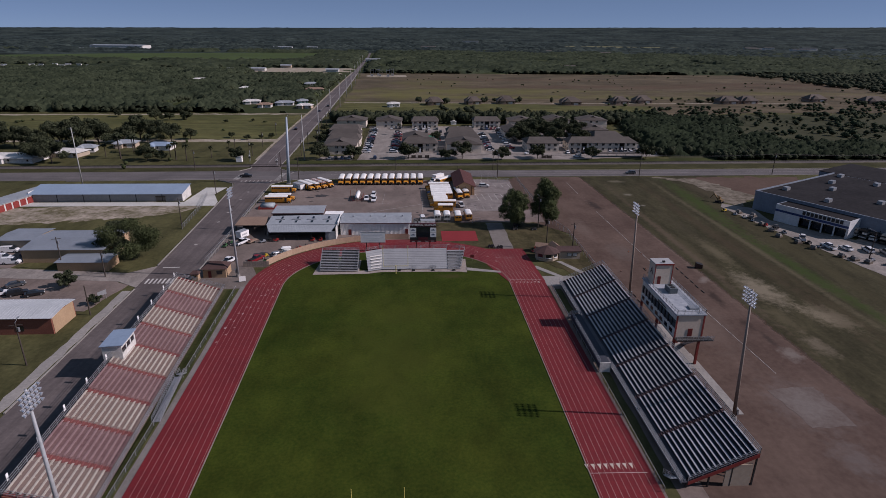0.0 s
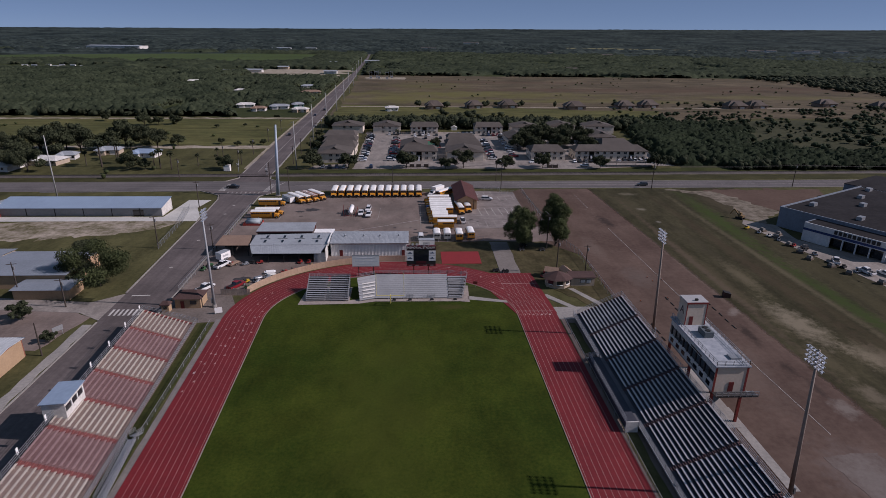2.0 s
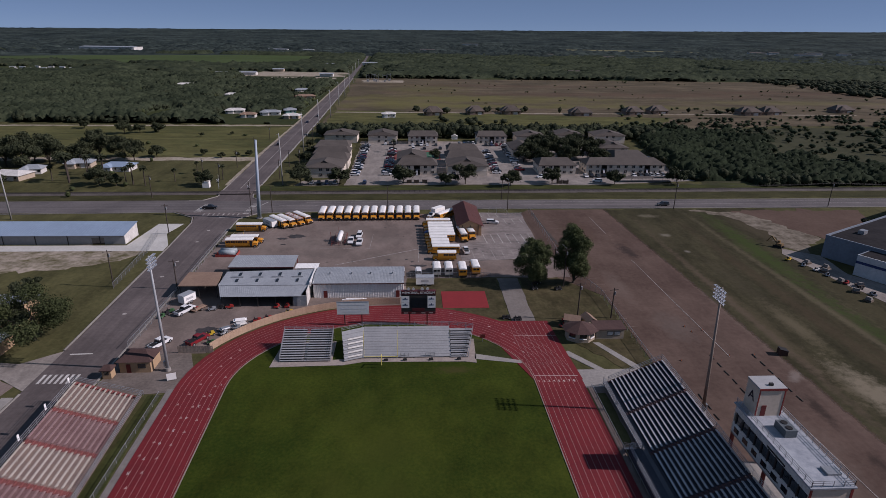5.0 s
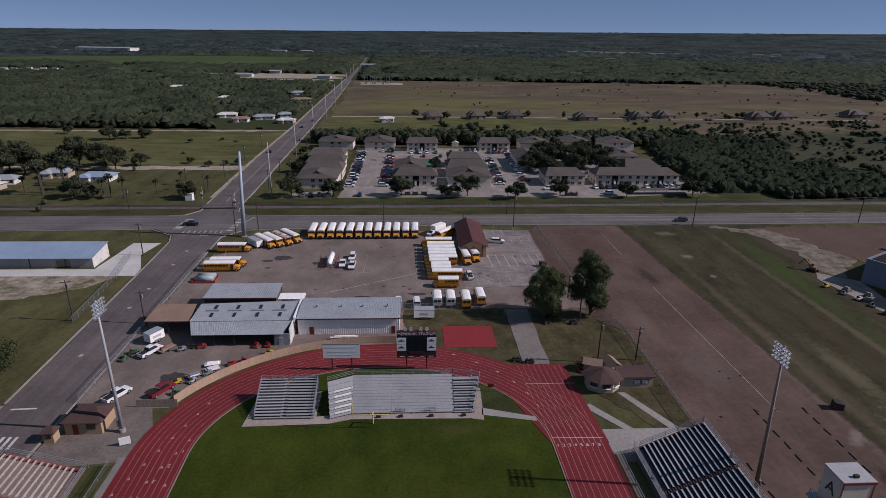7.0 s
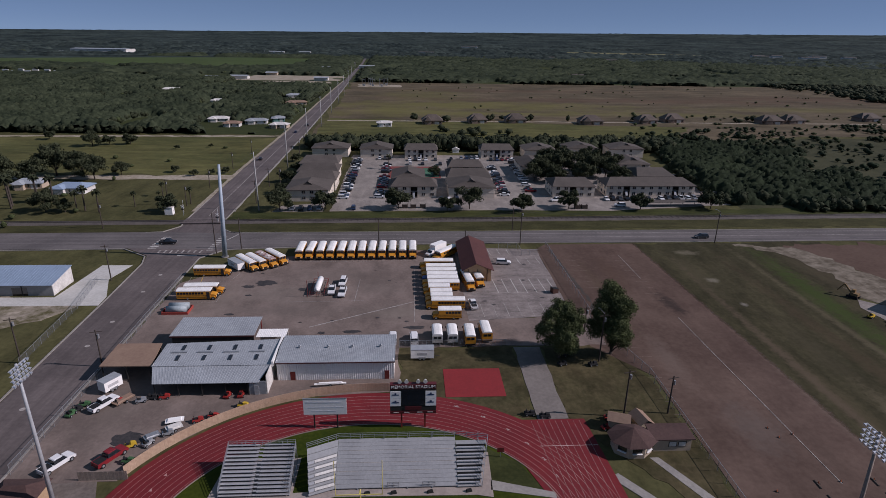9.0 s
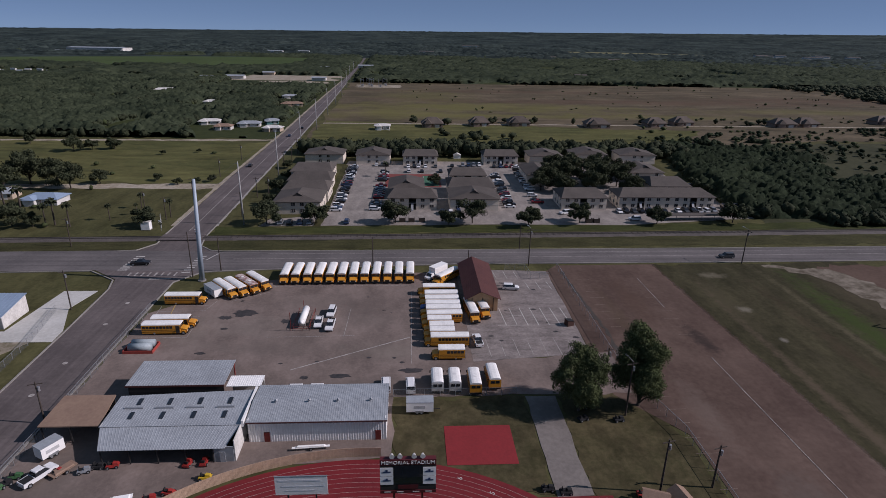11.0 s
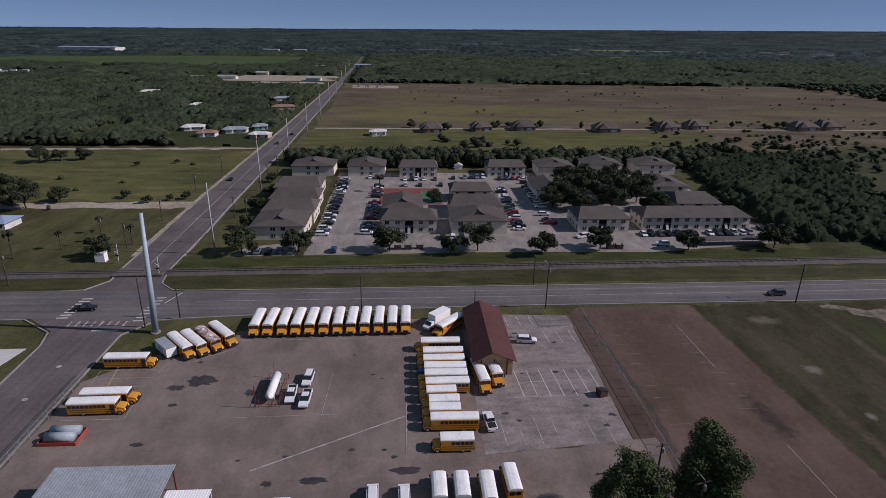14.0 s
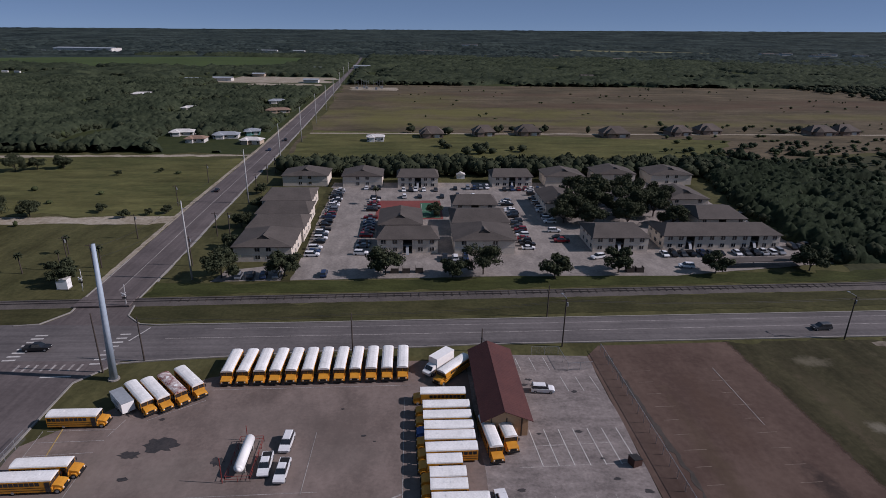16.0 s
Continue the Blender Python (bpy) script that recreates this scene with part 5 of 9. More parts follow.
# ---- buildings ----
def ribbed(parent, name, p00, p10, p11, p01, pitch_w, material, label="", th=0.06, rib=0.028):
    """A sheet roof with raised ribs running from the p00-p10 edge to the p01-p11 edge."""
    a, b, c, d = (Vector(p) for p in (p00, p10, p11, p01))
    n = max(2, round((b - a).length / pitch_w))
    m = Mesh()
    k = 0
    prof = ((0.0, 0), (0.72, 0), (0.80, rib), (0.92, rib))
    us = [(i + u) / n for i in range(n) for u, _ in prof] + [1.0]
    zs = [z for i in range(n) for _, z in prof] + [0.0]
    for u, z in zip(us, zs):
        m.v += [tuple(a.lerp(b, u) + Vector((0, 0, z))), tuple(d.lerp(c, u) + Vector((0, 0, z)))]
    for i in range(len(us) - 1):
        m.f.append((2 * i, 2 * i + 2, 2 * i + 3, 2 * i + 1))
    dn = Vector((0, 0, -th))
    for e0, e1 in ((a, b), (b, c), (c, d), (d, a)):
        m.poly(e0 + dn, e1 + dn, e1, e0)
    return part(name, m, material, parent, label)


def ribbed_wall(parent, x0, x1, y, z0, z1, material, step=0.45):
    m = Mesh()
    n = round((x1 - x0) / step)
    for i in range(n + 1):
        for dx, dy in ((0, 0), (0.55, 0), (0.65, -0.05), (0.9, -0.05)):
            x = min(x0 + (i + dx) * step, x1)
            m.v += [(x, y + dy, z0), (x, y + dy, z1)]
    for i in range(len(m.v) // 2 - 1):
        m.f.append((2 * i, 2 * i + 2, 2 * i + 3, 2 * i + 1))
    return part("front_wall", m, material, parent)


wb = thing("white_metal_building", -14.0, 198.6, 0, 0, "long white corrugated metal building with grey roof", "building")
ribbed_wall(wb, -12.2, 12.0, 0, 0, 4.4, WHITE)
part("side_wall", Mesh().box(11.9, 0.05, 0, 12.05, 10.4, 4.6), WHITE, wb)
part("side_wall", Mesh().box(-12.2, 0.05, 0, -12.05, 10.4, 4.6), WHITE, wb)
part("rear_wall", Mesh().box(-12.05, 10.2, 0, 11.9, 10.35, 4.6), WHITE, wb)
ribbed(wb, "roof", (-12.4, -0.4, 4.45), (12.3, -0.4, 4.45), (12.3, 5.2, 5.15), (-12.4, 5.2, 5.15), 0.4, ROOF_STEEL)
ribbed(wb, "roof", (-12.4, 5.2, 5.15), (12.3, 5.2, 5.15), (12.3, 10.7, 4.75), (-12.4, 10.7, 4.75), 0.4, ROOF_STEEL)
part("fascia", Mesh().box(-12.4, -0.5, 4.2, 12.3, -0.42, 4.42), MAROON_ROOF, wb, "dark red eaves trim")
for x in (-9.0, 10.6):
    part("door", Mesh().box(x - 0.5, -0.12, 0, x + 0.5, -0.06, 2.1), DOOR_RED, wb, "dark red door")
for x in (-8.2, -2.2, 3.0, 9.0):
    part("roof_vent", Mesh().tube((x, 4.6, 5.0), (x, 4.6, 5.45), 0.14, n=8).tube((x, 4.6, 5.4), (x + 0.3, 4.5, 5.65), 0.26, 0.2, 8), STEEL, wb)

sa = thing("workshop_shed", -39.3, 193.5, 0, 0, "wide open-fronted workshop with ribbed grey metal roof", "building")
ribbed(sa, "roof", (-11.9, 4.6, 4.15), (12.2, 4.6, 4.15), (12.2, 14.6, 4.6), (-11.9, 13.2, 4.55), 0.5, ROOF_STEEL)
ribbed(sa, "canopy_roof", (-10.0, -0.3, 3.1), (10.6, -0.3, 3.1), (12.0, 4.8, 4.05), (-11.8, 4.8, 4.05), 0.5, ROOF_STEEL, "lower front roof slope")
part("fascia", Mesh().box(12.2, 4.6, 3.7, 12.6, 15.2, 4.9), WHITE, sa, "white parapet along the gable")
part("rear_wall", Mesh().box(-11.8, 12.9, 0, 12.0, 13.1, 4.45), DIRTY_WHITE, sa)
part("side_wall", Mesh().box(12.0, 0.2, 0, 12.15, 15.0, 4.2), DIRTY_WHITE, sa)
part("side_wall", Mesh().box(-11.8, 4.8, 0, -11.65, 13.2, 4.2), DIRTY_WHITE, sa)
part("inner_wall", Mesh().box(-11.6, 6.0, 0, 8.6, 6.15, 4.2), DARK_STEEL, sa, "dark interior partition")
part("office_wall", Mesh().box(8.6, 0.1, 0, 11.9, 0.25, 3.1), ROOF_STEEL, sa)
part("office_wall", Mesh().box(8.6, 0.25, 0, 8.75, 6.0, 3.1), ROOF_STEEL, sa)
part("door", Mesh().box(9.6, 0.0, 0, 10.5, 0.08, 2.1), GREY_STEEL, sa)
for x in (-9.8, -5.2, -0.6, 4.0, 8.5):
    part("column", Mesh().beam((x, 0, 0), (x, 0, 3.0), 0.16), DARK_STEEL, sa)
for i in range(4):
    for j in range(2):
        x, y = -8.0 + 5.4 * i, 7.3 + 3.9 * j
        z = 4.2 + (y - 4.6) * 0.045
        part("skylight", Mesh().hexa([(x, y - 0.8, z - 0.07), (x + 0.7, y - 0.8, z - 0.07), (x + 0.7, y + 1.0, z + 0.09), (x, y + 1.0, z + 0.09), (x, y - 0.8, z + 0.03), (x + 0.7, y - 0.8, z + 0.03), (x + 0.7, y + 1.0, z + 0.19), (x, y + 1.0, z + 0.19)]), GLASS, sa, "dark skylight panel")
    part("ridge_vent", Mesh().box(-9.6 + 5.4 * i, 9.3, 4.3, -6.4 + 5.4 * i, 9.6, 4.65), STEEL, sa)
sbb = thing("open_shed", -42.7, 209.7, 0, 0, "open shed with a flat ribbed grey roof", "shed")
ribbed(sbb, "roof", (-9.4, 0.4, 4.5), (9.2, 0.4, 4.5), (9.2, 8.8, 4.9), (-9.2, 8.8, 4.9), 0.5, ROOF_STEEL)
part("fascia", Mesh().box(-9.4, 0.25, 4.15, 9.2, 0.34, 4.5), MAROON_ROOF, sbb, "dark red eaves trim")
part("rear_wall", Mesh().box(-9.0, 0.6, 0, 9.0, 0.75, 4.3), DARK_STEEL, sbb)
for x in (-8.8, -3, 3, 8.8):
    part("column", Mesh().beam((x, 8.4, 0), (x, 8.4, 4.75), 0.2), RED_STEEL, sbb)
ws = thing("white_lean_to", -28.6, 210.2, 0, 0, "small lean-to with a white ribbed roof", "shed")
ribbed(ws, "roof", (-4.6, 0, 4.0), (2.0, 0, 4.0), (2.0, 3.6, 4.1), (-4.6, 3.6, 4.1), 0.4, WHITE)
part("wall", Mesh().box(-4.5, 3.2, 0, 1.9, 3.4, 3.9), DIRTY_WHITE, ws)
tc = thing("tan_carport", -56.9, 199.2, 0, 0, "open carport with a flat tan roof", "carport")
part("roof", Mesh().hexa([(-5.2, -0.1, 3.5), (5.2, -0.1, 3.5), (4.0, 8.9, 3.7), (-5.3, 8.9, 3.7), (-5.2, -0.1, 3.72), (5.2, -0.1, 3.72), (4.0, 8.9, 3.92), (-5.3, 8.9, 3.92)]), BROWN_ROOF, tc)
for x in (-4.8, 0, 4.8):
    part("column", Mesh().beam((x, 0.2, 0), (x, 0.2, 3.5), 0.18), DARK_STEEL, tc)
part("rear_wall", Mesh().box(-5.0, 8.3, 0, 3.9, 8.5, 3.6), DARK_STEEL, tc)

rr = thing("maroon_roofed_barn", 21.2, 249.6, 0, 0, "long tan brick building with a dark maroon gable roof", "building")
ribbed(rr, "roof", (4.9, -1.0, 3.9), (4.9, 24.6, 3.9), (-0.4, 24.6, 6.1), (-0.4, -1.0, 6.1), 0.6, MAROON_ROOF, "", 0.12, 0.04)
ribbed(rr, "roof", (-4.6, 24.6, 3.9), (-4.6, -1.0, 3.9), (-0.4, -1.0, 6.1), (-0.4, 24.6, 6.1), 0.6, MAROON_ROOF, "", 0.12, 0.04)
part("gable_wall", Mesh().poly((-3.8, 0, 0), (4.2, 0, 0), (4.2, 0, 4.0), (-0.4, 0, 5.9), (-3.8, 0, 4.0)).poly((-3.8, 0.2, 0), (-3.8, 0.2, 4.0), (-0.4, 0.2, 5.9), (4.2, 0.2, 4.0), (4.2, 0.2, 0)), BRICK_TAN, rr)
part("gable_wall", Mesh().poly((4.2, 23.6, 0), (-3.8, 23.6, 0), (-3.8, 23.6, 4.0), (-0.4, 23.6, 5.9), (4.2, 23.6, 4.0)), BRICK_TAN, rr)
part("side_wall", Mesh().box(-3.8, 0.2, 0, -3.6, 23.6, 4.0), BRICK_TAN, rr)
part("side_wall", Mesh().box(4.0, 0.2, 0, 4.2, 23.6, 4.0), BRICK_TAN, rr)
for x in (-2.6, 0.2, 3.0):
    part("post", Mesh().box(x - 0.12, -0.06, 0, x + 0.12, -0.01, 4.0), WOOD_POLE, rr)

tk = thing("ticket_building", -57.8, 164.4, 0, 0, "small tan building with a brown hip roof", "building")
part("wall", Mesh().box(-3.2, -2.0, 0, 3.2, 3.0, 2.8), BRICK_TAN, tk)
part("roof", Mesh().poly((-3.7, -2.5, 2.8), (3.7, -2.5, 2.8), (1.6, 0.5, 4.2), (-1.6, 0.5, 4.2)).poly((3.7, -2.5, 2.8), (3.7, 3.5, 2.8), (1.6, 0.5, 4.2)).poly((3.7, 3.5, 2.8), (-3.7, 3.5, 2.8), (-1.6, 0.5, 4.2), (1.6, 0.5, 4.2)).poly((-3.7, 3.5, 2.8), (-3.7, -2.5, 2.8), (-1.6, 0.5, 4.2)).poly((-3.7, 3.5, 2.79), (3.7, 3.5, 2.79), (3.7, -2.5, 2.79), (-3.7, -2.5, 2.79)), KIOSK_ROOF, tk)
part("window", Mesh().box(0.6, -2.06, 1.2, 2.2, -2.01, 2.2), GLASS, tk)
part("door", Mesh().box(-1.8, -2.06, 0, -0.9, -2.01, 2.1), DOOR_RED, tk)

ko = thing("octagonal_kiosk", 40.6, 175.0, 0, 0, "octagonal tan kiosk with a brown shingle roof", "kiosk")
oct1 = [(3.6 * math.cos(radians(22.5 + 45 * k)), 3.0 * math.sin(radians(22.5 + 45 * k))) for k in range(8)]
part("wall", Mesh().prism(oct1, 0, 2.7), TAN_WALL, ko)
km = Mesh()
for k in range(8):
    a, b = oct1[k], oct1[(k + 1) % 8]
    km.poly((a[0] * 1.25, a[1] * 1.25, 2.6), (b[0] * 1.25, b[1] * 1.25, 2.6), (0, 0, 4.4))
km.poly(*[(p[0] * 1.25, p[1] * 1.25, 2.59) for p in reversed(oct1)])
part("roof", km, KIOSK_ROOF, ko)
for k in (4, 5, 6, 7):
    a, b = Vector(oct1[k]), Vector(oct1[(k + 1) % 8])
    p, q = a.lerp(b, 0.2) * 1.012, a.lerp(b, 0.8) * 1.012
    part("serving_window", Mesh().beam((p.x, p.y, 1.7), (q.x, q.y, 1.7), 0.06, 1.0), GLASS, ko)
    part("counter", Mesh().beam((p.x * 1.04, p.y * 1.04, 1.1), (q.x * 1.04, q.y * 1.04, 1.1), 0.4, 0.08), WHITE, ko)
kh = thing("concession_house", 47.4, 174.0, 0, 0, "small tan block house with a maroon flat roof", "building")
part("wall", Mesh().box(-3.2, 0, 0, 3.6, 3.4, 2.6), TAN_WALL, kh)
part("roof", Mesh().hexa([(-3.6, -0.4, 2.6), (4.0, -0.4, 2.6), (4.0, 3.8, 2.9), (-3.6, 3.8, 2.9), (-3.6, -0.4, 2.8), (4.0, -0.4, 2.8), (4.0, 3.8, 3.1), (-3.6, 3.8, 3.1)]), KIOSK_ROOF, kh)
for x in (0.2, 1.9):
    part("window_frame", Mesh().box(x - 0.75, -0.05, 1.0, x + 0.75, -0.01, 2.1), DARK_STEEL, kh)
    part("window", Mesh().box(x - 0.62, -0.08, 1.1, x + 0.62, -0.052, 2.0), DIRTY_WHITE, kh)
bh = thing("orange_shed", 44.4, 180.6, 0, 12, "small shed with an orange-brown gable roof", "shed")
part("wall", Mesh().box(-1.3, -1.8, 0, 1.3, 1.8, 2.2), TAN_WALL, bh)
part("roof", Mesh().poly((-1.6, -2.1, 2.1), (-1.6, 2.1, 2.1), (0, 2.1, 3.1), (0, -2.1, 3.1)).poly((1.6, 2.1, 2.1), (1.6, -2.1, 2.1), (0, -2.1, 3.1), (0, 2.1, 3.1)), BROWN_ROOF, bh)
bh2 = copy_thing(bh, pose(40.3, 181.0, 0, 0, 0, 70))

mw = thing("metal_warehouse", -125.5, 242.0, 0, 0, "long low warehouse with a pale blue metal roof", "warehouse")
ribbed(mw, "roof", (-31, -0.6, 3.3), (30.5, -0.6, 3.3), (30.5, 10.4, 4.9), (-31, 10.4, 4.9), 0.9, BLUE_ROOF)
part("front_wall", Mesh().box(-30.6, 0, 0, 30.2, 0.2, 3.3), mat("grey_siding", (0.27, 0.27, 0.27), (0.22, 0.22, 0.22), size=0.6, big=6), mw)
part("side_wall", Mesh().hexa([(30.0, 0.2, 0), (30.2, 0.2, 0), (30.2, 10, 0), (30.0, 10, 0), (30.0, 0.2, 3.3), (30.2, 0.2, 3.3), (30.2, 10, 4.8), (30.0, 10, 4.8)]), DIRTY_WHITE, mw)
part("side_wall", Mesh().box(-30.6, 0.2, 0, -30.4, 10, 4.0), DIRTY_WHITE, mw)
for k in range(6):
    part("post", Mesh().box(-30 + 10.4 * k, -0.08, 0, -29.7 + 10.4 * k, -0.01, 3.3), DARK_STEEL, mw)
part("entrance", Mesh().box(19.5, -0.06, 0, 23.5, -0.01, 2.4), GLASS, mw, "glazed entrance")
rs = thing("red_storage_shed", -163.0, 224.0, 0, -14, "row of storage units with red roller doors", "storage units")
part("wall", Mesh().box(-4, 0, 0, 4, 30, 3.0), DIRTY_WHITE, rs)
part("roof", Mesh().box(-4.4, -0.4, 3.0, 4.4, 30.4, 3.25), ROOF_STEEL, rs)
for k in range(9):
    part("roller_door", Mesh().box(4.0, 0.6 + 3.25 * k, 0, 4.07, 3.2 + 3.25 * k, 2.6), RED_STEEL, rs)


def flat_block(name, x0, y0, x1, y1, h, wall_mat, roof_mat, label, ridge=0.8, category="building"):
    b = thing(name, (x0 + x1) / 2, y0, 0, 0, label, category)
    w, d = (x1 - x0) / 2, y1 - y0
    part("wall", Mesh().box(-w, 0, 0, w, 0.25, h), wall_mat, b)
    part("wall", Mesh().box(-w, d - 0.25, 0, w, d, h), wall_mat, b)
    part("wall", Mesh().box(-w, 0.25, 0, -w + 0.25, d - 0.25, h), wall_mat, b)
    part("wall", Mesh().box(w - 0.25, 0.25, 0, w, d - 0.25, h), wall_mat, b)
    ribbed(b, "roof", (-w - 0.5, -0.5, h), (w + 0.5, -0.5, h), (w + 0.5, d / 2, h + ridge), (-w - 0.5, d / 2, h + ridge), 0.8, roof_mat)
    ribbed(b, "roof", (-w - 0.5, d / 2, h + ridge), (w + 0.5, d / 2, h + ridge), (w + 0.5, d + 0.5, h), (-w - 0.5, d + 0.5, h), 0.8, roof_mat)
    gm2 = Mesh().poly((w, 0, h), (w, d, h), (w, d / 2, h + ridge - 0.05)).poly((-w, d, h), (-w, 0, h), (-w, d / 2, h + ridge - 0.05))
    part("gable", gm2, wall_mat, b)
    return b


GREEN_GREY = mat("grey_blue_roof", (0.205, 0.230, 0.262), (0.160, 0.180, 0.205), rough=0.6, size=0.7, big=7)
b2 = flat_block("tan_hall", -118.5, 175.5, -94.5, 193, 4.2, BRICK_TAN, GREEN_GREY, "tan brick hall with a grey metal gable roof")
b2b = flat_block("tan_annex", -104.5, 168.4, -90.2, 175.2, 2.9, BRICK_TAN, GREEN_GREY, "lower tan brick annex with grey roof", 0.3)
b2c = flat_block("grey_shed", -132, 186, -121, 197, 3.6, TAN_WALL, GREEN_GREY, "grey-roofed shed beside the tan hall", 0.5)
b3 = flat_block("brick_shop", -108, 130.5, -84.6, 140, 4.3, BRICK_RED, mat("pale_roof", (0.46, 0.48, 0.49), (0.36, 0.38, 0.39), size=0.7, big=6), "red brick shop with a pale metal roof", 0.5)
part("end_wall", Mesh().box(11.72, 0.4, 0, 11.78, 9.1, 4.2), BRICK_TAN, b3, "tan brick end wall")
part("door", Mesh().box(-2.0, -0.06, 0, -1.0, -0.01, 2.1), DOOR_RED, b3)
for x in (-6.0, 3.4):
    part("window", Mesh().box(x, -0.06, 0.9, x + 1.8, -0.01, 2.2), GLASS, b3)
dl = thing("shop_building", 136.8, 227.5, 0, 29.4, "large dark-roofed shop with pale blue-grey walls", "shop")
SHOP_WHITE = mat("shop_white", (0.56, 0.57, 0.58), (0.42, 0.43, 0.44), size=0.7, big=6)
BLUE_WALL = mat("blue_grey_wall", (0.19, 0.225, 0.27), (0.145, 0.17, 0.205), size=0.8, big=8)
part("wall", Mesh().prism([(0, -66), (62, -66), (62, 0), (0, 0)], 0, 7.2), BLUE_WALL, dl)
part("roof", Mesh().prism([(0.4, -65.6), (61.6, -65.6), (61.6, -0.4), (0.4, -0.4)], 7.0, 7.24), DARK_ROOF, dl)
part("parapet", Mesh().box(-0.1, -66.1, 7.2, 0.3, 0.1, 7.7), BLUE_WALL, dl)
part("parapet", Mesh().box(0.3, -0.3, 7.2, 62.1, 0.1, 7.7), BLUE_WALL, dl)
part("front_wall", Mesh().box(-8, -22, 0, -7.7, -13.3, 6.6), SHOP_WHITE, dl, "white shop front wall")
part("front_header", Mesh().box(-8, -39, 3.6, -7.7, -22, 6.6), SHOP_WHITE, dl, "white shop front header")
part("front_side", Mesh().box(-7.7, -13.6, 0, -0.1, -13.3, 6.6), BLUE_WALL, dl)
part("front_side", Mesh().box(-7.7, -39, 0, -0.1, -38.7, 6.6), SHOP_WHITE, dl)
part("front_roof", Mesh().box(-7.7, -38.7, 6.4, -0.1, -13.6, 6.5), DARK_ROOF, dl)
part("blue_band", Mesh().box(-8.06, -39, 3.9, -8.01, -13.3, 4.7), mat("blue_band", (0.035, 0.055, 0.15), size=0.5, big=3), dl, "dark blue stripe along the shop front")
for k in range(10):
    part("sign_bar", Mesh().box(-8.2, -24.2 - 1.42 * k, 5.0, -8.06, -23.2 - 1.42 * k, 6.3), DARK_STEEL, dl, "dark sign letter as a plain bar")
for k in range(5):
    part("shop_column", Mesh().box(-8.0, -22.4 - 4.1 * k, 0, -7.6, -22.0 - 4.1 * k, 3.6), SHOP_WHITE, dl)
for k in range(4):
    part("shop_window", Mesh().box(-6.2, -26.1 - 4.1 * k, 0.2, -6.1, -22.4 - 4.1 * k, 3.4), GLASS, dl)
for x, y in ((12, -6), (8, -24), (28, -16), (22, -36), (40, -10), (44, -40), (30, -52), (52, -22), (56, -6)):
    part("roof_unit", Mesh().box(x, y, 7.24, x + 2.6, y + 1.8, 8.5), STEEL, dl, "pale rooftop unit")
part("rear_block", Mesh().box(66, -20, 0, 96, 8, 6.4), BLUE_WALL, dl)
part("rear_roof", Mesh().box(65.8, -20.2, 6.4, 96.2, 8.2, 6.6), DARK_ROOF, dl)

# ---- apartments ----
def hip_roof(w, d, h, rise, along_x, inset, over=0.6):
    """Two long slopes and two hipped or gabled ends over a plan of 2w by d."""
    x0, x1, y0, y1 = -w - over, w + over, -over, d + over
    z0, z1 = h - 0.1, h + rise
    if along_x:
        a, b = (x0 + inset, d / 2, z1), (x1 - inset, d / 2, z1)
        faces = [[(x0, y0, z0), (x1, y0, z0), b, a], [(x1, y1, z0), (x0, y1, z0), a, b], [(x1, y0, z0), (x1, y1, z0), b], [(x0, y1, z0), (x0, y0, z0), a]]
    else:
        a, b = (0, y0 + inset, z1), (0, y1 - inset, z1)
        faces = [[(x0, y1, z0), (x0, y0, z0), a, b], [(x1, y0, z0), (x1, y1, z0), b, a], [(x0, y0, z0), (x1, y0, z0), a], [(x1, y1, z0), (x0, y1, z0), b]]
    m = Mesh()
    for f in faces:
        m.poly(*f)
    m.poly((x0, y1, z0 - 0.02), (x1, y1, z0 - 0.02), (x1, y0, z0 - 0.02), (x0, y0, z0 - 0.02))
    for p, q in (((x0, y0), (x1, y0)), ((x1, y0), (x1, y1)), ((x1, y1), (x0, y1)), ((x0, y1), (x0, y0))):
        m.poly((*p, z0 - 0.2), (*q, z0 - 0.2), (*q, z0), (*p, z0))
    return m


PANE = {}


def window_at(parent, x, y, z, side="front"):
    """Two-light window with frame and sill, sharing meshes."""
    if "frame" not in PANE:
        PANE["frame"] = Mesh().box(-0.85, -0.06, -0.08, 0.85, -0.005, 0).box(-0.85, -0.06, 1.3, 0.85, -0.005, 1.38).box(-0.85, -0.06, 0, -0.77, -0.005, 1.3).box(0.77, -0.06, 0, 0.85, -0.005, 1.3).box(-0.04, -0.06, 0, 0.04, -0.005, 1.3)
        PANE["glass"] = Mesh().box(-0.77, -0.03, 0, 0.77, -0.004, 1.3)
        for k, mt in (("frame", DIRTY_WHITE), ("glass", GLASS)):
            me = bpy.data.meshes.new("window")
            me.from_pydata(PANE[k].v, [], PANE[k].f)
            me.materials.append(mt)
            PANE[k] = me
    m = Matrix.Translation((x, y, z)) @ pose(0, 0, 0, 0, 0, {"front": 0, "right": 90, "left": -90}[side])
    w = same_mesh("window", PANE["frame"], parent, m)
    same_mesh("pane", PANE["glass"], w, Matrix())


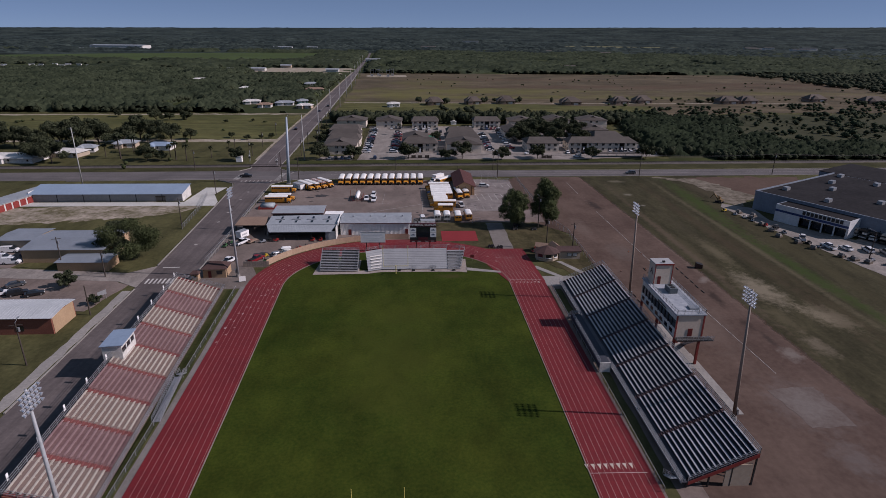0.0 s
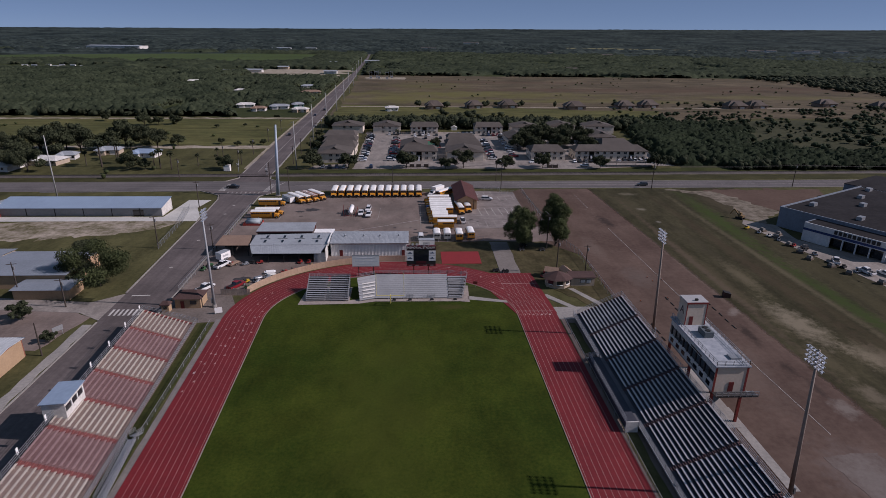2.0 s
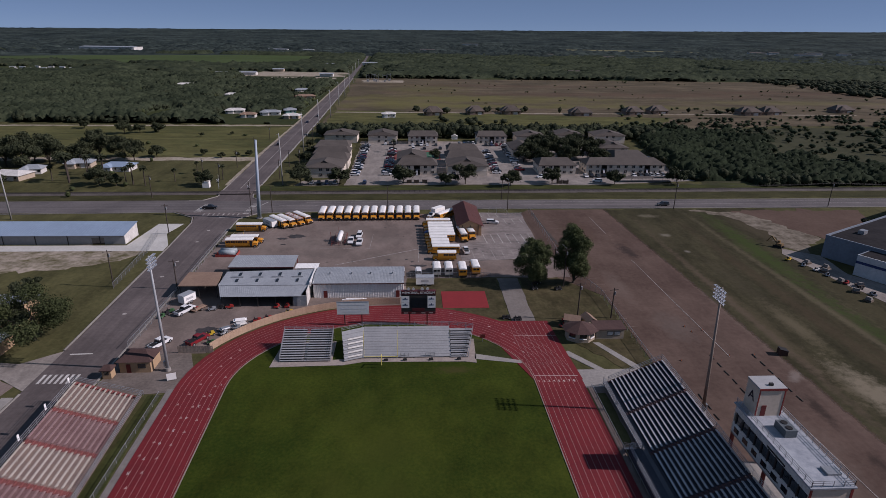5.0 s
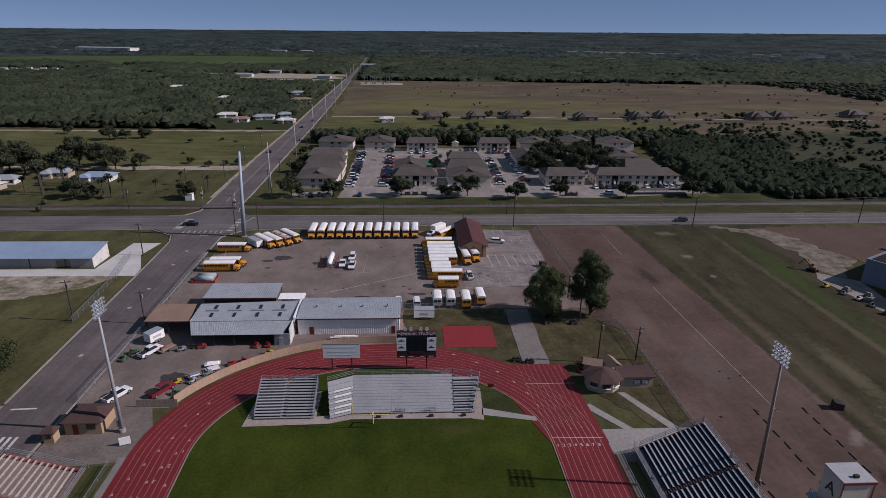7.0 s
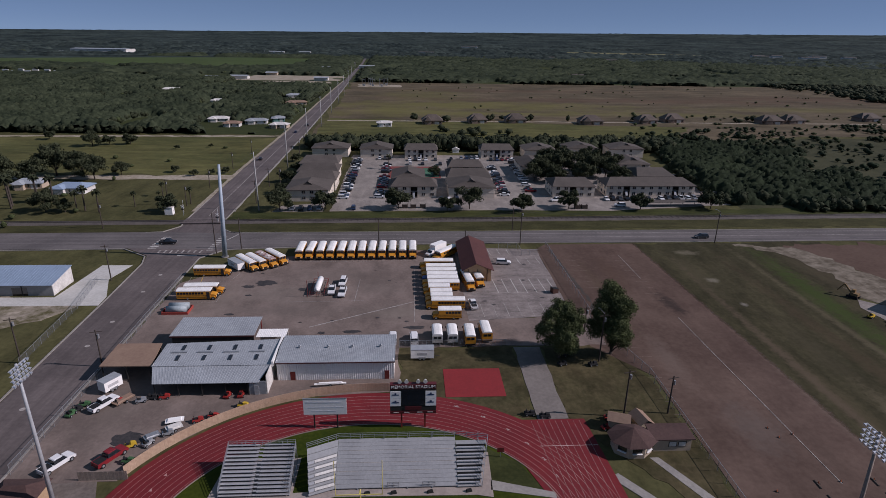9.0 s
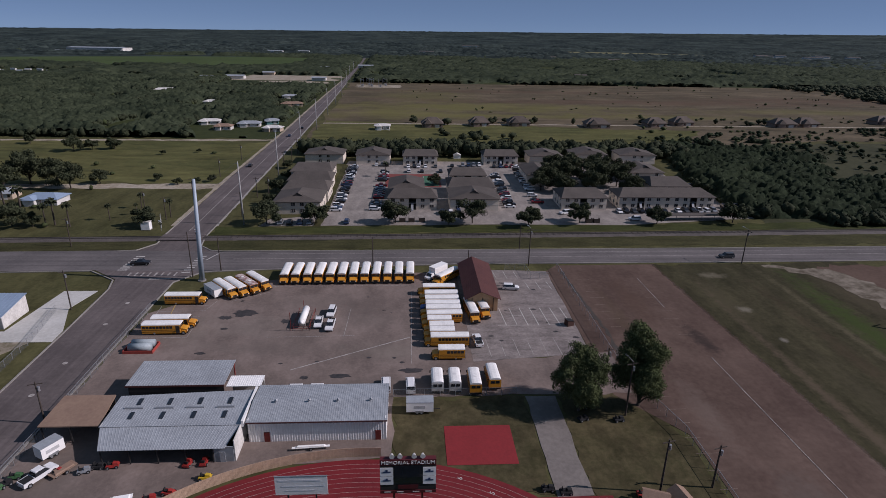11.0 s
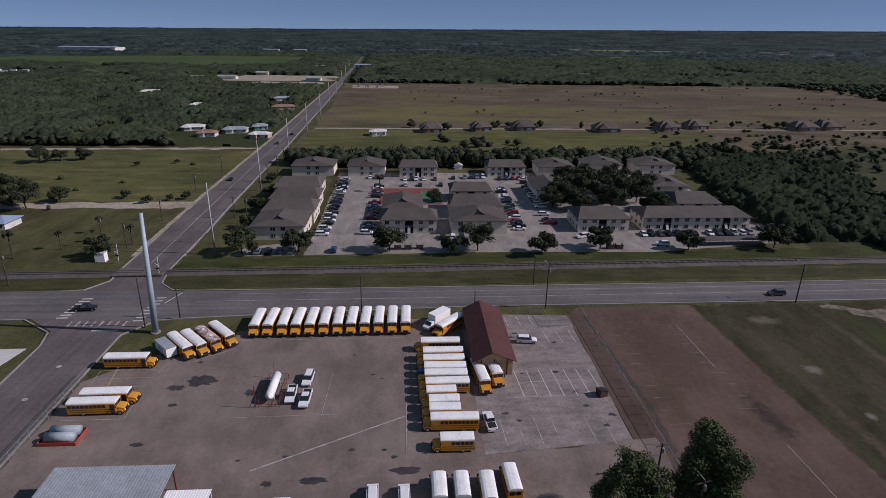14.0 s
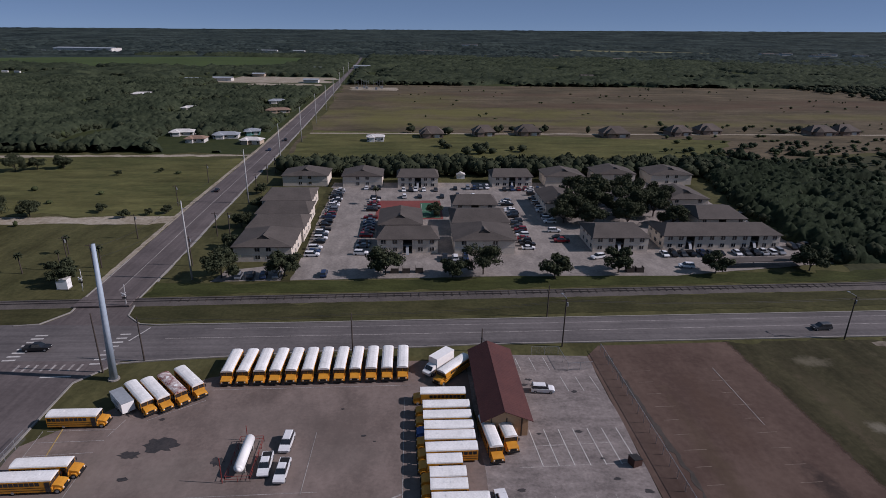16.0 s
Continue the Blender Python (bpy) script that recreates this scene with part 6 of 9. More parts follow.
def apartment(x0, y0, x1, y1, along_x=True, inset=2.2, h=5.3, rise=2.4, bays=(), breeze=(), side_windows=()):
    b = thing("apartment_block", (x0 + x1) / 2, y0, 0.05, 0, "two-storey cream apartment block with a dark shingle roof", "apartment block", "apartment blocks")
    w, d = (x1 - x0) / 2, y1 - y0
    part("wall", Mesh().box(-w, d - 0.2, 0, w, d, h), CREAM, b)
    part("wall", Mesh().box(-w, 0.2, 0, -w + 0.2, d - 0.2, h), CREAM, b)
    part("wall", Mesh().box(w - 0.2, 0.2, 0, w, d - 0.2, h), CREAM, b)
    edges = sorted([-w] + [e for c in breeze for e in (c - 1.5, c + 1.5)] + [w])
    for a, c in zip(edges[::2], edges[1::2]):
        part("front_wall", Mesh().box(a, 0, 0, c, 0.2, h), CREAM, b)
    for c in breeze:
        # The recess lining takes dark bark colour in place of cream, as painted shade.
        part("breezeway", Mesh().box(c - 1.5, 3.0, 0, c + 1.5, 3.1, h).box(c - 1.5, 0.2, 0, c - 1.42, 3.0, h).box(c + 1.42, 0.2, 0, c + 1.5, 3.0, h), BARK, b, "recessed stair entry with its shade painted dark brown")
        part("landing", Mesh().box(c - 1.4, 0.2, 2.6, c + 1.4, 3.0, 2.75), CONCRETE, b)
        part("stair", Mesh().hexa([(c - 0.6, -1.6, 0), (c + 0.4, -1.6, 0), (c + 0.4, 0.2, 2.4), (c - 0.6, 0.2, 2.4), (c - 0.6, -1.6, 0.25), (c + 0.4, -1.6, 0.25), (c + 0.4, 0.2, 2.65), (c - 0.6, 0.2, 2.65)]), GREY_STEEL, b)
    part("roof", hip_roof(w, d, h, rise, along_x, inset), SHINGLE, b)
    if not along_x and inset < 1.5:
        part("gable", Mesh().poly((-w, -0.0, h), (w, -0.0, h), (0, -0.0, h + rise * 0.9)), CREAM, b)
    if not along_x and inset >= 1.5:
        part("dormer_gable", Mesh().poly((-2.2, 0.3 + inset * 0.45, h + rise * 0.55), (2.2, 0.3 + inset * 0.45, h + rise * 0.55), (0, 0.3 + inset * 0.45, h + rise + 0.35)).poly((-2.6, 0.2 + inset * 0.45, h + rise * 0.5), (0, 0.2 + inset * 0.45, h + rise + 0.5), (0, inset + 2.0, h + rise + 0.2), (-2.4, inset + 1.0, h + rise * 0.62)).poly((0, 0.2 + inset * 0.45, h + rise + 0.5), (2.6, 0.2 + inset * 0.45, h + rise * 0.5), (2.4, inset + 1.0, h + rise * 0.62), (0, inset + 2.0, h + rise + 0.2)), SHINGLE, b)
    for x in bays:
        for z in (0.9, 3.5):
            window_at(b, x, 0, z)
    for side in side_windows:
        for k in range(int(d // 4.5)):
            for z in (0.9, 3.5):
                window_at(b, w if side == "right" else -w, 2.4 + 4.4 * k, z, side)
    part("band", Mesh().box(-w + 0.02, -0.05, 2.55, w - 0.02, -0.002, 2.7) if not breeze else Mesh().box(-w + 0.02, -0.05, 2.55, min(breeze) - 1.5, -0.002, 2.7).box(max(breeze) + 1.5, -0.05, 2.55, w - 0.02, -0.002, 2.7), DIRTY_WHITE, b)
    return b


apartment(-51.3, 337, -33.2, 354.5, False, 5.0, bays=(-1.6, 1.9), side_windows=("right",))
apartment(-51.6, 355.6, -32.6, 371, True, 2.6, side_windows=("right",))
apartment(-52.6, 372.4, -33.6, 389, True, 2.6, side_windows=("right",))
apartment(-54.6, 390.5, -35.4, 410.5, True, 2.6, side_windows=("right",))
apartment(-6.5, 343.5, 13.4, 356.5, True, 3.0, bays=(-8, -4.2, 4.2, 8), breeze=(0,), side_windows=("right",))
apartment(-6.6, 359, 8.4, 378, False, 4.0)
apartment(19.0, 342, 39.0, 359, False, 5.0, bays=(-7, 3.4), side_windows=("right",))
apartment(19.6, 361, 39.8, 379, True, 2.6, side_windows=("right",))
apartment(21.5, 384, 38.8, 397, True, 2.4, bays=(-6, 6), breeze=(0,))
apartment(66.0, 344, 85.0, 360, True, 3.2, bays=(-7.2, -3.6, 3.6, 7.2), breeze=(-0.4,), side_windows=("left",))
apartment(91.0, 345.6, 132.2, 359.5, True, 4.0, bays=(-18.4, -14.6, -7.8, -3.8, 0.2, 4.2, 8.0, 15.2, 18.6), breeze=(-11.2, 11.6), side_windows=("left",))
apartment(112.4, 364.5, 130.4, 383, True, 3.0, bays=(-7, 7), breeze=(0,))
apartment(112.4, 392, 129.5, 412, False, 4.0, bays=(-5, 5))
apartment(59.2, 386, 72.2, 408, False, 4.0, side_windows=("left",))
apartment(-55.0, 433, -34.2, 448, False, 4.0, bays=(-2.2, 2.2))
apartment(-27.0, 432, -8.6, 447, False, 2.0, bays=(-2.2, 2.2))
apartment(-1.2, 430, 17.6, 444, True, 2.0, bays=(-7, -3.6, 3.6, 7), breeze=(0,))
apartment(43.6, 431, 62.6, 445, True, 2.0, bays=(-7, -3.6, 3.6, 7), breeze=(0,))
apartment(69.4, 432, 88.0, 447, False, 3.0, bays=(0, 4))
apartment(95.5, 437, 115.0, 452, False, 2.0, bays=(0, 4))
apartment(122.5, 436, 143.0, 451, False, 3.0, bays=(-2, 2.4))
court = setting("sports_court", Mesh().prism([(-9.5, 381), (17.5, 381), (17.5, 408), (-9.5, 408)], 0, 0.10), mat("court_red", (0.20, 0.055, 0.045), (0.15, 0.042, 0.036), size=0.6, big=6), "red and green sports court among the blocks", "sports court")
part("court_green", Mesh().prism([(8.8, 383), (16.5, 383), (16.5, 404), (8.8, 404)], 0.05, 0.11), mat("court_green", (0.045, 0.130, 0.075), (0.035, 0.10, 0.06), size=0.6, big=6), court, "green playing surface")
part("court_line", Mesh().strip([(9.3, 384), (9.3, 403)], 0.12, 0.116).strip([(16, 384), (16, 403)], 0.12, 0.116).strip([(9.3, 393), (16, 393)], 0.12, 0.116), WHITE_LINE, court)
tsh = thing("small_white_shed", 30.0, 448.0, 0.05, 0, "small white shed between apartment blocks", "shed")
part("wall", Mesh().box(-2, 0, 0, 2, 3, 2.2), WHITE, tsh)
part("roof", hip_roof(2, 3, 2.3, 0.9, False, 0.0, 0.3), DIRTY_WHITE, tsh)
gw = thing("carport", 118.0, 330.5, 0.05, 2, "long low carport with a dark flat roof", "carport")
part("roof", Mesh().box(-14, -2.0, 2.1, 15, 2.0, 2.3), SHINGLE, gw)
for k in range(6):
    part("column", Mesh().beam((-13 + 5.4 * k, 2.0, 0), (-13 + 5.4 * k, 2.0, 2.3), 0.14), STEEL, gw)
for x, y in ((-0.5, 326.5), (3.0, 326.5), (7.0, 326.8), (72.5, 325.6), (75.5, 325.6)):
    dm = thing("dumpster_pen", x, y, 0.05, 0, "brown timber bin enclosure", "bin enclosure", "bin enclosures")
    part("panel", Mesh().box(-1.2, 0, 0, 1.2, 0.1, 1.7), WOOD_POLE, dm)
    part("panel", Mesh().box(-1.2, 0.1, 0, -1.1, 2.0, 1.7), WOOD_POLE, dm)
    part("panel", Mesh().box(1.1, 0.1, 0, 1.2, 2.0, 1.7), WOOD_POLE, dm)


def house(x, y, w, d, rz, wall_mat, roof_mat, label, h=3.0, rise=2.4):
    b = thing("house", x, y, 0.05, rz, label, "house", "far houses")
    part("wall", Mesh().box(-w / 2, 0, 0, w / 2, d, h), wall_mat, b)
    part("roof", hip_roof(w / 2, d, h, rise, True, d * 0.45, 0.7), roof_mat, b)
    part("wing_wall", Mesh().box(-w * 0.36, -2.2, 0, -w * 0.06, 0.2, h), wall_mat, b)
    wing = part("wing_roof", hip_roof(w * 0.15, 5.0, h, rise * 0.8, False, 1.6, 0.5), roof_mat, b)
    wing.location = (-w * 0.21, -2.2, 0)
    part("garage_door", Mesh().box(w * 0.12, -0.06, 0, w * 0.34, -0.01, 2.2), DIRTY_WHITE, b)
    for k in (-0.44, 0.02, 0.4):
        part("window", Mesh().box(w * k - 0.5, -0.06, 1.0, w * k + 0.5, -0.01, 2.1), GLASS, b)
    return b


HOUSE_ROOF = mat("brown_shingle", (0.115, 0.092, 0.075), (0.080, 0.064, 0.054), size=0.6, big=6, rand=0.15)
BRICK_HOUSE = mat("house_brick", (0.27, 0.20, 0.155), (0.21, 0.15, 0.12), size=0.4, big=5, rand=0.1)
for x, y, w, d, a in ((20, 567, 16, 12, 0), (58, 575, 15, 11, 4), (90, 578, 17, 13, 0), (152, 572, 19, 14, -4), (203, 580, 16, 12, 3), (229, 588, 17, 12, 0), (314, 584, 19, 13, -3), (337, 588, 18, 13, 2), (420, 606, 19, 13, 0), (470, 590, 22, 12, 0)):
    house(x, y, w, d, a, BRICK_HOUSE, HOUSE_ROOF, "brick house with a brown hip roof in dry grass", 3.2, 4.2)
house(-18, 552, 11, 8, 0, WHITE, DIRTY_WHITE, "small white house with a pale roof", 3.2, 1.2)
for x, y, w, d, m1, m2 in ((-118, 560, 16, 9, DIRTY_WHITE, ROOF_STEEL), (-133, 545, 12, 8, DIRTY_WHITE, BROWN_ROOF), (-97, 540, 13, 8, TAN_WALL, DIRTY_WHITE), (-150, 570, 15, 9, DIRTY_WHITE, DIRTY_WHITE), (-104, 575, 10, 9, mat("teal_wall", (0.16, 0.34, 0.31), size=0.5, big=4), ROOF_STEEL),
                           (-148, 349, 14, 9, DIRTY_WHITE, BLUE_ROOF), (-170, 357, 12, 8, TAN_WALL, ROOF_STEEL), (-185, 343, 9, 7, DIRTY_WHITE, ROOF_STEEL), (-277, 815, 24, 12, TAN_WALL, DIRTY_WHITE), (-190, 700, 14, 9, DIRTY_WHITE, DIRTY_WHITE), (-110, 690, 20, 11, TAN_WALL, BROWN_ROOF), (-125, 760, 16, 10, DIRTY_WHITE, ROOF_STEEL),
                           (-210, 315, 26, 14, DIRTY_WHITE, DIRTY_WHITE), (-190, 330, 16, 10, TAN_WALL, DIRTY_WHITE)):
    house(x, y, w, d, random.Random(int(x)).uniform(-12, 12), m1, m2, "modest single-storey house among trees", 2.8, 1.5)
for x, y, w, d, h in ((-288, 1000, 22, 16, 4), (-255, 1020, 26, 14, 4), (-225, 1106, 18, 12, 4), (-150, 1255, 34, 18, 5), (-860, 1850, 150, 60, 14), (-965, 1842, 55, 20, 6), (-790, 1842, 40, 22, 5), (-738, 1836, 34, 15, 4), (-905, 1822, 40, 14, 4), (-130, 1004, 20, 14, 4),
                      (-84, 1330, 30, 16, 5), (1330, 2330, 60, 20, 9), (1420, 2380, 40, 24, 10), (1500, 2300, 70, 24, 8), (1600, 2400, 60, 24, 10), (1690, 2350, 50, 20, 9), (1380, 2440, 50, 20, 8), (560, 1750, 30, 16, 8), (420, 1900, 30, 16, 8), (-420, 2040, 60, 18, 8), (-330, 2050, 40, 18, 8), (60, 2190, 50, 18, 9), (300, 3120, 80, 20, 12), (300, 1150, 20, 12, 4), (240, 1130, 18, 12, 4), (140, 1120, 20, 12, 4), (380, 1180, 22, 12, 4)):
    b = thing("far_building", x, y, 0.0, 0, "distant pale low building among trees", "building", "distant buildings")
    part("wall", Mesh().box(-w / 2, 0, 0, w / 2, d, h), DIRTY_WHITE if w > 19 and (x < 0 or y > 1700) else TAN_WALL, b)
    part("roof", Mesh().poly((-w / 2 - 1, -1, h), (w / 2 + 1, -1, h), (w / 2 + 1, d / 2, h + 1.6), (-w / 2 - 1, d / 2, h + 1.6)).poly((w / 2 + 1, d + 1, h), (-w / 2 - 1, d + 1, h), (-w / 2 - 1, d / 2, h + 1.6), (w / 2 + 1, d / 2, h + 1.6)), ROOF_STEEL if x < 0 else SHINGLE, b)
flat("gravel_yard", [(-300, 1000), (-104, 1002), (-108, 1100), (-250, 1108)], CALICHE, "pale gravel yards beside the road", 0.09, 6, 15, 51, "yard")
flat("gravel_yard", [(-200, 955), (-108, 960), (-112, 985), (-200, 990)], CALICHE, "pale gravel yard among far sheds", 0.09, 5, 12, 53, "yard")
flat("gravel_yard", [(-66, 905), (-10, 905), (-10, 945), (-70, 945)], CALICHE, "pale gravel yard of an electric substation", 0.09, 1, 6, 52, "yard")
flat("far_field", [(650, 2520), (1240, 2500), (1230, 2760), (690, 2770)], mat("pale_field", (0.17, 0.16, 0.085), (0.12, 0.115, 0.06), spec=0.06, size=8, big=80), "pale dry field among the woods", 1.6, 5, 30, 53)
for x, y, w in ((-60, 915, 4), (-48, 918, 6), (-36, 912, 5), (-52, 932, 6), (-30, 930, 4)):
    s2 = thing("substation_frame", x, y, 0.1, 0, "grey steel frame of an electric substation", "substation", "substation frames")
    for k in (-w / 2, w / 2):
        part("mast", Mesh().beam((k, 0, 0), (k, 0, 11), 0.35), STEEL, s2)
    part("beam", Mesh().beam((-w / 2, 0, 9), (w / 2, 0, 9), 0.4), STEEL, s2)
    part("transformer", Mesh().box(-1.4, 1, 0, 1.4, 3.4, 3.0), STEEL, s2)

# ---- vehicles ----
def side_extrude(m, prof, y0, y1):
    """A side profile of (x, z), drawn out across the width."""
    n, k = len(prof), len(m.v)
    m.v += [(x, y0, z) for x, z in prof] + [(x, y1, z) for x, z in prof]
    m.f.append(tuple(range(k, k + n)))
    m.f.append(tuple(range(k + 2 * n - 1, k + n - 1, -1)))
    for i in range(n):
        j = (i + 1) % n
        m.f.append((k + j, k + i, k + n + i, k + n + j))
    return m


def wheels(v, xs, y, r, w=0.26, rims=True):
    tyre = rim = None
    for x in xs:
        for s in (-1, 1):
            if tyre is None:
                tyre = part("wheel", Mesh().tube((0, -w / 2, 0), (0, w / 2, 0), r, n=14), BLACK, v)
                rim = not rims or part("rim", Mesh().tube((0, -w / 2 - 0.02, 0), (0, w / 2 + 0.02, 0), r * 0.55, n=10), STEEL, tyre)
                tyre.location = (x, s * y, r)
            else:
                t = same_mesh("wheel", tyre.data, v, pose(x, s * y, r))
                if rims:
                    same_mesh("rim", rim.data, t, Matrix())


def bus(length, body_mat, roof_mat, label, hood_mat=None):
    v = thing("school_bus", 0, 0, 0, 0, label, "bus", "parked buses")
    r, f = -length / 2, length / 2
    cowl = f - 1.55
    hw = 1.22
    m = Mesh()
    cs = [(-hw, 0.5), (hw, 0.5), (hw, 2.45), (hw * 0.97, 2.62), (-hw * 0.97, 2.62), (-hw, 2.45)]
    m.v += [(r, y, z) for y, z in cs] + [(cowl, y, z) for y, z in cs]
    m.f += [(5, 4, 3, 2, 1, 0), (6, 7, 8, 9, 10, 11)] + [(i, (i + 1) % 6, 6 + (i + 1) % 6, 6 + i) for i in range(6)]
    part("body", m, body_mat, v)
    m = Mesh()
    rs_ = [(-hw * 0.99, 2.60), (-hw * 0.93, 2.80), (-hw * 0.7, 2.97), (-hw * 0.35, 3.06), (hw * 0.35, 3.06), (hw * 0.7, 2.97), (hw * 0.93, 2.80), (hw * 0.99, 2.60)]
    xs_ = ((r, 0.9), (r + 0.35, 1.0), (cowl - 0.3, 1.0), (cowl + 0.12, 0.92))
    for x, sc_ in xs_:
        m.v += [(x, y, 2.6 + (z - 2.6) * sc_) for y, z in rs_]
    for i in range(3):
        for k in range(7):
            m.f.append((i * 8 + k, i * 8 + k + 1, i * 8 + k + 9, i * 8 + k + 8))
    m.f += [tuple(range(7, -1, -1)), tuple(range(24, 32))]
    part("roof", m, roof_mat, v, "white painted roof")
    hm = side_extrude(Mesh(), [(cowl, 0.55), (f - 0.1, 0.55), (f, 0.8), (f - 0.1, 1.35), (f - 0.5, 1.52), (cowl, 1.68)], -0.98, 0.98)
    part("hood", hm, hood_mat or body_mat, v)
    part("bumper", Mesh().box(f - 0.05, -1.15, 0.45, f + 0.12, 1.15, 0.75), BLACK, v)
    part("bumper", Mesh().box(r - 0.12, -1.15, 0.45, r - 0.005, 1.15, 0.75), BLACK, v)
    part("grille", Mesh().box(f - 0.02, -0.55, 0.8, f + 0.02, 0.55, 1.25), BLACK, v)
    for s in (-1, 1):
        part("headlight", Mesh().tube((f - 0.06, s * 0.75, 1.0), (f + 0.03, s * 0.75, 1.0), 0.12, n=8), WHITE, v)
        part("fender", side_extrude(Mesh(), [(f - 1.45, 0.5), (f - 0.3, 0.5), (f - 0.3, 0.9), (f - 0.6, 1.1), (f - 1.2, 1.1), (f - 1.45, 0.9)], min(s * 0.97, s * 1.2), max(s * 0.97, s * 1.2)), hood_mat or body_mat, v)
        part("stripe", Mesh().box(r + 0.1, min(s * 1.215, s * 1.235), 1.32, cowl - 0.2, max(s * 1.215, s * 1.235), 1.40), BLACK, v)
        part("stripe", Mesh().box(r + 0.1, min(s * 1.215, s * 1.235), 0.86, cowl - 0.2, max(s * 1.215, s * 1.235), 0.94), BLACK, v)
        n = int((cowl - r - 1.2) / 0.78)
        for k in range(n):
            x = r + 0.25 + 0.78 * k
            part("window", Mesh().box(x, min(s * 1.19, s * 1.232), 1.72, x + 0.64, max(s * 1.19, s * 1.232), 2.36), GLASS, v)
        part("mirror", Mesh().box(cowl + 0.1, min(s * 1.3, s * 1.5), 1.7, cowl + 0.18, max(s * 1.3, s * 1.5), 2.2).beam((cowl, s * 1.1, 2.2), (cowl + 0.14, s * 1.4, 2.2), 0.05), BLACK, v)
    part("door", Mesh().box(cowl - 0.95, -1.24, 0.55, cowl - 0.15, -1.218, 2.4), GLASS, v, "glazed folding door")
    part("windshield", Mesh().box(cowl - 0.02, -1.1, 1.72, cowl + 0.03, -0.04, 2.45).box(cowl - 0.02, 0.04, 1.72, cowl + 0.03, 1.1, 2.45), GLASS, v)
    part("rear_window", Mesh().box(r - 0.03, -0.9, 1.75, r + 0.01, -0.1, 2.35).box(r - 0.03, 0.1, 1.75, r + 0.01, 0.9, 2.35), GLASS, v)
    part("roof_hatch", Mesh().box(r + 2.2, -0.3, 3.03, r + 2.8, 0.3, 3.085), BUS_ROOF, v)
    part("roof_hatch", Mesh().box(cowl - 2.6, -0.3, 3.03, cowl - 2.0, 0.3, 3.085), BUS_ROOF, v)
    wheels(v, (f - 0.9, r + length * 0.27), 1.03, 0.48, 0.34)
    return v


BUS_ROOF = mat("bus_roof_white", (0.82, 0.81, 0.78), (0.66, 0.65, 0.62), rough=0.5, size=0.35, big=2.5)
PEEL_ROOF = mat("bus_roof_peeling", (0.66, 0.62, 0.58), (0.18, 0.05, 0.045), rough=0.7, size=0.7, big=2.0, mix=0.3)
HB = 10.4
spots = []
for k in range(12):
    spots.append((-34.0 + 3.31 * k, 267.2 + HB / 2 + 0.05 * k, -90 + random.Random(k).uniform(-1.6, 0.8), "long"))
LB = "yellow school bus with a white roof, parked in the yard"
long_bus = bus(HB, BUS_YELLOW, BUS_ROOF, LB)
short_bus = bus(7.4, BUS_YELLOW, BUS_ROOF, "short yellow school bus with a white roof")
white_bus = bus(6.8, DIRTY_WHITE, BUS_ROOF, "short white shuttle bus with dark windows")
peel_bus = bus(HB, BUS_YELLOW, PEEL_ROOF, "yellow school bus with red peeling roof paint")
blue_bus = bus(HB, BUS_YELLOW, BUS_ROOF, "yellow school bus with a blue hood", mat("blue_hood", (0.05, 0.10, 0.26), rough=0.4, size=0.4, big=3))
first = {"long": long_bus, "short": short_bus, "white": white_bus, "peel": peel_bus, "blue": blue_bus}
spots += [(-57.0, 255.8, 0, "long"), (-56.0, 239.4, 1, "long"), (-55.2, 242.6, 1, "long")]
for (fx, fy), kind in (((-45.4, 258.4), "long"), ((-42.7, 259.5), "long"), ((-40.1, 261.2), "peel"), ((-37.6, 263.5), "long")):
    spots.append((fx - 0.67 * 4.6, fy + 0.74 * 4.6, -48, kind))
for y, xl, kind in ((260.6, 4.5, "long"), (256.2, 4.9, "long"), (253.0, 4.9, "long"), (249.9, 5.0, "blue"), (247.1, 5.0, "long"), (244.0, 5.1, "long"), (241.0, 5.2, "short"), (237.9, 5.6, "short"), (235.2, 5.6, "short"), (232.2, 5.7, "long"), (226.4, 7.2, "short")):
    spots.append((xl + (HB if kind in ("long", "blue") else 7.4) / 2, y, 180 + random.Random(int(y)).uniform(-1, 1), kind))
spots += [(18.3, 247.2, -83, "long"), (21.4, 248.2, -82, "short"), (12.9, 270.0, 228, "long"), (7.9, 215.6, 90, "white"), (11.5, 215.6, 90, "white"), (15.6, 215.2, 90, "short"), (19.6, 216.8, 92, "short")]
used = set()
for x, y, a, kind in spots:
    m = pose(x, y, 0.07, 0, 0, a)
    if kind in used:
        copy_thing(first[kind], m)
    else:
        used.add(kind)
        first[kind].matrix_basis = m


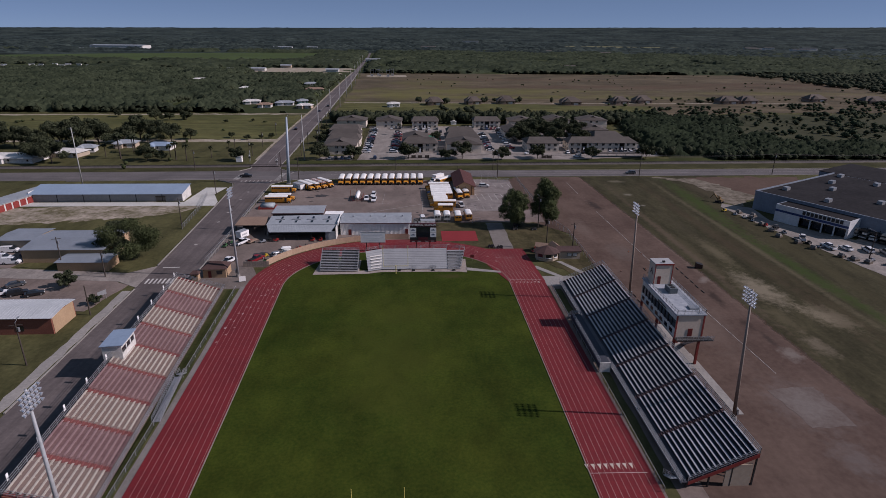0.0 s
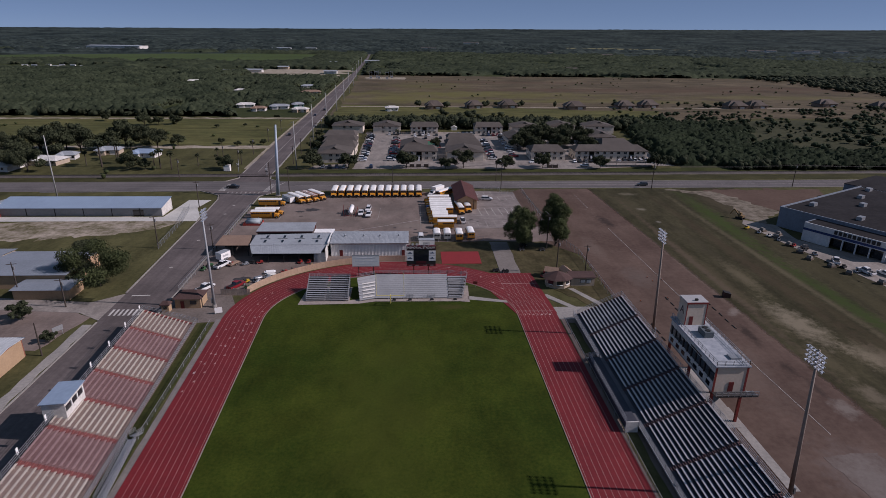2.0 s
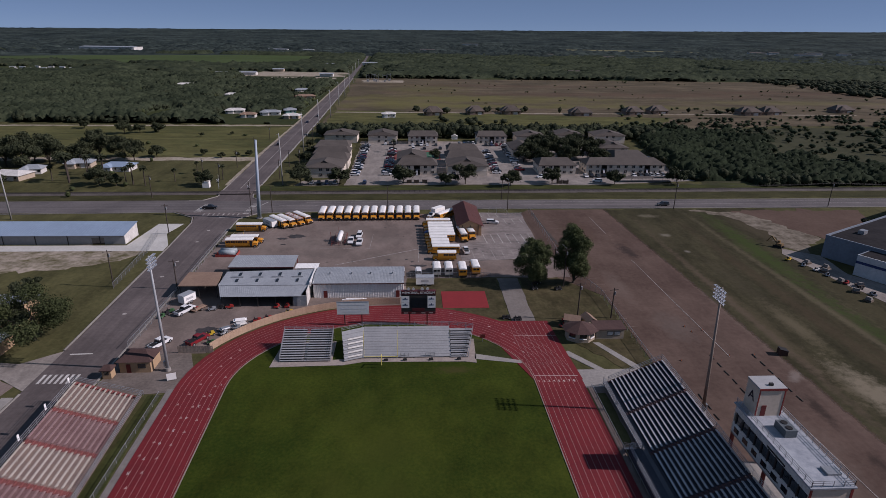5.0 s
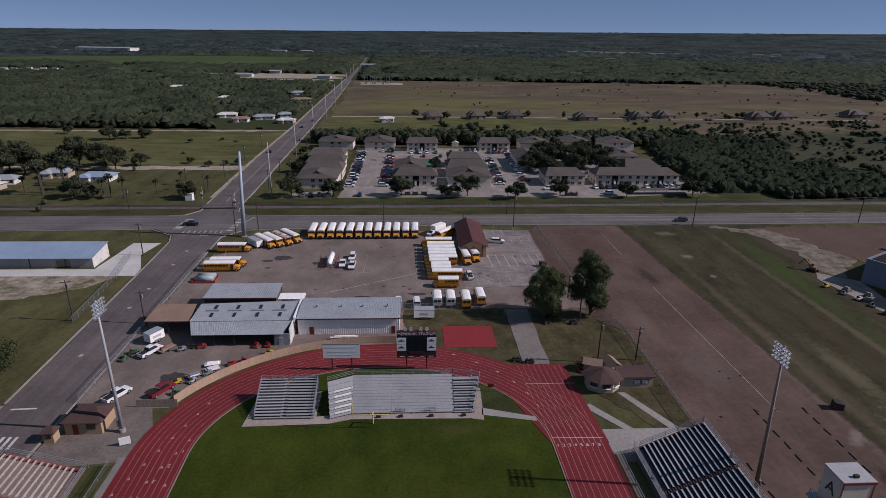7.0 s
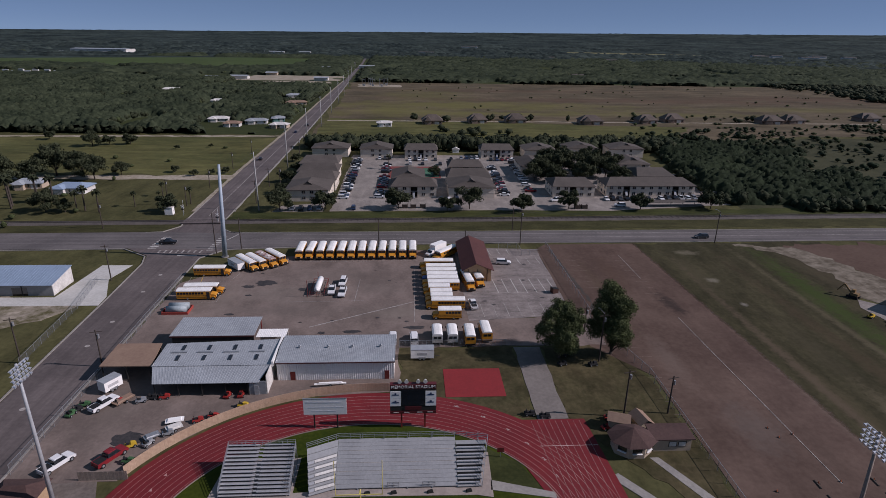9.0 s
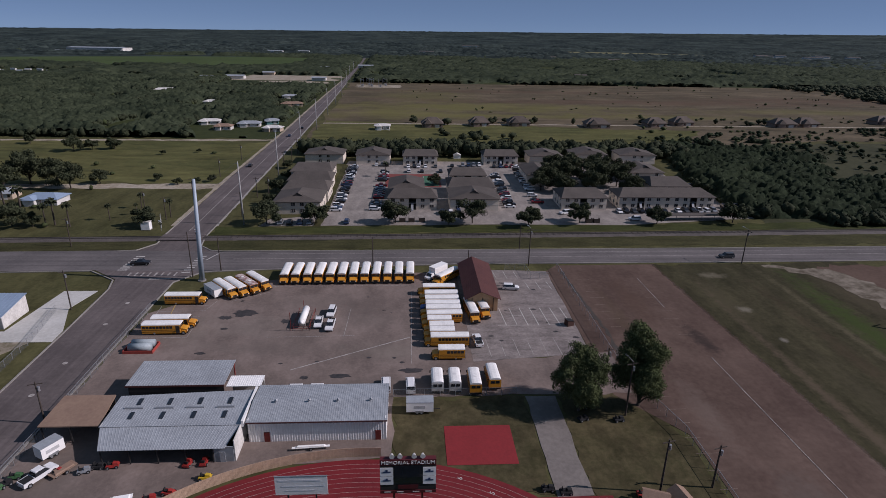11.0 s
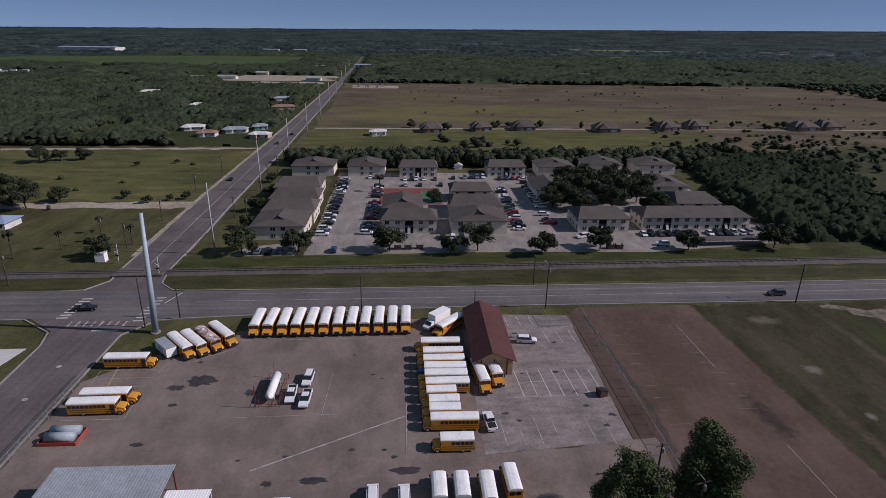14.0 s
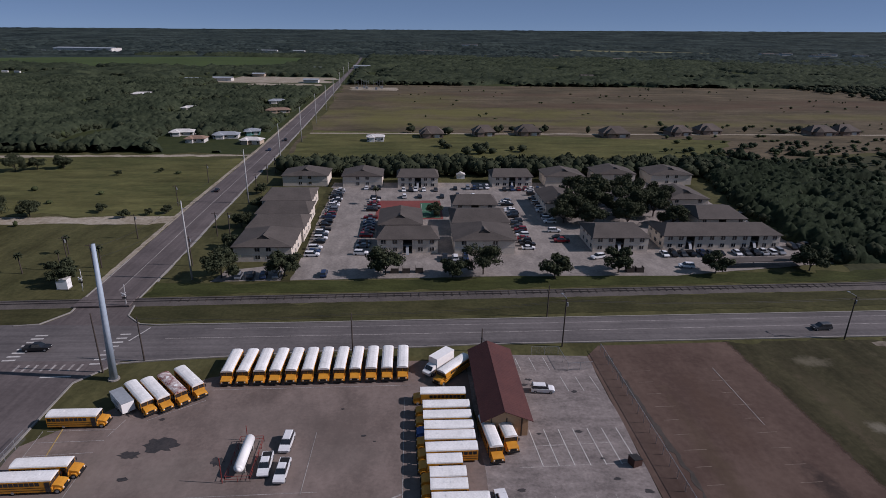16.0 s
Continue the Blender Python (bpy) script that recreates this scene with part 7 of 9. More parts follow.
def car(kind, paint, label, near=True):
    v = thing({"sedan": "car", "suv": "sport_utility", "pickup": "pickup_truck", "van": "van"}[kind], 0, 0, 0, 0, label, {"sedan": "car", "suv": "car", "pickup": "pickup", "van": "van"}[kind], "parked vehicles")
    prof = {"sedan": [(-2.3, 0.3), (2.3, 0.3), (2.35, 0.62), (1.9, 0.82), (1.0, 0.93), (-1.5, 0.97), (-2.25, 0.9), (-2.35, 0.6)],
            "suv": [(-2.4, 0.35), (2.4, 0.35), (2.45, 0.75), (2.0, 1.0), (1.1, 1.08), (-2.35, 1.08), (-2.45, 0.7)],
            "pickup": [(-2.8, 0.42), (2.7, 0.42), (2.8, 0.8), (2.5, 1.05), (1.4, 1.14), (-2.75, 1.14), (-2.82, 0.75)],
            "van": [(-2.6, 0.35), (2.6, 0.35), (2.65, 0.8), (2.3, 1.1), (1.6, 1.22), (-2.6, 1.22)]}[kind]
    part("body", side_extrude(Mesh(), prof, -0.92, 0.92), paint, v)
    a, b, c, d, z0, z1 = {"sedan": (-1.75, -1.15, 0.45, 1.2, 0.95, 1.42), "suv": (-2.3, -2.05, 0.5, 1.2, 1.07, 1.75), "pickup": (-0.9, -0.65, 0.75, 1.45, 1.13, 1.85), "van": (-2.58, -2.45, 0.95, 1.8, 1.21, 2.0)}[kind]
    part("glasshouse", Mesh().hexa([(a, -0.86, z0), (d, -0.86, z0), (d, 0.86, z0), (a, 0.86, z0), (b, -0.7, z1), (c, -0.7, z1), (c, 0.7, z1), (b, 0.7, z1)]), GLASS, v, "dark window glass")
    part("roof", Mesh().hexa([(b - 0.05, -0.73, z1 - 0.04), (c + 0.05, -0.73, z1 - 0.04), (c + 0.05, 0.73, z1 - 0.04), (b - 0.05, 0.73, z1 - 0.04), (b + 0.1, -0.6, z1 + 0.06), (c - 0.1, -0.6, z1 + 0.06), (c - 0.1, 0.6, z1 + 0.06), (b + 0.1, 0.6, z1 + 0.06)]), paint, v)
    if kind == "pickup":
        part("cargo_bed", Mesh().box(-2.65, -0.78, 1.145, -1.0, 0.78, 1.16), BLACK, v, "dark open cargo bed")
    if kind == "van":
        part("side_panel", Mesh().box(-2.45, -0.9, 1.23, 0.4, -0.8, 1.9), paint, v)
        part("side_panel", Mesh().box(-2.45, 0.8, 1.23, 0.4, 0.9, 1.9), paint, v)
    f, r = prof[2][0], prof[-1][0]
    for s in (-0.68, 0.68) if near else ():
        part("headlight", Mesh().box(f - 0.12, s - 0.16, 0.66, f - 0.01, s + 0.16, 0.8), WHITE, v)
        part("tail_light", Mesh().box(r - 0.02, s - 0.14, 0.7, r + 0.06, s + 0.14, 0.85), DOOR_RED, v)
    wheels(v, (f - 0.85, r + 0.9), 0.82, 0.34 if kind in ("sedan", "suv") else 0.4, rims=near)
    return v


PAINTS = [("white", mat("car_white", (0.70, 0.70, 0.70), (0.62, 0.62, 0.62), rough=0.25, size=0.5, big=3)), ("black", mat("car_black", (0.02, 0.02, 0.022), rough=0.2, size=0.5, big=3)), ("silver", mat("car_silver", (0.36, 0.37, 0.39), rough=0.3, metal=0.5, size=0.5, big=3)),
          ("dark blue", mat("car_blue", (0.03, 0.05, 0.11), rough=0.25, size=0.5, big=3)), ("red", mat("car_red", (0.22, 0.02, 0.025), rough=0.25, size=0.5, big=3)), ("grey", mat("car_grey", (0.09, 0.095, 0.10), rough=0.3, metal=0.3, size=0.5, big=3))]
KINDS = {"sedan": "saloon car", "suv": "sport utility car", "pickup": "pickup truck", "van": "van"}
GARAGE = {}


def park(x, y, a, kind="sedan", colour=0, z=0.075, near=True):
    key = (kind, colour, near)
    m = pose(x, y, z, 0, 0, a)
    if key not in GARAGE:
        GARAGE[key] = car(kind, PAINTS[colour][1], f"{PAINTS[colour][0]} {KINDS[kind]} parked on pavement", near)
        GARAGE[key].matrix_basis = m
        return GARAGE[key]
    return copy_thing(GARAGE[key], m)


rnd = random.Random(7)


def car_row(x0, y0, x1, y1, n, a, fill=0.8):
    for i in range(n):
        t = (i + 0.5) / n
        if rnd.random() < fill:
            park(x0 + (x1 - x0) * t + rnd.uniform(-0.4, 0.4), y0 + (y1 - y0) * t, a + rnd.uniform(-3, 3) + 180 * rnd.randint(0, 1), rnd.choice(("sedan", "sedan", "suv", "pickup", "suv")), rnd.choice((0, 0, 0, 1, 1, 2, 3, 5, 5, 1, 2, 4)), near=False)


car_row(-27.4, 340, -27.4, 426, 27, 0, 0.85)
car_row(-11.6, 341, -10.6, 412, 20, 0, 0.85)
car_row(44.6, 342, 46, 408, 20, 0, 0.85)
car_row(57.5, 352, 60, 426, 20, 0, 0.75)
car_row(0, 424.5, 18, 424.5, 6, 90, 0.9)
car_row(24, 427, 42, 429, 6, 90, 0.8)
car_row(-30, 428, -8, 428, 7, 90, 0.5)
car_row(0, 413, 34, 413, 10, 90, 0.5)
car_row(44, 425, 66, 427, 7, 90, 0.6)
car_row(-48, 324.5, -34, 325, 4, 90, 1.0)
car_row(-26, 325.4, -8, 326, 6, 90, 0.6)
car_row(10, 338, 24, 338, 4, 90, 0.8)
car_row(88, 340.2, 132, 341.6, 14, 90, 0.8)
car_row(136, 346, 150, 349, 5, 90, 0.8)
car_row(130, 362, 140, 386, 6, 20, 0.5)
for x, y, a, k, c in ((92, 329.5, 170, "suv", 0), (66, 338, 200, "suv", 0), (31.2, 263.4, -6, "suv", 0), (18.3, 233, 96, "pickup", 0), (-20.4, 243, -88, "pickup", 0), (-17.3, 241.4, -92, "pickup", 0), (-17.9, 248.6, -93, "suv", 0), (-2.6, 214.8, 92, "van", 0), (2.4, 214.6, 92, "van", 0),
                      (-21.4, 213.4, 180, "suv", 0), (-17.2, 213.4, 180, "suv", 0), (-80.5, 283.4, 4, "pickup", 1), (-82.6, 424, 94, "sedan", 1), (-77.4, 555, 94, "sedan", 1), (-80.2, 520, 94, "sedan", 3), (-57.6, 190.6, 62, "pickup", 0), (-57.2, 173.8, 62, "pickup", 0), (-49.2, 175.2, 60, "pickup", 4),
                      (-111, 152, 25, "pickup", 0), (-101.5, 152.0, 28, "sedan", 1), (-115.6, 151.4, 28, "suv", 1), (-122, 150.5, 28, "sedan", 5), (-128, 184.5, 8, "van", 0), (-124.4, 188.4, 12, "pickup", 0), (-121.5, 174.8, 5, "van", 0), (-106, 152.4, 30, "suv", 1), (-117.5, 194, 10, "van", 0), (-121, 192, 12, "pickup", 0), (-126, 178, 8, "van", 0), (-120, 181, 5, "sedan", 3), (-110, 158, 40, "sedan", 5), (137, 181.5, 100, "pickup", 0), (142, 180, 100, "sedan", 0), (148, 178, 80, "suv", 0), (152, 175, 80, "pickup", 2),
                      (133.5, 190, 60, "pickup", 0), (108, 288, 181, "suv", 5), (176, 168, 10, "van", 0), (20, 588.6, 2, "sedan", 0), (-46, 409, 0, "sedan", 0)):
    park(x, y, a, k, c, 0.09)

# box truck
bt = thing("box_truck", 10.2, 272.6, 0.07, 226, "white box truck parked beside a school bus", "truck")
part("cargo_box", Mesh().box(-3.8, -1.2, 1.0, 1.9, 1.2, 3.7), WHITE, bt)
part("cab", side_extrude(Mesh(), [(2.0, 0.5), (4.1, 0.5), (4.2, 1.1), (3.5, 1.4), (2.9, 2.2), (2.0, 2.3)], -1.0, 1.0), WHITE, bt)
part("windshield", Mesh().hexa([(3.42, -0.9, 1.45), (3.5, -0.9, 1.45), (3.5, 0.9, 1.45), (3.42, 0.9, 1.45), (2.86, -0.85, 2.15), (2.96, -0.85, 2.15), (2.96, 0.85, 2.15), (2.86, 0.85, 2.15)]), GLASS, bt)
part("chassis", Mesh().box(-3.8, -0.5, 0.6, 3.6, 0.5, 0.98), BLACK, bt)
part("side_bar", Mesh().box(-2.6, -1.23, 2.2, 0.8, -1.205, 2.6), DARK_STEEL, bt, "dark lettering as a plain bar")
wheels(bt, (3.2, -2.4), 0.95, 0.45, 0.3)


def box_trailer(x, y, z, a, ln, label):
    t = thing("box_trailer", x, y, z, a, label, "trailer", "box trailers")
    part("box", Mesh().box(-ln / 2, -1.15, 0.55, ln / 2, 1.15, 2.6), WHITE, t)
    part("roof", Mesh().box(-ln / 2 - 0.03, -1.18, 2.6, ln / 2 + 0.03, 1.18, 2.68), ROOF_STEEL, t)
    part("tongue", Mesh().beam((ln / 2, 0, 0.5), (ln / 2 + 1.3, 0, 0.45), 0.12), DARK_STEEL, t)
    part("fender", Mesh().box(-0.9, -1.3, 0.5, 0.7, -1.16, 0.85).box(-0.9, 1.16, 0.5, 0.7, 1.3, 0.85), STEEL, t)
    part("logo_bar", Mesh().box(-1.2, -1.175, 1.3, 1.0, -1.155, 1.9), mat("faint_grey", (0.5, 0.5, 0.5), size=0.3, big=2), t, "faint grey print as a bar")
    wheels(t, (-0.5, 0.3), 1.16, 0.34, 0.2)


box_trailer(4.2, 206.8, 0.07, 0, 5.2, "white enclosed trailer on the grass edge")
box_trailer(-51.6, 261.0, 0.07, -47, 6.2, "white enclosed trailer beside school buses")
box_trailer(-59.0, 196.4, 0.07, 60, 3.8, "white box container near the carport")

# propane tank and pallet trailer
pt = thing("propane_tank", -24.2, 244.8, 0.07, 0, "long white propane tank inside a red bar pen", "tank")
tk_m = Mesh()
for z0_, r0_, z1_, r1_ in ((-4.4, 0.1, -4.2, 0.55), (-4.2, 0.55, -3.8, 0.85), (-3.8, 0.85, 3.8, 0.85), (3.8, 0.85, 4.2, 0.55), (4.2, 0.55, 4.4, 0.1)):
    tk_m.tube((0, z0_, 1.7), (0, z1_, 1.7), r0_, r1_, 16)
smooth_shade(part("shell", tk_m, WHITE, pt))
for y in (-2.8, 2.8):
    part("saddle", Mesh().box(-0.7, y - 0.25, 0, 0.7, y + 0.25, 1.0), CONCRETE, pt)
railing(pt, [(-2.0, -5.0, 0), (2.0, -5.0, 0), (2.0, 5.0, 0), (-2.0, 5.0, 0), (-2.0, -5.0, 0)], 1.2, 2.0, RED_STEEL, 2, "pen_rail")
part("standpipe", Mesh().beam((-2.4, -5.2, 0), (-2.4, -5.2, 5.0), 0.12).beam((-1.0, 5.4, 0), (-1.0, 5.4, 3.2), 0.1), RED_STEEL, pt)
rt = thing("tank_skid", -58.6, 231.8, 0.07, 0, "red steel skid carrying two grey fuel tanks", "fuel tanks")
part("tray", Mesh().box(-3.4, -2.2, 0.0, 3.2, -2.05, 0.7).box(-3.4, 2.05, 0.0, 3.2, 2.2, 0.7).box(-3.4, -2.05, 0, -3.25, 2.05, 0.7).box(3.05, -2.05, 0, 3.2, 2.05, 0.7).box(-3.25, -2.05, 0, 3.05, 2.05, 0.12), mat("skid_red", (0.36, 0.06, 0.045), (0.26, 0.045, 0.035), size=0.4, big=3), rt)
for y in (-0.95, 0.95):
    smooth_shade(part("tank", Mesh().tube((-2.4, y, 1.05), (2.6, y, 1.05), 0.85, n=16), mat("tank_grey", (0.33, 0.38, 0.40), rough=0.5, size=0.4, big=3), rt))
dmp = thing("dumpster", 42.5, 241.4, 0.09, 20, "brown steel dumpster with a sloped lid", "dumpster")
part("bin", side_extrude(Mesh(), [(-0.9, 0), (0.9, 0), (0.9, 1.2), (-0.9, 1.6)], -0.8, 0.8), mat("rust_brown", (0.08, 0.04, 0.03), size=0.3, big=2), dmp)
part("lid", Mesh().hexa([(-0.95, -0.85, 1.6), (0.95, -0.85, 1.2), (0.95, 0.85, 1.2), (-0.95, 0.85, 1.6), (-0.95, -0.85, 1.68), (0.95, -0.85, 1.28), (0.95, 0.85, 1.28), (-0.95, 0.85, 1.68)]), BLACK, dmp)
dm2 = copy_thing(dmp, pose(85.3, 165.8, 0.06, 0, 0, -10))

# yard equipment behind the timber fence
EQ = [("red", mat("machine_red", (0.30, 0.03, 0.025), rough=0.5, size=0.3, big=2)), ("yellow", mat("machine_yellow", (0.55, 0.36, 0.03), rough=0.5, size=0.3, big=2)), ("grey", STEEL), ("green", mat("machine_green", (0.05, 0.12, 0.05), rough=0.5, size=0.3, big=2)), ("white", DIRTY_WHITE), ("black", BLACK)]
for i, (x, y, a, c) in enumerate([(-38.1, 185.2, 20, 0), (-35.6, 186.4, -10, 0), (-34.9, 193.0, 80, 0), (-32.3, 193.2, 90, 0), (-47.1, 192.9, 10, 0), (-47.4, 178.4, 30, 1), (-44.6, 178.8, 60, 2), (-42.2, 181.6, 20, 2), (-46.0, 174.4, 0, 3), (-55.2, 191.4, 70, 0), (-51.2, 191.8, 20, 2),
                                   (-49.4, 192.8, 0, 5), (-61.4, 190.8, 10, 3), (-62.4, 187.8, 80, 3), (-62.0, 189.2, 40, 5), (-31.0, 189.6, 0, 1), (39.4, 183.4, 0, 0), (38.0, 180.6, 20, 0), (123.4, 224, 20, 1), (125.2, 219, 50, 2), (126.8, 215, 10, 4), (127.6, 211, 60, 2), (129.2, 205, 30, 0), (130.2, 201, 20, 5), (131.4, 197, 70, 2), (133.2, 186, 30, 5), (135.0, 182, 10, 2), (138.4, 172, 40, 5), (143.0, 170, 0, 2), (24.4, 185.2, 0, 5), (27.2, 184.4, 0, 5), (35.2, 203, 20, 5), (42, 202.6, 10, 5), (36.8, 207, 40, 5)]):
    q = thing("yard_machine", x, y, 0.07, a, f"small {EQ[c][0]} yard machine on wheels", "machine", "yard machines")
    part("deck", Mesh().hexa([(-1.0, -0.6, 0.3), (1.0, -0.6, 0.3), (1.0, 0.6, 0.3), (-1.0, 0.6, 0.3), (-0.9, -0.5, 0.62), (1.0, -0.5, 0.55), (1.0, 0.5, 0.55), (-0.9, 0.5, 0.62)]), EQ[c][1], q)
    part("engine_cover", Mesh().hexa([(0.1, -0.36, 0.6), (0.95, -0.36, 0.56), (0.95, 0.36, 0.56), (0.1, 0.36, 0.6), (0.15, -0.3, 1.0), (0.85, -0.26, 0.9), (0.85, 0.26, 0.9), (0.15, 0.3, 1.0)]), EQ[c][1], q)
    part("seat", Mesh().box(-0.55, -0.25, 0.62, -0.15, 0.25, 0.8).box(-0.65, -0.25, 0.62, -0.55, 0.25, 1.2), BLACK, q)
    wheels(q, (0.7, -0.65), 0.58, 0.27, 0.2)
for x, y, a, w, d, mt in ((-42.2, 185.0, 15, 3.2, 1.4, WHITE), (-41.6, 183.0, 35, 2.8, 1.8, DIRTY_WHITE), (-44.6, 180.6, 40, 2.6, 1.6, STEEL), (-15, 196.2, 4, 6.5, 0.5, WHITE), (-54.6, 192.0, 60, 4.0, 1.8, BROWN_ROOF)):
    q = thing("flat_trailer", x, y, 0.07, a, "low flat utility trailer loaded with sheets", "trailer", "flat trailers")
    part("deck", Mesh().box(-w / 2, -d / 2, 0.5, w / 2, d / 2, 0.62), mt, q)
    part("load", Mesh().hexa([(-w * 0.4, -d * 0.4, 0.625), (w * 0.4, -d * 0.4, 0.625), (w * 0.4, d * 0.4, 0.625), (-w * 0.4, d * 0.4, 0.625), (-w * 0.36, -d * 0.3, 0.85), (w * 0.34, -d * 0.34, 0.8), (w * 0.36, d * 0.3, 0.85), (-w * 0.34, d * 0.34, 0.9)]), mt, q)
    wheels(q, (0.0,), d / 2 + 0.1, 0.3, 0.18)
ex = thing("excavator", 127.6, 236.4, 0.06, 120, "small dusty tan backhoe with a folded arm", "excavator")
DUSTY = mat("dusty_tan", (0.24, 0.15, 0.06), (0.13, 0.09, 0.05), rough=0.8, size=0.3, big=2)
ex.scale = (0.8, 0.8, 0.8)
part("tracks", Mesh().box(-1.8, -1.3, 0, 1.8, -0.7, 0.8).box(-1.8, 0.7, 0, 1.8, 1.3, 0.8), BLACK, ex)
part("cab", Mesh().box(-1.6, -1.0, 0.9, 0.8, 1.0, 1.9).box(-0.2, -0.9, 1.9, 0.8, 0.1, 2.9), DUSTY, ex)
part("boom", Mesh().beam((0.6, 0.4, 1.6), (3.4, 0.4, 4.2), 0.4, 0.5).beam((3.4, 0.4, 4.2), (5.2, 0.4, 1.2), 0.35, 0.4), DUSTY, ex)
for i, (x, y) in enumerate(((68.7, 165.3), (72.7, 165.5), (78.6, 165.7), (60.6, 163.7), (69.1, 176.9), (68.5, 179.6), (72.2, 177.7))):
    cn = thing("traffic_cone", x, y, 0.056, 0, "small faded orange traffic cone", "cone", "traffic cones") if i == 0 else copy_thing(cn, pose(x, y, 0.056))
    if i == 0:
        part("cone", Mesh().tube((0, 0, 0.04), (0, 0, 0.45), 0.13, 0.03, 8), mat("cone_orange", (0.5, 0.14, 0.05), size=0.3, big=2), cn)
        part("base", Mesh().box(-0.25, -0.25, 0, 0.25, 0.25, 0.05), BLACK, cn)

stop = None
for x, y0, n in ((68.4, 165.0, 7), (78.4, 165.2, 6), (58.6, 150.0, 3)):
    for k in range(n):
        m = pose(x + 0.1 * (k % 2), y0 - 3.3 * k, 0.062, 0, 0, 88 + 3 * (k % 3))
        if stop:
            copy_thing(stop, m)
            continue
        stop = thing("wheel_stop", 0, 0, 0, 0, "dark weathered timber wheel stop on dirt", "wheel stop", "wheel stops")
        stop.matrix_basis = m
        part("beam", Mesh().hexa([(-0.95, -0.13, 0), (0.95, -0.13, 0), (0.95, 0.13, 0), (-0.95, 0.13, 0), (-0.95, -0.09, 0.17), (0.95, -0.09, 0.17), (0.95, 0.09, 0.17), (-0.95, 0.09, 0.17)]), BARK, stop)

# shop yard goods
pallets = None
for i, (x, y, a) in enumerate(((127.7, 221, 20), (128.6, 214, 60), (128.4, 206, 15), (127.6, 199, 70), (127.0, 193, 30), (129.8, 186.5, 10), (131.4, 181, 50), (136.0, 173.6, 20), (138.0, 170.4, 10), (140.6, 168, 25), (146, 166, 60), (150, 164, 15), (131.2, 217, 35), (131.8, 203, 80))):
    if pallets:
        copy_thing(pallets, pose(x, y, 0.09, 0, 0, a))
        continue
    pallets = thing("pallet_stack", x, y, 0.09, a, "stack of grey timber pallets and boxed goods", "pallets", "pallet stacks")
    for k in range(4):
        part("pallet", Mesh().box(-1.0, -0.9, 0.16 * k, 1.0, 0.9, 0.16 * k + 0.12), mat("pallet_wood", (0.17, 0.13, 0.10), (0.10, 0.08, 0.06), size=0.4, big=3), pallets)
    part("crate", Mesh().hexa([(-0.8, -0.7, 0.6), (0.5, -0.7, 0.6), (0.5, 0.7, 0.6), (-0.8, 0.7, 0.6), (-0.75, -0.65, 1.4), (0.4, -0.6, 1.2), (0.45, 0.6, 1.25), (-0.7, 0.65, 1.45)]), mat("tarp_grey", (0.22, 0.21, 0.20), (0.14, 0.13, 0.12), size=0.4, big=2), pallets)
rack = thing("lumber_rack", 158.0, 186.5, 0.09, 29, "long steel rack stacked with lumber and bundles", "rack")
for k in range(7):
    part("upright", Mesh().beam((0, -12 + 4 * k, 0), (0, -12 + 4 * k, 4.2), 0.18), DARK_STEEL, rack)
for z in (0.5, 1.7, 2.9):
    part("shelf", Mesh().box(-1.6, -12.2, z, 1.6, 12.2, z + 0.14), DARK_STEEL, rack)
    for k in range(8):
        rr0 = random.Random(k * 7 + int(z * 10))
        part("lumber", Mesh().box(-1.4, -11.8 + 3 * k, z + 0.15, rr0.uniform(0.4, 1.4), -11.8 + 3 * k + rr0.uniform(1.4, 2.6), z + 0.15 + rr0.uniform(0.3, 0.8)), (BENCH_CREAM, DIRTY_WHITE, BARK)[rr0.randrange(3)], rack)
box_trailer(160.0, 172.0, 0.09, 20, 8.5, "long white camper trailer on the shop forecourt")
booth2 = thing("ticket_booth", -62.6, 161.0, 0.05, 0, "tiny tan ticket booth with a brown roof", "booth")
part("wall", Mesh().box(-0.9, -0.9, 0, 0.9, 0.9, 2.2), BRICK_TAN, booth2)
part("roof", hip_roof(0.9, 1.8, 2.3, 0.6, True, 0.7, 0.35), KIOSK_ROOF, booth2).location = (0, -0.9, 0)
part("window", Mesh().box(-0.5, -0.94, 1.0, 0.5, -0.905, 1.7), GLASS, booth2)
gs = thing("gate_sign", -49.2, 159.2, 0.05, 20, "white notice boards leaning at the light pole", "sign")
part("board", Mesh().box(-0.9, -0.05, 0.2, 0.9, 0.05, 1.7), WHITE, gs)
part("leg", Mesh().beam((-0.7, 0.05, 0), (-0.7, 0.05, 1.2), 0.08), STEEL, gs)
part("leg", Mesh().beam((0.7, 0.05, 0), (0.7, 0.05, 1.2), 0.08), STEEL, gs)

# ---- poles ----
bp_ = thing("steel_monopole", -58.0, 271.0, 0.0, 0, "tall tapered grey steel transmission pole", "power pole")
bp_.matrix_basis = pose(-58.0, 271.0, 0.0, 0, 2.6, 0)
smooth_shade(part("shaft", Mesh().tube((0, 0, 0), (0, 0, 30.2), 0.78, 0.38, 16), mat("pale_blue_steel", (0.36, 0.42, 0.48), (0.30, 0.36, 0.42), rough=0.45, size=0.8, big=5), bp_))
part("flange", Mesh().tube((0, 0, 0), (0, 0, 0.3), 1.15, n=16), CONCRETE, bp_)


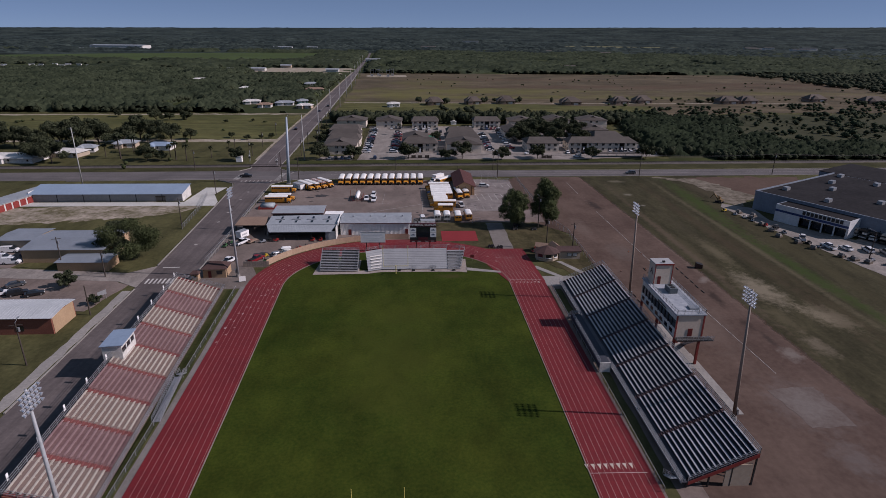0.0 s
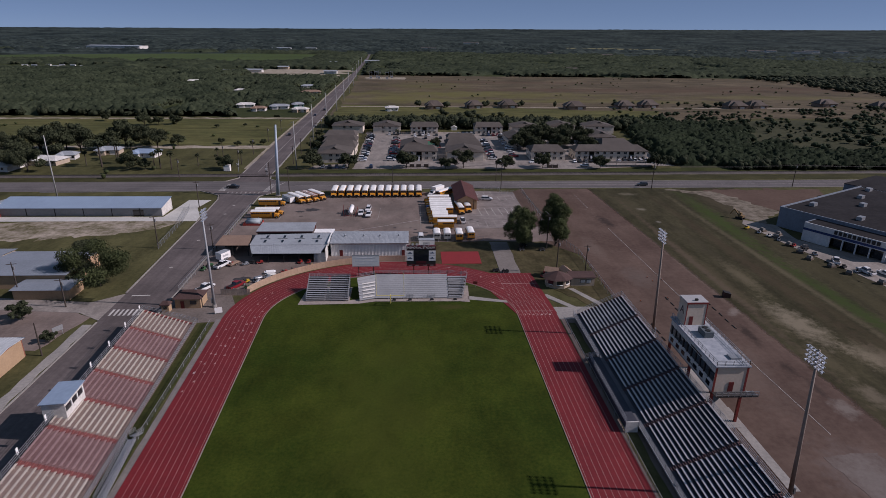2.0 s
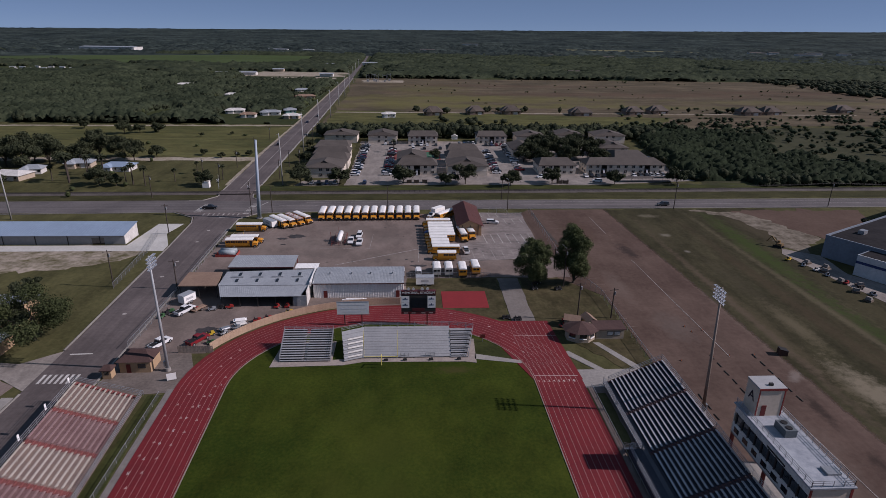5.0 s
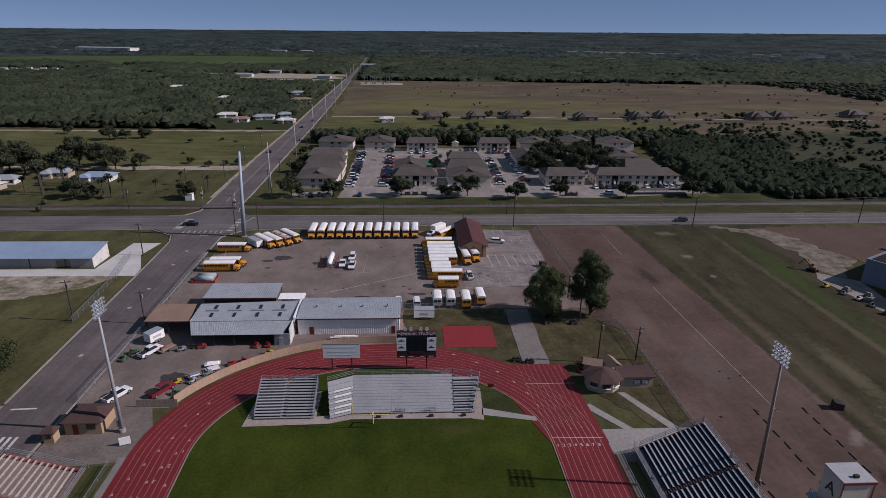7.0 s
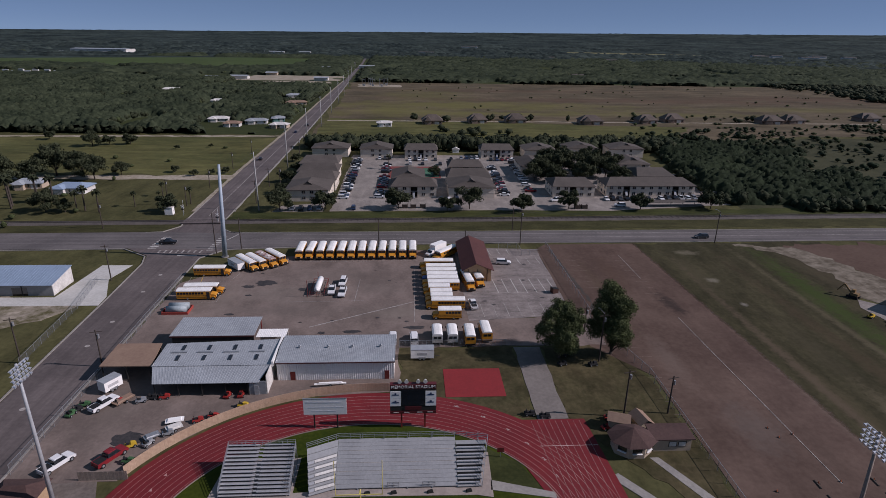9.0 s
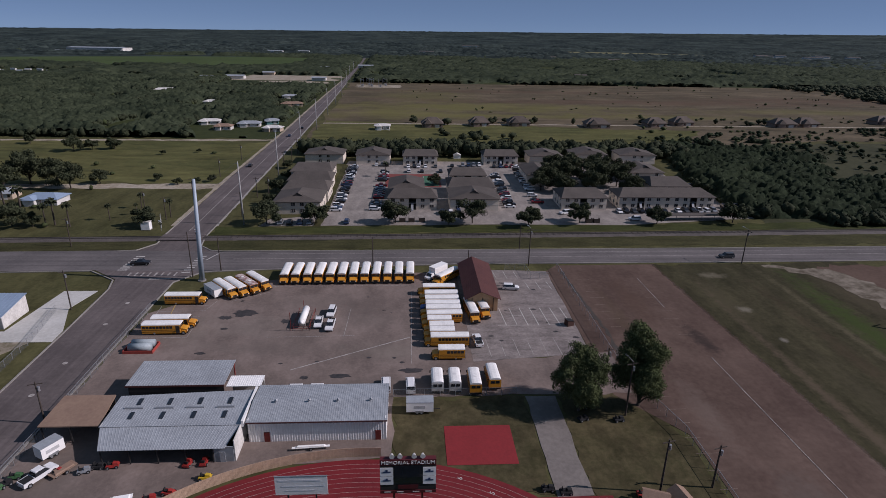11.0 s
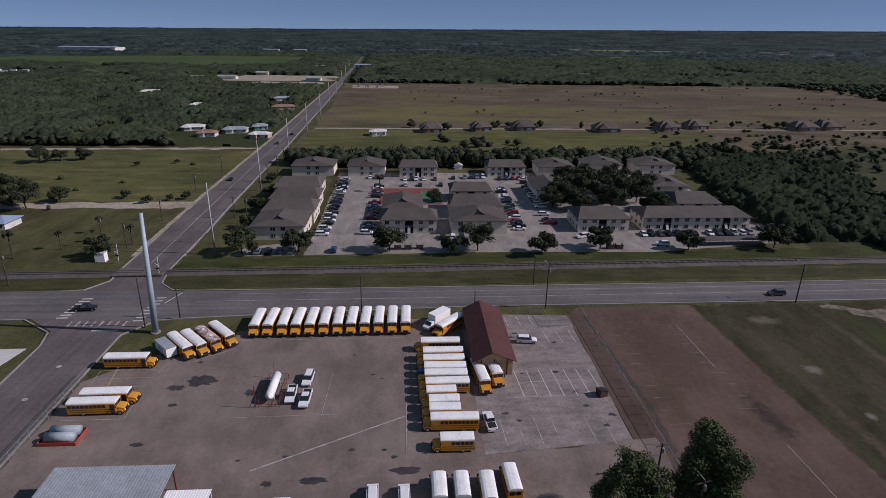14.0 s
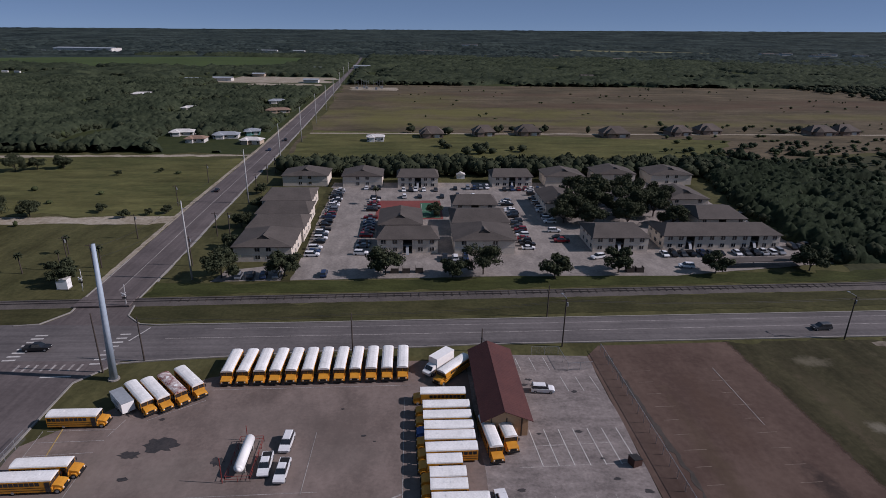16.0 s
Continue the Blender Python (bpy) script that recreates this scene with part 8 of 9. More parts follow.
def white_pole(x, y, h, r=0.3):
    p = thing("power_pole", x, y, 0, 0, "slender pale grey steel power pole", "power pole", "power poles")
    smooth_shade(part("shaft", Mesh().tube((0, 0, 0), (0, 0, h), r, r * 0.5, 10), mat("pole_pale", (0.42, 0.42, 0.41), (0.33, 0.33, 0.32), size=0.8, big=5), p))
    for k, z in enumerate((h - 0.8, h - 2.4, h - 4.0)):
        part("insulator", Mesh().beam((0, 0, z), (1.1 if k % 2 else -1.1, 0, z + 0.2), 0.12), STEEL, p)


for x, y, h in ((-59.7, 323.4, 24), (-63.6, 404, 23), (-65, 478, 22.5), (-66.0, 550, 22.5), (-68.5, 632, 22.5), (-71.2, 713, 22.5), (-74.5, 800, 22), (-79, 900, 22), (-84, 1000, 22), (-89, 1120, 22), (-149.4, 270, 25.6)):
    white_pole(x, y, h)


def timber_pole(x, y, h, arm=True, lamp=False, lean=0.0):
    p = thing("utility_pole", x, y, 0, 15, "dark timber utility pole with a crossarm", "utility pole", "utility poles")
    part("shaft", Mesh().tube((0, 0, 0), (lean, 0, h), 0.19, 0.12, 8), WOOD_POLE, p)
    if arm:
        part("crossarm", Mesh().beam((-1.2 + lean, 0, h - 0.5), (1.2 + lean, 0, h - 0.5), 0.13), WOOD_POLE, p)
        part("transformer", Mesh().tube((0.35 + lean, 0, h - 2.0), (0.35 + lean, 0, h - 1.1), 0.24, n=8), STEEL, p)
    if lamp:
        part("lamp_arm", Mesh().beam((0, 0, h), (0, 1.8, h + 0.3), 0.08).box(-0.2, 1.7, h + 0.2, 0.2, 2.4, h + 0.35), STEEL, p)


for x, y, h, arm, lamp in ((-61.5, 273.6, 14.1, False, False), (-54.6, 277.9, 11, False, False), (39.9, 281.6, 12.5, True, True), (110.5, 282.9, 11.6, True, True), (39.7, 296.8, 9, False, False), (-57.3, 355, 11, True, False), (-63.2, 334, 10, True, False), (-98.4, 331, 11, True, False), (42.5, 184.1, 10.4, True, False), (51.5, 184.8, 8.5, True, False),
                              (43.9, 204.2, 12, True, True), (-83.0, 207.1, 11, True, False), (-85.0, 252.4, 11, True, False), (-64.8, 205, 9, True, False), (-82.8, 117, 10, True, True), (-81.2, 140, 8, False, False), (-89, 164, 8, True, False), (-104, 170, 10, True, False), (180, 286, 11, True, False), (260, 288, 11, True, False), (-110, 300, 10, True, False), (-90.6, 330, 9, True, False),
                              (-90.6, 360, 9, True, False), (-91.2, 400, 9, True, False), (-91.4, 440, 9, True, False), (-64, 362, 9, True, False), (-63.6, 440, 9, True, False), (-64.2, 460, 9, True, False), (-64, 420, 9, True, False), (20.5, 279.8, 6, False, False), (-9, 279.4, 10.6, False, False), (44.5, 218, 7, True, False), (144, 172, 9, False, True)):
    timber_pole(x, y, h, arm, lamp)
sg = thing("signal_cabinet", -93.0, 317.0, 0.0, 0, "white metal railway signal cabinet", "cabinet")
part("body", Mesh().box(-1.5, 0, 0.2, 1.5, 2.2, 3.0), WHITE, sg)
part("roof", Mesh().box(-1.65, -0.15, 3.0, 1.65, 2.35, 3.15), DIRTY_WHITE, sg)
part("plinth", Mesh().box(-1.6, -0.1, 0, 1.6, 2.3, 0.2), CONCRETE, sg)
for x, y in ((-70.6, 305.4), (-87.0, 316)):
    xg = thing("crossing_signal", x, y, 0.0, 0, "railway crossing signal with crossbuck and lamps", "signal", "crossing signals")
    part("mast", Mesh().tube((0, 0, 0), (0, 0, 4.2), 0.08, n=8), STEEL, xg)
    part("crossbuck", Mesh().beam((-0.6, -0.1, 3.4), (0.6, -0.1, 4.3), 0.06, 0.22).beam((-0.6, -0.14, 4.3), (0.6, -0.14, 3.4), 0.06, 0.22), WHITE, xg)
    part("lamp", Mesh().box(-0.55, -0.2, 2.6, 0.55, -0.05, 2.95), BLACK, xg)
    part("gate_arm", Mesh().beam((0.2, 0, 1.1), (0.4, 0, 6.5), 0.1), WHITE, xg)
rs2 = thing("road_sign", -82.5, 149, 0.0, 60, "grey back of a road sign on posts", "sign")
part("panel", Mesh().box(-1.2, -0.04, 1.2, 1.2, 0.04, 2.4), STEEL, rs2)
part("post", Mesh().beam((-0.9, 0, 0), (-0.9, 0, 1.2), 0.1).beam((0.9, 0, 0), (0.9, 0, 1.2), 0.1), STEEL, rs2)

# ---- trees ----
def np_mesh(name, V, F, material):
    me = bpy.data.meshes.new(name)
    V, F = np.asarray(V, dtype=np.float32), np.asarray(F, dtype=np.int32)
    me.vertices.add(len(V))
    me.vertices.foreach_set("co", V.ravel())
    me.loops.add(F.size)
    me.loops.foreach_set("vertex_index", F.ravel())
    me.polygons.add(len(F))
    me.polygons.foreach_set("loop_start", np.arange(0, F.size, 3, dtype=np.int32))
    me.polygons.foreach_set("loop_total", np.full(len(F), 3, dtype=np.int32))
    me.polygons.foreach_set("use_smooth", np.ones(len(F), dtype=bool))
    me.update(calc_edges=True)
    me.materials.append(material)
    return me


def leaf_cloud(rng, centres, radii, per, size):
    """Small bent leaf sprays round each cluster centre."""
    n = len(centres) * per
    c = np.repeat(centres, per, axis=0)
    r = np.repeat(radii, per)[:, None]
    d = rng.normal(size=(n, 3))
    d /= np.linalg.norm(d, axis=1)[:, None]
    p = c + d * r * rng.uniform(0.55, 1.05, (n, 1)) * np.array([1, 1, 0.8])
    face = d + rng.normal(size=(n, 3)) * 0.45
    a = np.cross(face, rng.normal(size=(n, 3)))
    b = np.cross(face, a)
    a *= (size * rng.uniform(0.6, 1.3, n) / np.linalg.norm(a, axis=1))[:, None]
    b *= (size * 0.75 * rng.uniform(0.6, 1.3, n) / np.linalg.norm(b, axis=1))[:, None]
    V = np.stack([p - a * 0.5, p + b * 0.5, p + a * 0.5, p - b * 0.5], axis=1).reshape(-1, 3)
    i = np.arange(n)[:, None] * 4
    F = np.concatenate([i + np.array([[0, 1, 2]]), i + np.array([[0, 2, 3]])], axis=0)
    return V, F


def tree(name, label, height, width, leaf_mat, seed, clusters=60, per=70, leaf=0.5, trunk_h=0.28, group="trees", reach=(0.2, 0.5), puff=(0.34, 0.5)):
    rng = np.random.default_rng(seed)
    t = thing(name, 0, 0, 0, 0, label, "tree", group)
    crown_c = height * (trunk_h + (1 - trunk_h) * 0.5)
    ch = height * (1 - trunk_h) * 0.5
    lobes = 7
    ang = np.arange(lobes) * 2.4 + rng.uniform(-0.5, 0.5, lobes)
    out = rng.uniform(*reach, lobes)
    lift = np.linspace(-0.45, 0.62, lobes) + rng.uniform(-0.1, 0.1, lobes)
    heart = np.stack([out * np.cos(ang), out * np.sin(ang), lift], axis=1)
    own = rng.integers(0, lobes, clusters)
    d = rng.normal(size=(clusters, 3))
    d /= np.linalg.norm(d, axis=1)[:, None]
    spread = rng.uniform(*puff, lobes)[own][:, None]
    cen = (heart[own] + d * spread * rng.uniform(0.3, 1.0, (clusters, 1)) ** 0.5) * np.array([width / 2, width / 2, ch]) * 0.95
    cen[:, 2] += crown_c
    rr_ = rng.uniform(0.07, 0.13, clusters) * width
    V, F = leaf_cloud(rng, cen, rr_, per, leaf)
    cr = new("crown", np_mesh("crown", V, F, leaf_mat))
    cr.parent = t
    m = Mesh()
    tr = 0.022 * height + 0.05
    fork = height * trunk_h * 1.1
    m.tube((0, 0, 0), (0.1, 0.05, fork), tr, tr * 0.75, 9)
    part("trunk", m, BARK, t)
    for k in rng.choice(clusters, 9, replace=False):
        e = cen[k]
        mid = (e[0] * 0.4, e[1] * 0.4, fork + (e[2] - fork) * 0.55)
        part("limb", Mesh().tube((0.1, 0.05, fork * 0.92), mid, tr * 0.5, tr * 0.3, 6).tube(mid, tuple(e), tr * 0.3, tr * 0.08, 6), BARK, t)
    return t


elm1 = tree("elm_tree", "large rounded green shade tree beside the drive", 13.4, 12.5, LEAF_ELM, 11, 190, 220, 0.32, 0.03, "drive trees")
elm1.matrix_basis = pose(35.2, 206.0, 0)
elm2 = tree("elm_tree", "taller green shade tree beside the drive", 17.4, 13.5, LEAF_ELM, 12, 230, 220, 0.32, 0.03, "drive trees")
elm2.matrix_basis = pose(47.6, 207.4, 0)
roadside = tree("oak_tree", "dark spreading tree beside the road", 11.5, 21.0, LEAF_WOODS, 13, 130, 120, 0.42, 0.16, "trees", (0.4, 0.85), (0.16, 0.32))
roadside.matrix_basis = pose(-86.8, 177.0, 0)
oaks = [tree("oak_tree", "dark green live oak with a spreading crown", h, w, LEAF_LIVE, 20 + i, 84, 72, 0.62, 0.16, "live oaks", (0.3, 0.66), (0.26, 0.42)) for i, (h, w) in enumerate(((9.0, 14.0), (7.6, 11.0), (10.5, 16.5)))]
placed = set()


def plant(kinds, i, x, y, s=1.0, a=0.0):
    k = i % len(kinds)
    m = pose(x, y, 0.04, 0, 0, a) @ Matrix.Scale(s, 4)
    key = kinds[k].name
    if key in placed:
        c = copy_thing(kinds[k], pose(x, y, 0.04, 0, 0, a))
        c.scale = (s, s, s)
    else:
        placed.add(key)
        kinds[k].matrix_basis = m


for i, (x, y, k, s) in enumerate(((-51.5, 324.2, 0, 1), (-33.3, 325.5, 1, 1), (-3.2, 325.8, 0, 1), (17, 323.4, 1, 0.8), (26.5, 325.5, 2, 0.95), (47.6, 321.6, 1, 1), (68.6, 325.8, 1, 1.05), (99.0, 324.5, 1, 0.9), (130.4, 326.0, 1, 1.05), (70, 383, 2, 1.15), (80, 388, 2, 1.1), (92, 382, 2, 1.2), (103, 384, 2, 1.1), (98, 396, 2, 1.2),
                              (84, 402, 2, 1.2), (110, 398, 2, 1.0), (64, 376, 0, 1.0), (74, 372, 0, 1.0), (88, 372, 2, 1.0), (106, 372, 0, 1.0), (78, 416, 0, 1.1), (101, 414, 2, 1.0), (14, 386, 0, 0.6), (-24, 437, 1, 0.55), (2, 436, 1, 0.5), (92, 424, 0, 0.9), (-56, 350, 1, 0.7), (-58, 372, 1, 0.8), (-57, 395, 1, 0.7), (-62, 420, 1, 0.6),
                              (-94.5, 321, 1, 0.95), (-188, 315, 2, 1.15), (-199, 319, 2, 1.0), (-208, 342, 2, 1.1), (-224, 358, 2, 1.2), (-234, 360, 2, 1.2), (-207, 360, 2, 1.5), (-196, 358, 2, 1.4), (-189, 366, 2, 1.4), (-200, 372, 2, 1.5), (-215, 372, 2, 1.3), (-172, 384, 2, 1.5), (-160, 384, 2, 1.2), (-150, 376, 2, 1.1), (-178, 374, 0, 1.2), (-142.5, 322, 2, 0.85), (-134.5, 321, 1, 0.7), (-246, 352, 2, 1.2), (-250, 370, 2, 1.3), (-118, 392, 1, 0.5), (-142, 386, 0, 0.8), (-106, 384, 1, 0.45), (-92, 390, 1, 0.45), (-98, 388, 1, 0.35), (-194, 463, 0, 1.0), (-186, 468, 1, 0.8), (-174, 470, 0, 0.8), (-232, 486, 1, 0.8),
                              (-140, 455, 1, 0.35), (-122, 462, 1, 0.3), (-94, 180, 0, 0.85), (-95.5, 157, 1, 0.6), (-83, 146, 1, 0.35), (-100, 196, 0, 0.7), (173, 252, 1, 0.7), (-104, 206, 1, 0.5))):
    plant([oaks[k]], 0, x, y, s, 47.0 * i)


def palm(x, y, h, proto=[]):
    if proto:
        p = copy_thing(proto[0], pose(x, y, 0.03, 0, 0, x * 17))
        p.scale = (h / 8.0,) * 3
        return p
    p = thing("palm_tree", x, y, 0.03, 0, "shaggy fan palm with a thin trunk", "palm", "palms")
    part("trunk", Mesh().tube((0, 0, 0), (0.15, 0, 6.6), 0.22, 0.17, 8), BARK, p)
    rng = np.random.default_rng(5)
    for k in range(16):
        a, e = k * 2.4, 0.9 - 0.12 * k
        dx, dy = math.cos(a) * math.cos(e), math.sin(a) * math.cos(e)
        fm = Mesh()
        tip = Vector((dx * 1.7, dy * 1.7, 6.7 + 1.4 * math.sin(e)))
        side = Vector((-dy, dx, 0)) * 0.55
        base = Vector((0.15, 0, 6.6))
        midp = base.lerp(tip, 0.6) + Vector((0, 0, 0.25))
        fm.poly(base, midp + side, tip - Vector((0, 0, 0.5)), midp - side)
        part("frond", fm, LEAF_OAK, p)
    proto.append(p)
    return p


for x, y, h in ((-90, 333, 7), (-158, 326, 15), (-160, 330, 14), (-157, 342, 11), (-146, 334, 13), (-160, 346, 10), (-129.8, 321, 9.5), (-127.8, 323, 11), (-121.5, 321, 10), (-111, 329, 7), (-167.8, 330, 8), (-9.8, 402, 8.5), (-104, 336, 5), (-106, 345, 7)):
    palm(x, y, h)

# ---- woods and brush ----
def blob(rng, n=44):
    """A lumpy leaf mass with ragged sprays."""
    bm = bmesh.new()
    bmesh.ops.create_icosphere(bm, subdivisions=1, radius=1.0)
    V = np.array([v.co[:] for v in bm.verts])
    F = np.array([[v.index for v in f.verts] for f in bm.faces])
    bm.free()
    V = V * rng.uniform(0.6, 0.92, (len(V), 1))
    V[:, 2] = V[:, 2] * 0.75 + 0.1
    c = rng.normal(size=(n, 3))
    c /= np.linalg.norm(c, axis=1)[:, None]
    c[:, 2] = np.abs(c[:, 2]) * 0.9 - 0.15
    LV, LF = leaf_cloud(rng, c * 0.74, np.full(n, 0.2), 1, 0.26)
    return np.concatenate([V, LV]), np.concatenate([F, LF + len(V)])


rng = np.random.default_rng(3)
BLOBS = [blob(rng, 56) for _ in range(9)]
FAR_BLOBS = [blob(rng, 20) for _ in range(6)]


def brush(name, label, pos, rx, rz, material=None, shapes=BLOBS):
    """Many crowns as one mass; pos is n by 2, rx their half width, rz their height."""
    Vs, Fs, k = [], [], 0
    n = len(pos)
    pick = rng.integers(0, len(shapes), n)
    turn = rng.uniform(0, 6.28, n)
    for b, (V, F) in enumerate(shapes):
        ids = np.nonzero(pick == b)[0]
        if not len(ids):
            continue
        c, s = np.cos(turn[ids])[:, None], np.sin(turn[ids])[:, None]
        X = (V[None, :, 0] * c - V[None, :, 1] * s) * rx[ids][:, None] + pos[ids, 0][:, None]
        Y = (V[None, :, 0] * s + V[None, :, 1] * c) * rx[ids][:, None] + pos[ids, 1][:, None]
        Z = (V[None, :, 2] + 0.55) * rz[ids][:, None] * 0.66
        Vs.append(np.stack([X, Y, Z], axis=2).reshape(-1, 3))
        Fs.append((F[None] + (np.arange(len(ids)) * len(V))[:, None, None]).reshape(-1, 3) + k)
        k += len(ids) * len(V)
    ob = new(name, np_mesh(name, np.concatenate(Vs), np.concatenate(Fs), material or LEAF_WOODS))
    return tagged(ob, label, "woods", kind="stuff")


def field_noise(p, scale, seed=0.0):
    return np.array([noise.noise(Vector((x / scale, y / scale, seed))) for x, y in p])


def scatter(n, x0, x1, y0, y1, keep):
    p = np.stack([rng.uniform(x0, x1, n), rng.uniform(y0, y1, n)], axis=1)
    return p[keep(p)]


def canopy(name, label, x0, x1, y0, y1, step, keep, height, material, crown_w=7.0, rough=0.16):
    """The closed leaf cover of woods: rounded crowns grown into one another, down to the ground where the woods end."""
    xs, ys = np.arange(x0, x1, step), np.arange(y0, y1, step)
    P = np.stack([g.ravel() for g in np.meshgrid(xs, ys)], axis=1)
    k = keep(P)
    P = P + rng.uniform(-0.4, 0.4, P.shape) * step
    nx, ny = len(xs), len(ys)
    near = np.pad(k.reshape(ny, nx).astype(float), 2)
    near = sum(near[a:a + ny, b:b + nx] for a in range(5) for b in range(5)).ravel() / 25
    crown = 1.0 - 1.6 * np.abs(field_noise(P, crown_w, 61.0)) + 0.5 * field_noise(P, crown_w * 0.4, 62.0) + 0.55 * field_noise(P, crown_w * 4.5, 63.0)
    z = np.where(k, height * (0.08 + 0.92 * near) * np.clip(0.35 + 0.65 * crown + rng.uniform(-rough, rough, len(P)), 0.12, 1.6), -0.8)
    ii, jj = np.meshgrid(np.arange(ny - 1), np.arange(nx - 1), indexing="ij")
    q = (ii * nx + jj).ravel()
    F = np.concatenate([np.stack([q, q + 1, q + nx + 1], axis=1), np.stack([q, q + nx + 1, q + nx], axis=1)])
    F = F[k[F].any(axis=1)]
    ob = new(name, np_mesh(name, np.column_stack([P, z]), F, material))
    tagged(ob, label, "woods", kind="stuff")
    return P[k & (near > 0.25) & (near < 0.85)]


HOMES = np.array([(-118, 562), (-133, 547), (-97, 540), (-150, 572), (-104, 577), (-277, 812), (-190, 700), (-110, 690), (-125, 760), (-120, 552)])


def clear(p, r=13):
    v = p[:, None, :] - HOMES[None]
    v[:, :, 1] = np.where(v[:, :, 1] < 0, v[:, :, 1] * 0.26, v[:, :, 1])
    return np.min(np.linalg.norm(v, axis=2), axis=1) > r


def west(p):
    return (p[:, 0] > -0.86 * p[:, 1] - 40) & clear(p) & ((p[:, 0] < -250) | (p[:, 1] < 890)) & (field_noise(p, 46, 2.0) > -0.36) & (p[:, 0] < -95 - (p[:, 1] - 514) * 0.018)


def east(p):
    inside = (p[:, 0] > 143 + np.clip((p[:, 1] - 385) * 0.23, 0, 90) + 4 * field_noise(p, 14, 5.0)) & (p[:, 1] < 492 + (p[:, 0] - 150) * 0.24 + 14 * field_noise(p, 25, 51.0))
    return inside & (field_noise(p, 30, 4.0) > -0.3 - np.clip((440 - p[:, 1]) / 160, -0.3, 0.5)) & ((p[:, 1] > 332) | (p[:, 0] > 170))


# Both leaf covers have some haze blue painted into their base colours.
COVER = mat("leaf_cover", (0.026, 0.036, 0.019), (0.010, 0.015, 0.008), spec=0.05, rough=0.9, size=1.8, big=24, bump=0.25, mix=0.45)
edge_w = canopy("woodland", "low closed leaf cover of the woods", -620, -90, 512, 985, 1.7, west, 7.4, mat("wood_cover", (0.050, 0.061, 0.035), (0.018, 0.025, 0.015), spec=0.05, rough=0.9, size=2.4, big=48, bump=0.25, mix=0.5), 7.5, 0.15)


def thicket(p):
    """The closed part of the brush: its road front and the side next to the apartments."""
    return east(p) & (field_noise(p, 22, 71.0) + np.clip((372 - p[:, 1]) / 30, -0.35, 1.0) + np.clip((235 + 0.25 * (p[:, 1] - 380) - p[:, 0]) / 40, -0.45, 1.0) > 0.0)


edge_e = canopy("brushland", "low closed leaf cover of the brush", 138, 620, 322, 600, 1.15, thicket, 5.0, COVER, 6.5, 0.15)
pw = scatter(3000, -620, -93, 514, 985, west)
size_w = np.clip(0.80 + 0.9 * field_noise(pw, 34, 21.0) + rng.uniform(-0.2, 0.3, len(pw)), 0.5, 1.5)
tone_w = field_noise(pw, 60, 23.0) + 0.35 * field_noise(pw, 16, 24.0)
front_w = (pw[:, 1] < 545) | (np.abs(pw[:, 1] - 735 - 0.1 * pw[:, 0]) < 22)
dark_w = (tone_w > 0.12) | front_w
brush("woodland", "dense dark green woodland beside the road", pw[dark_w], 4.4 * size_w[dark_w], 8.0 * size_w[dark_w] ** 0.7, LEAF_OAK)
brush("woodland", "dense olive green scrub woodland", pw[~dark_w], 3.6 * size_w[~dark_w], 6.0 * size_w[~dark_w] ** 0.7)
edge_w = edge_w[rng.random(len(edge_w)) < 0.16]
brush("woodland", "dark trees along the edge of the woods", edge_w, rng.uniform(2.6, 4.6, len(edge_w)), rng.uniform(4.5, 8.0, len(edge_w)), LEAF_OAK)
edge_e = edge_e[rng.random(len(edge_e)) < 0.14]
brush("brushland", "dark bushes along the edge of the brush", edge_e, rng.uniform(1.6, 3.2, len(edge_e)), rng.uniform(2.6, 5.0, len(edge_e)), LEAF_OAK)
pe = scatter(4200, 138, 620, 322, 600, thicket)
size_e = np.clip(0.9 + 0.9 * field_noise(pe, 24, 31.0) + rng.uniform(-0.25, 0.4, len(pe)), 0.5, 1.5)
dark_e = field_noise(pe, 40, 33.0) + 0.4 * field_noise(pe, 10, 34.0) + np.clip((350 - pe[:, 1]) / 60, -0.3, 0.5) > 0.38
# Brush leaves are tinted bluer too, with haze put into the colour.
BRUSH_LEAF = leafmat("brush_leaves", (0.036, 0.048, 0.024), (0.016, 0.024, 0.013))
brush("brushland", "dense green brush and small trees", pe[~dark_e], 1.8 * size_e[~dark_e], 4.4 * size_e[~dark_e] ** 0.8, BRUSH_LEAF)
brush("brushland", "darker green trees in the brush", pe[dark_e], 2.3 * size_e[dark_e], 5.2 * size_e[dark_e] ** 0.8, LEAF_OAK)
po = scatter(3800, 150, 760, 330, 620, lambda p: (p[:, 0] > 165) & (p[:, 1] < 520 + (p[:, 0] - 150) * 0.26) & (field_noise(p, 16, 81.0) + 0.5 * field_noise(p, 50, 82.0) > -0.08))
size_o = np.clip(0.9 + 0.8 * field_noise(po, 30, 83.0) + rng.uniform(-0.4, 0.5, len(po)), 0.4, 1.8)
brush("brushland", "round green bushes standing apart in grass", po, 2.2 * size_o, 3.2 * size_o ** 0.8, BRUSH_LEAF)
pe2 = scatter(420, 150, 760, 480, 640, lambda p: field_noise(p, 30, 8.0) > 0.0)
brush("brushland", "scattered green bushes in dry grass", pe2, rng.uniform(1.2, 3.0, len(pe2)), rng.uniform(1.5, 3.6, len(pe2)))
pb2 = scatter(330, -62, 168, 452, 474, lambda p: p[:, 1] < 475)
brush("tree_belt", "dark belt of trees behind the apartments", pb2, rng.uniform(3.2, 5.6, len(pb2)), rng.uniform(7, 11, len(pb2)), LEAF_OAK)
pf = scatter(420, -60, 900, 600, 985, lambda p: (field_noise(p, 60, 9.0) > 0.1))
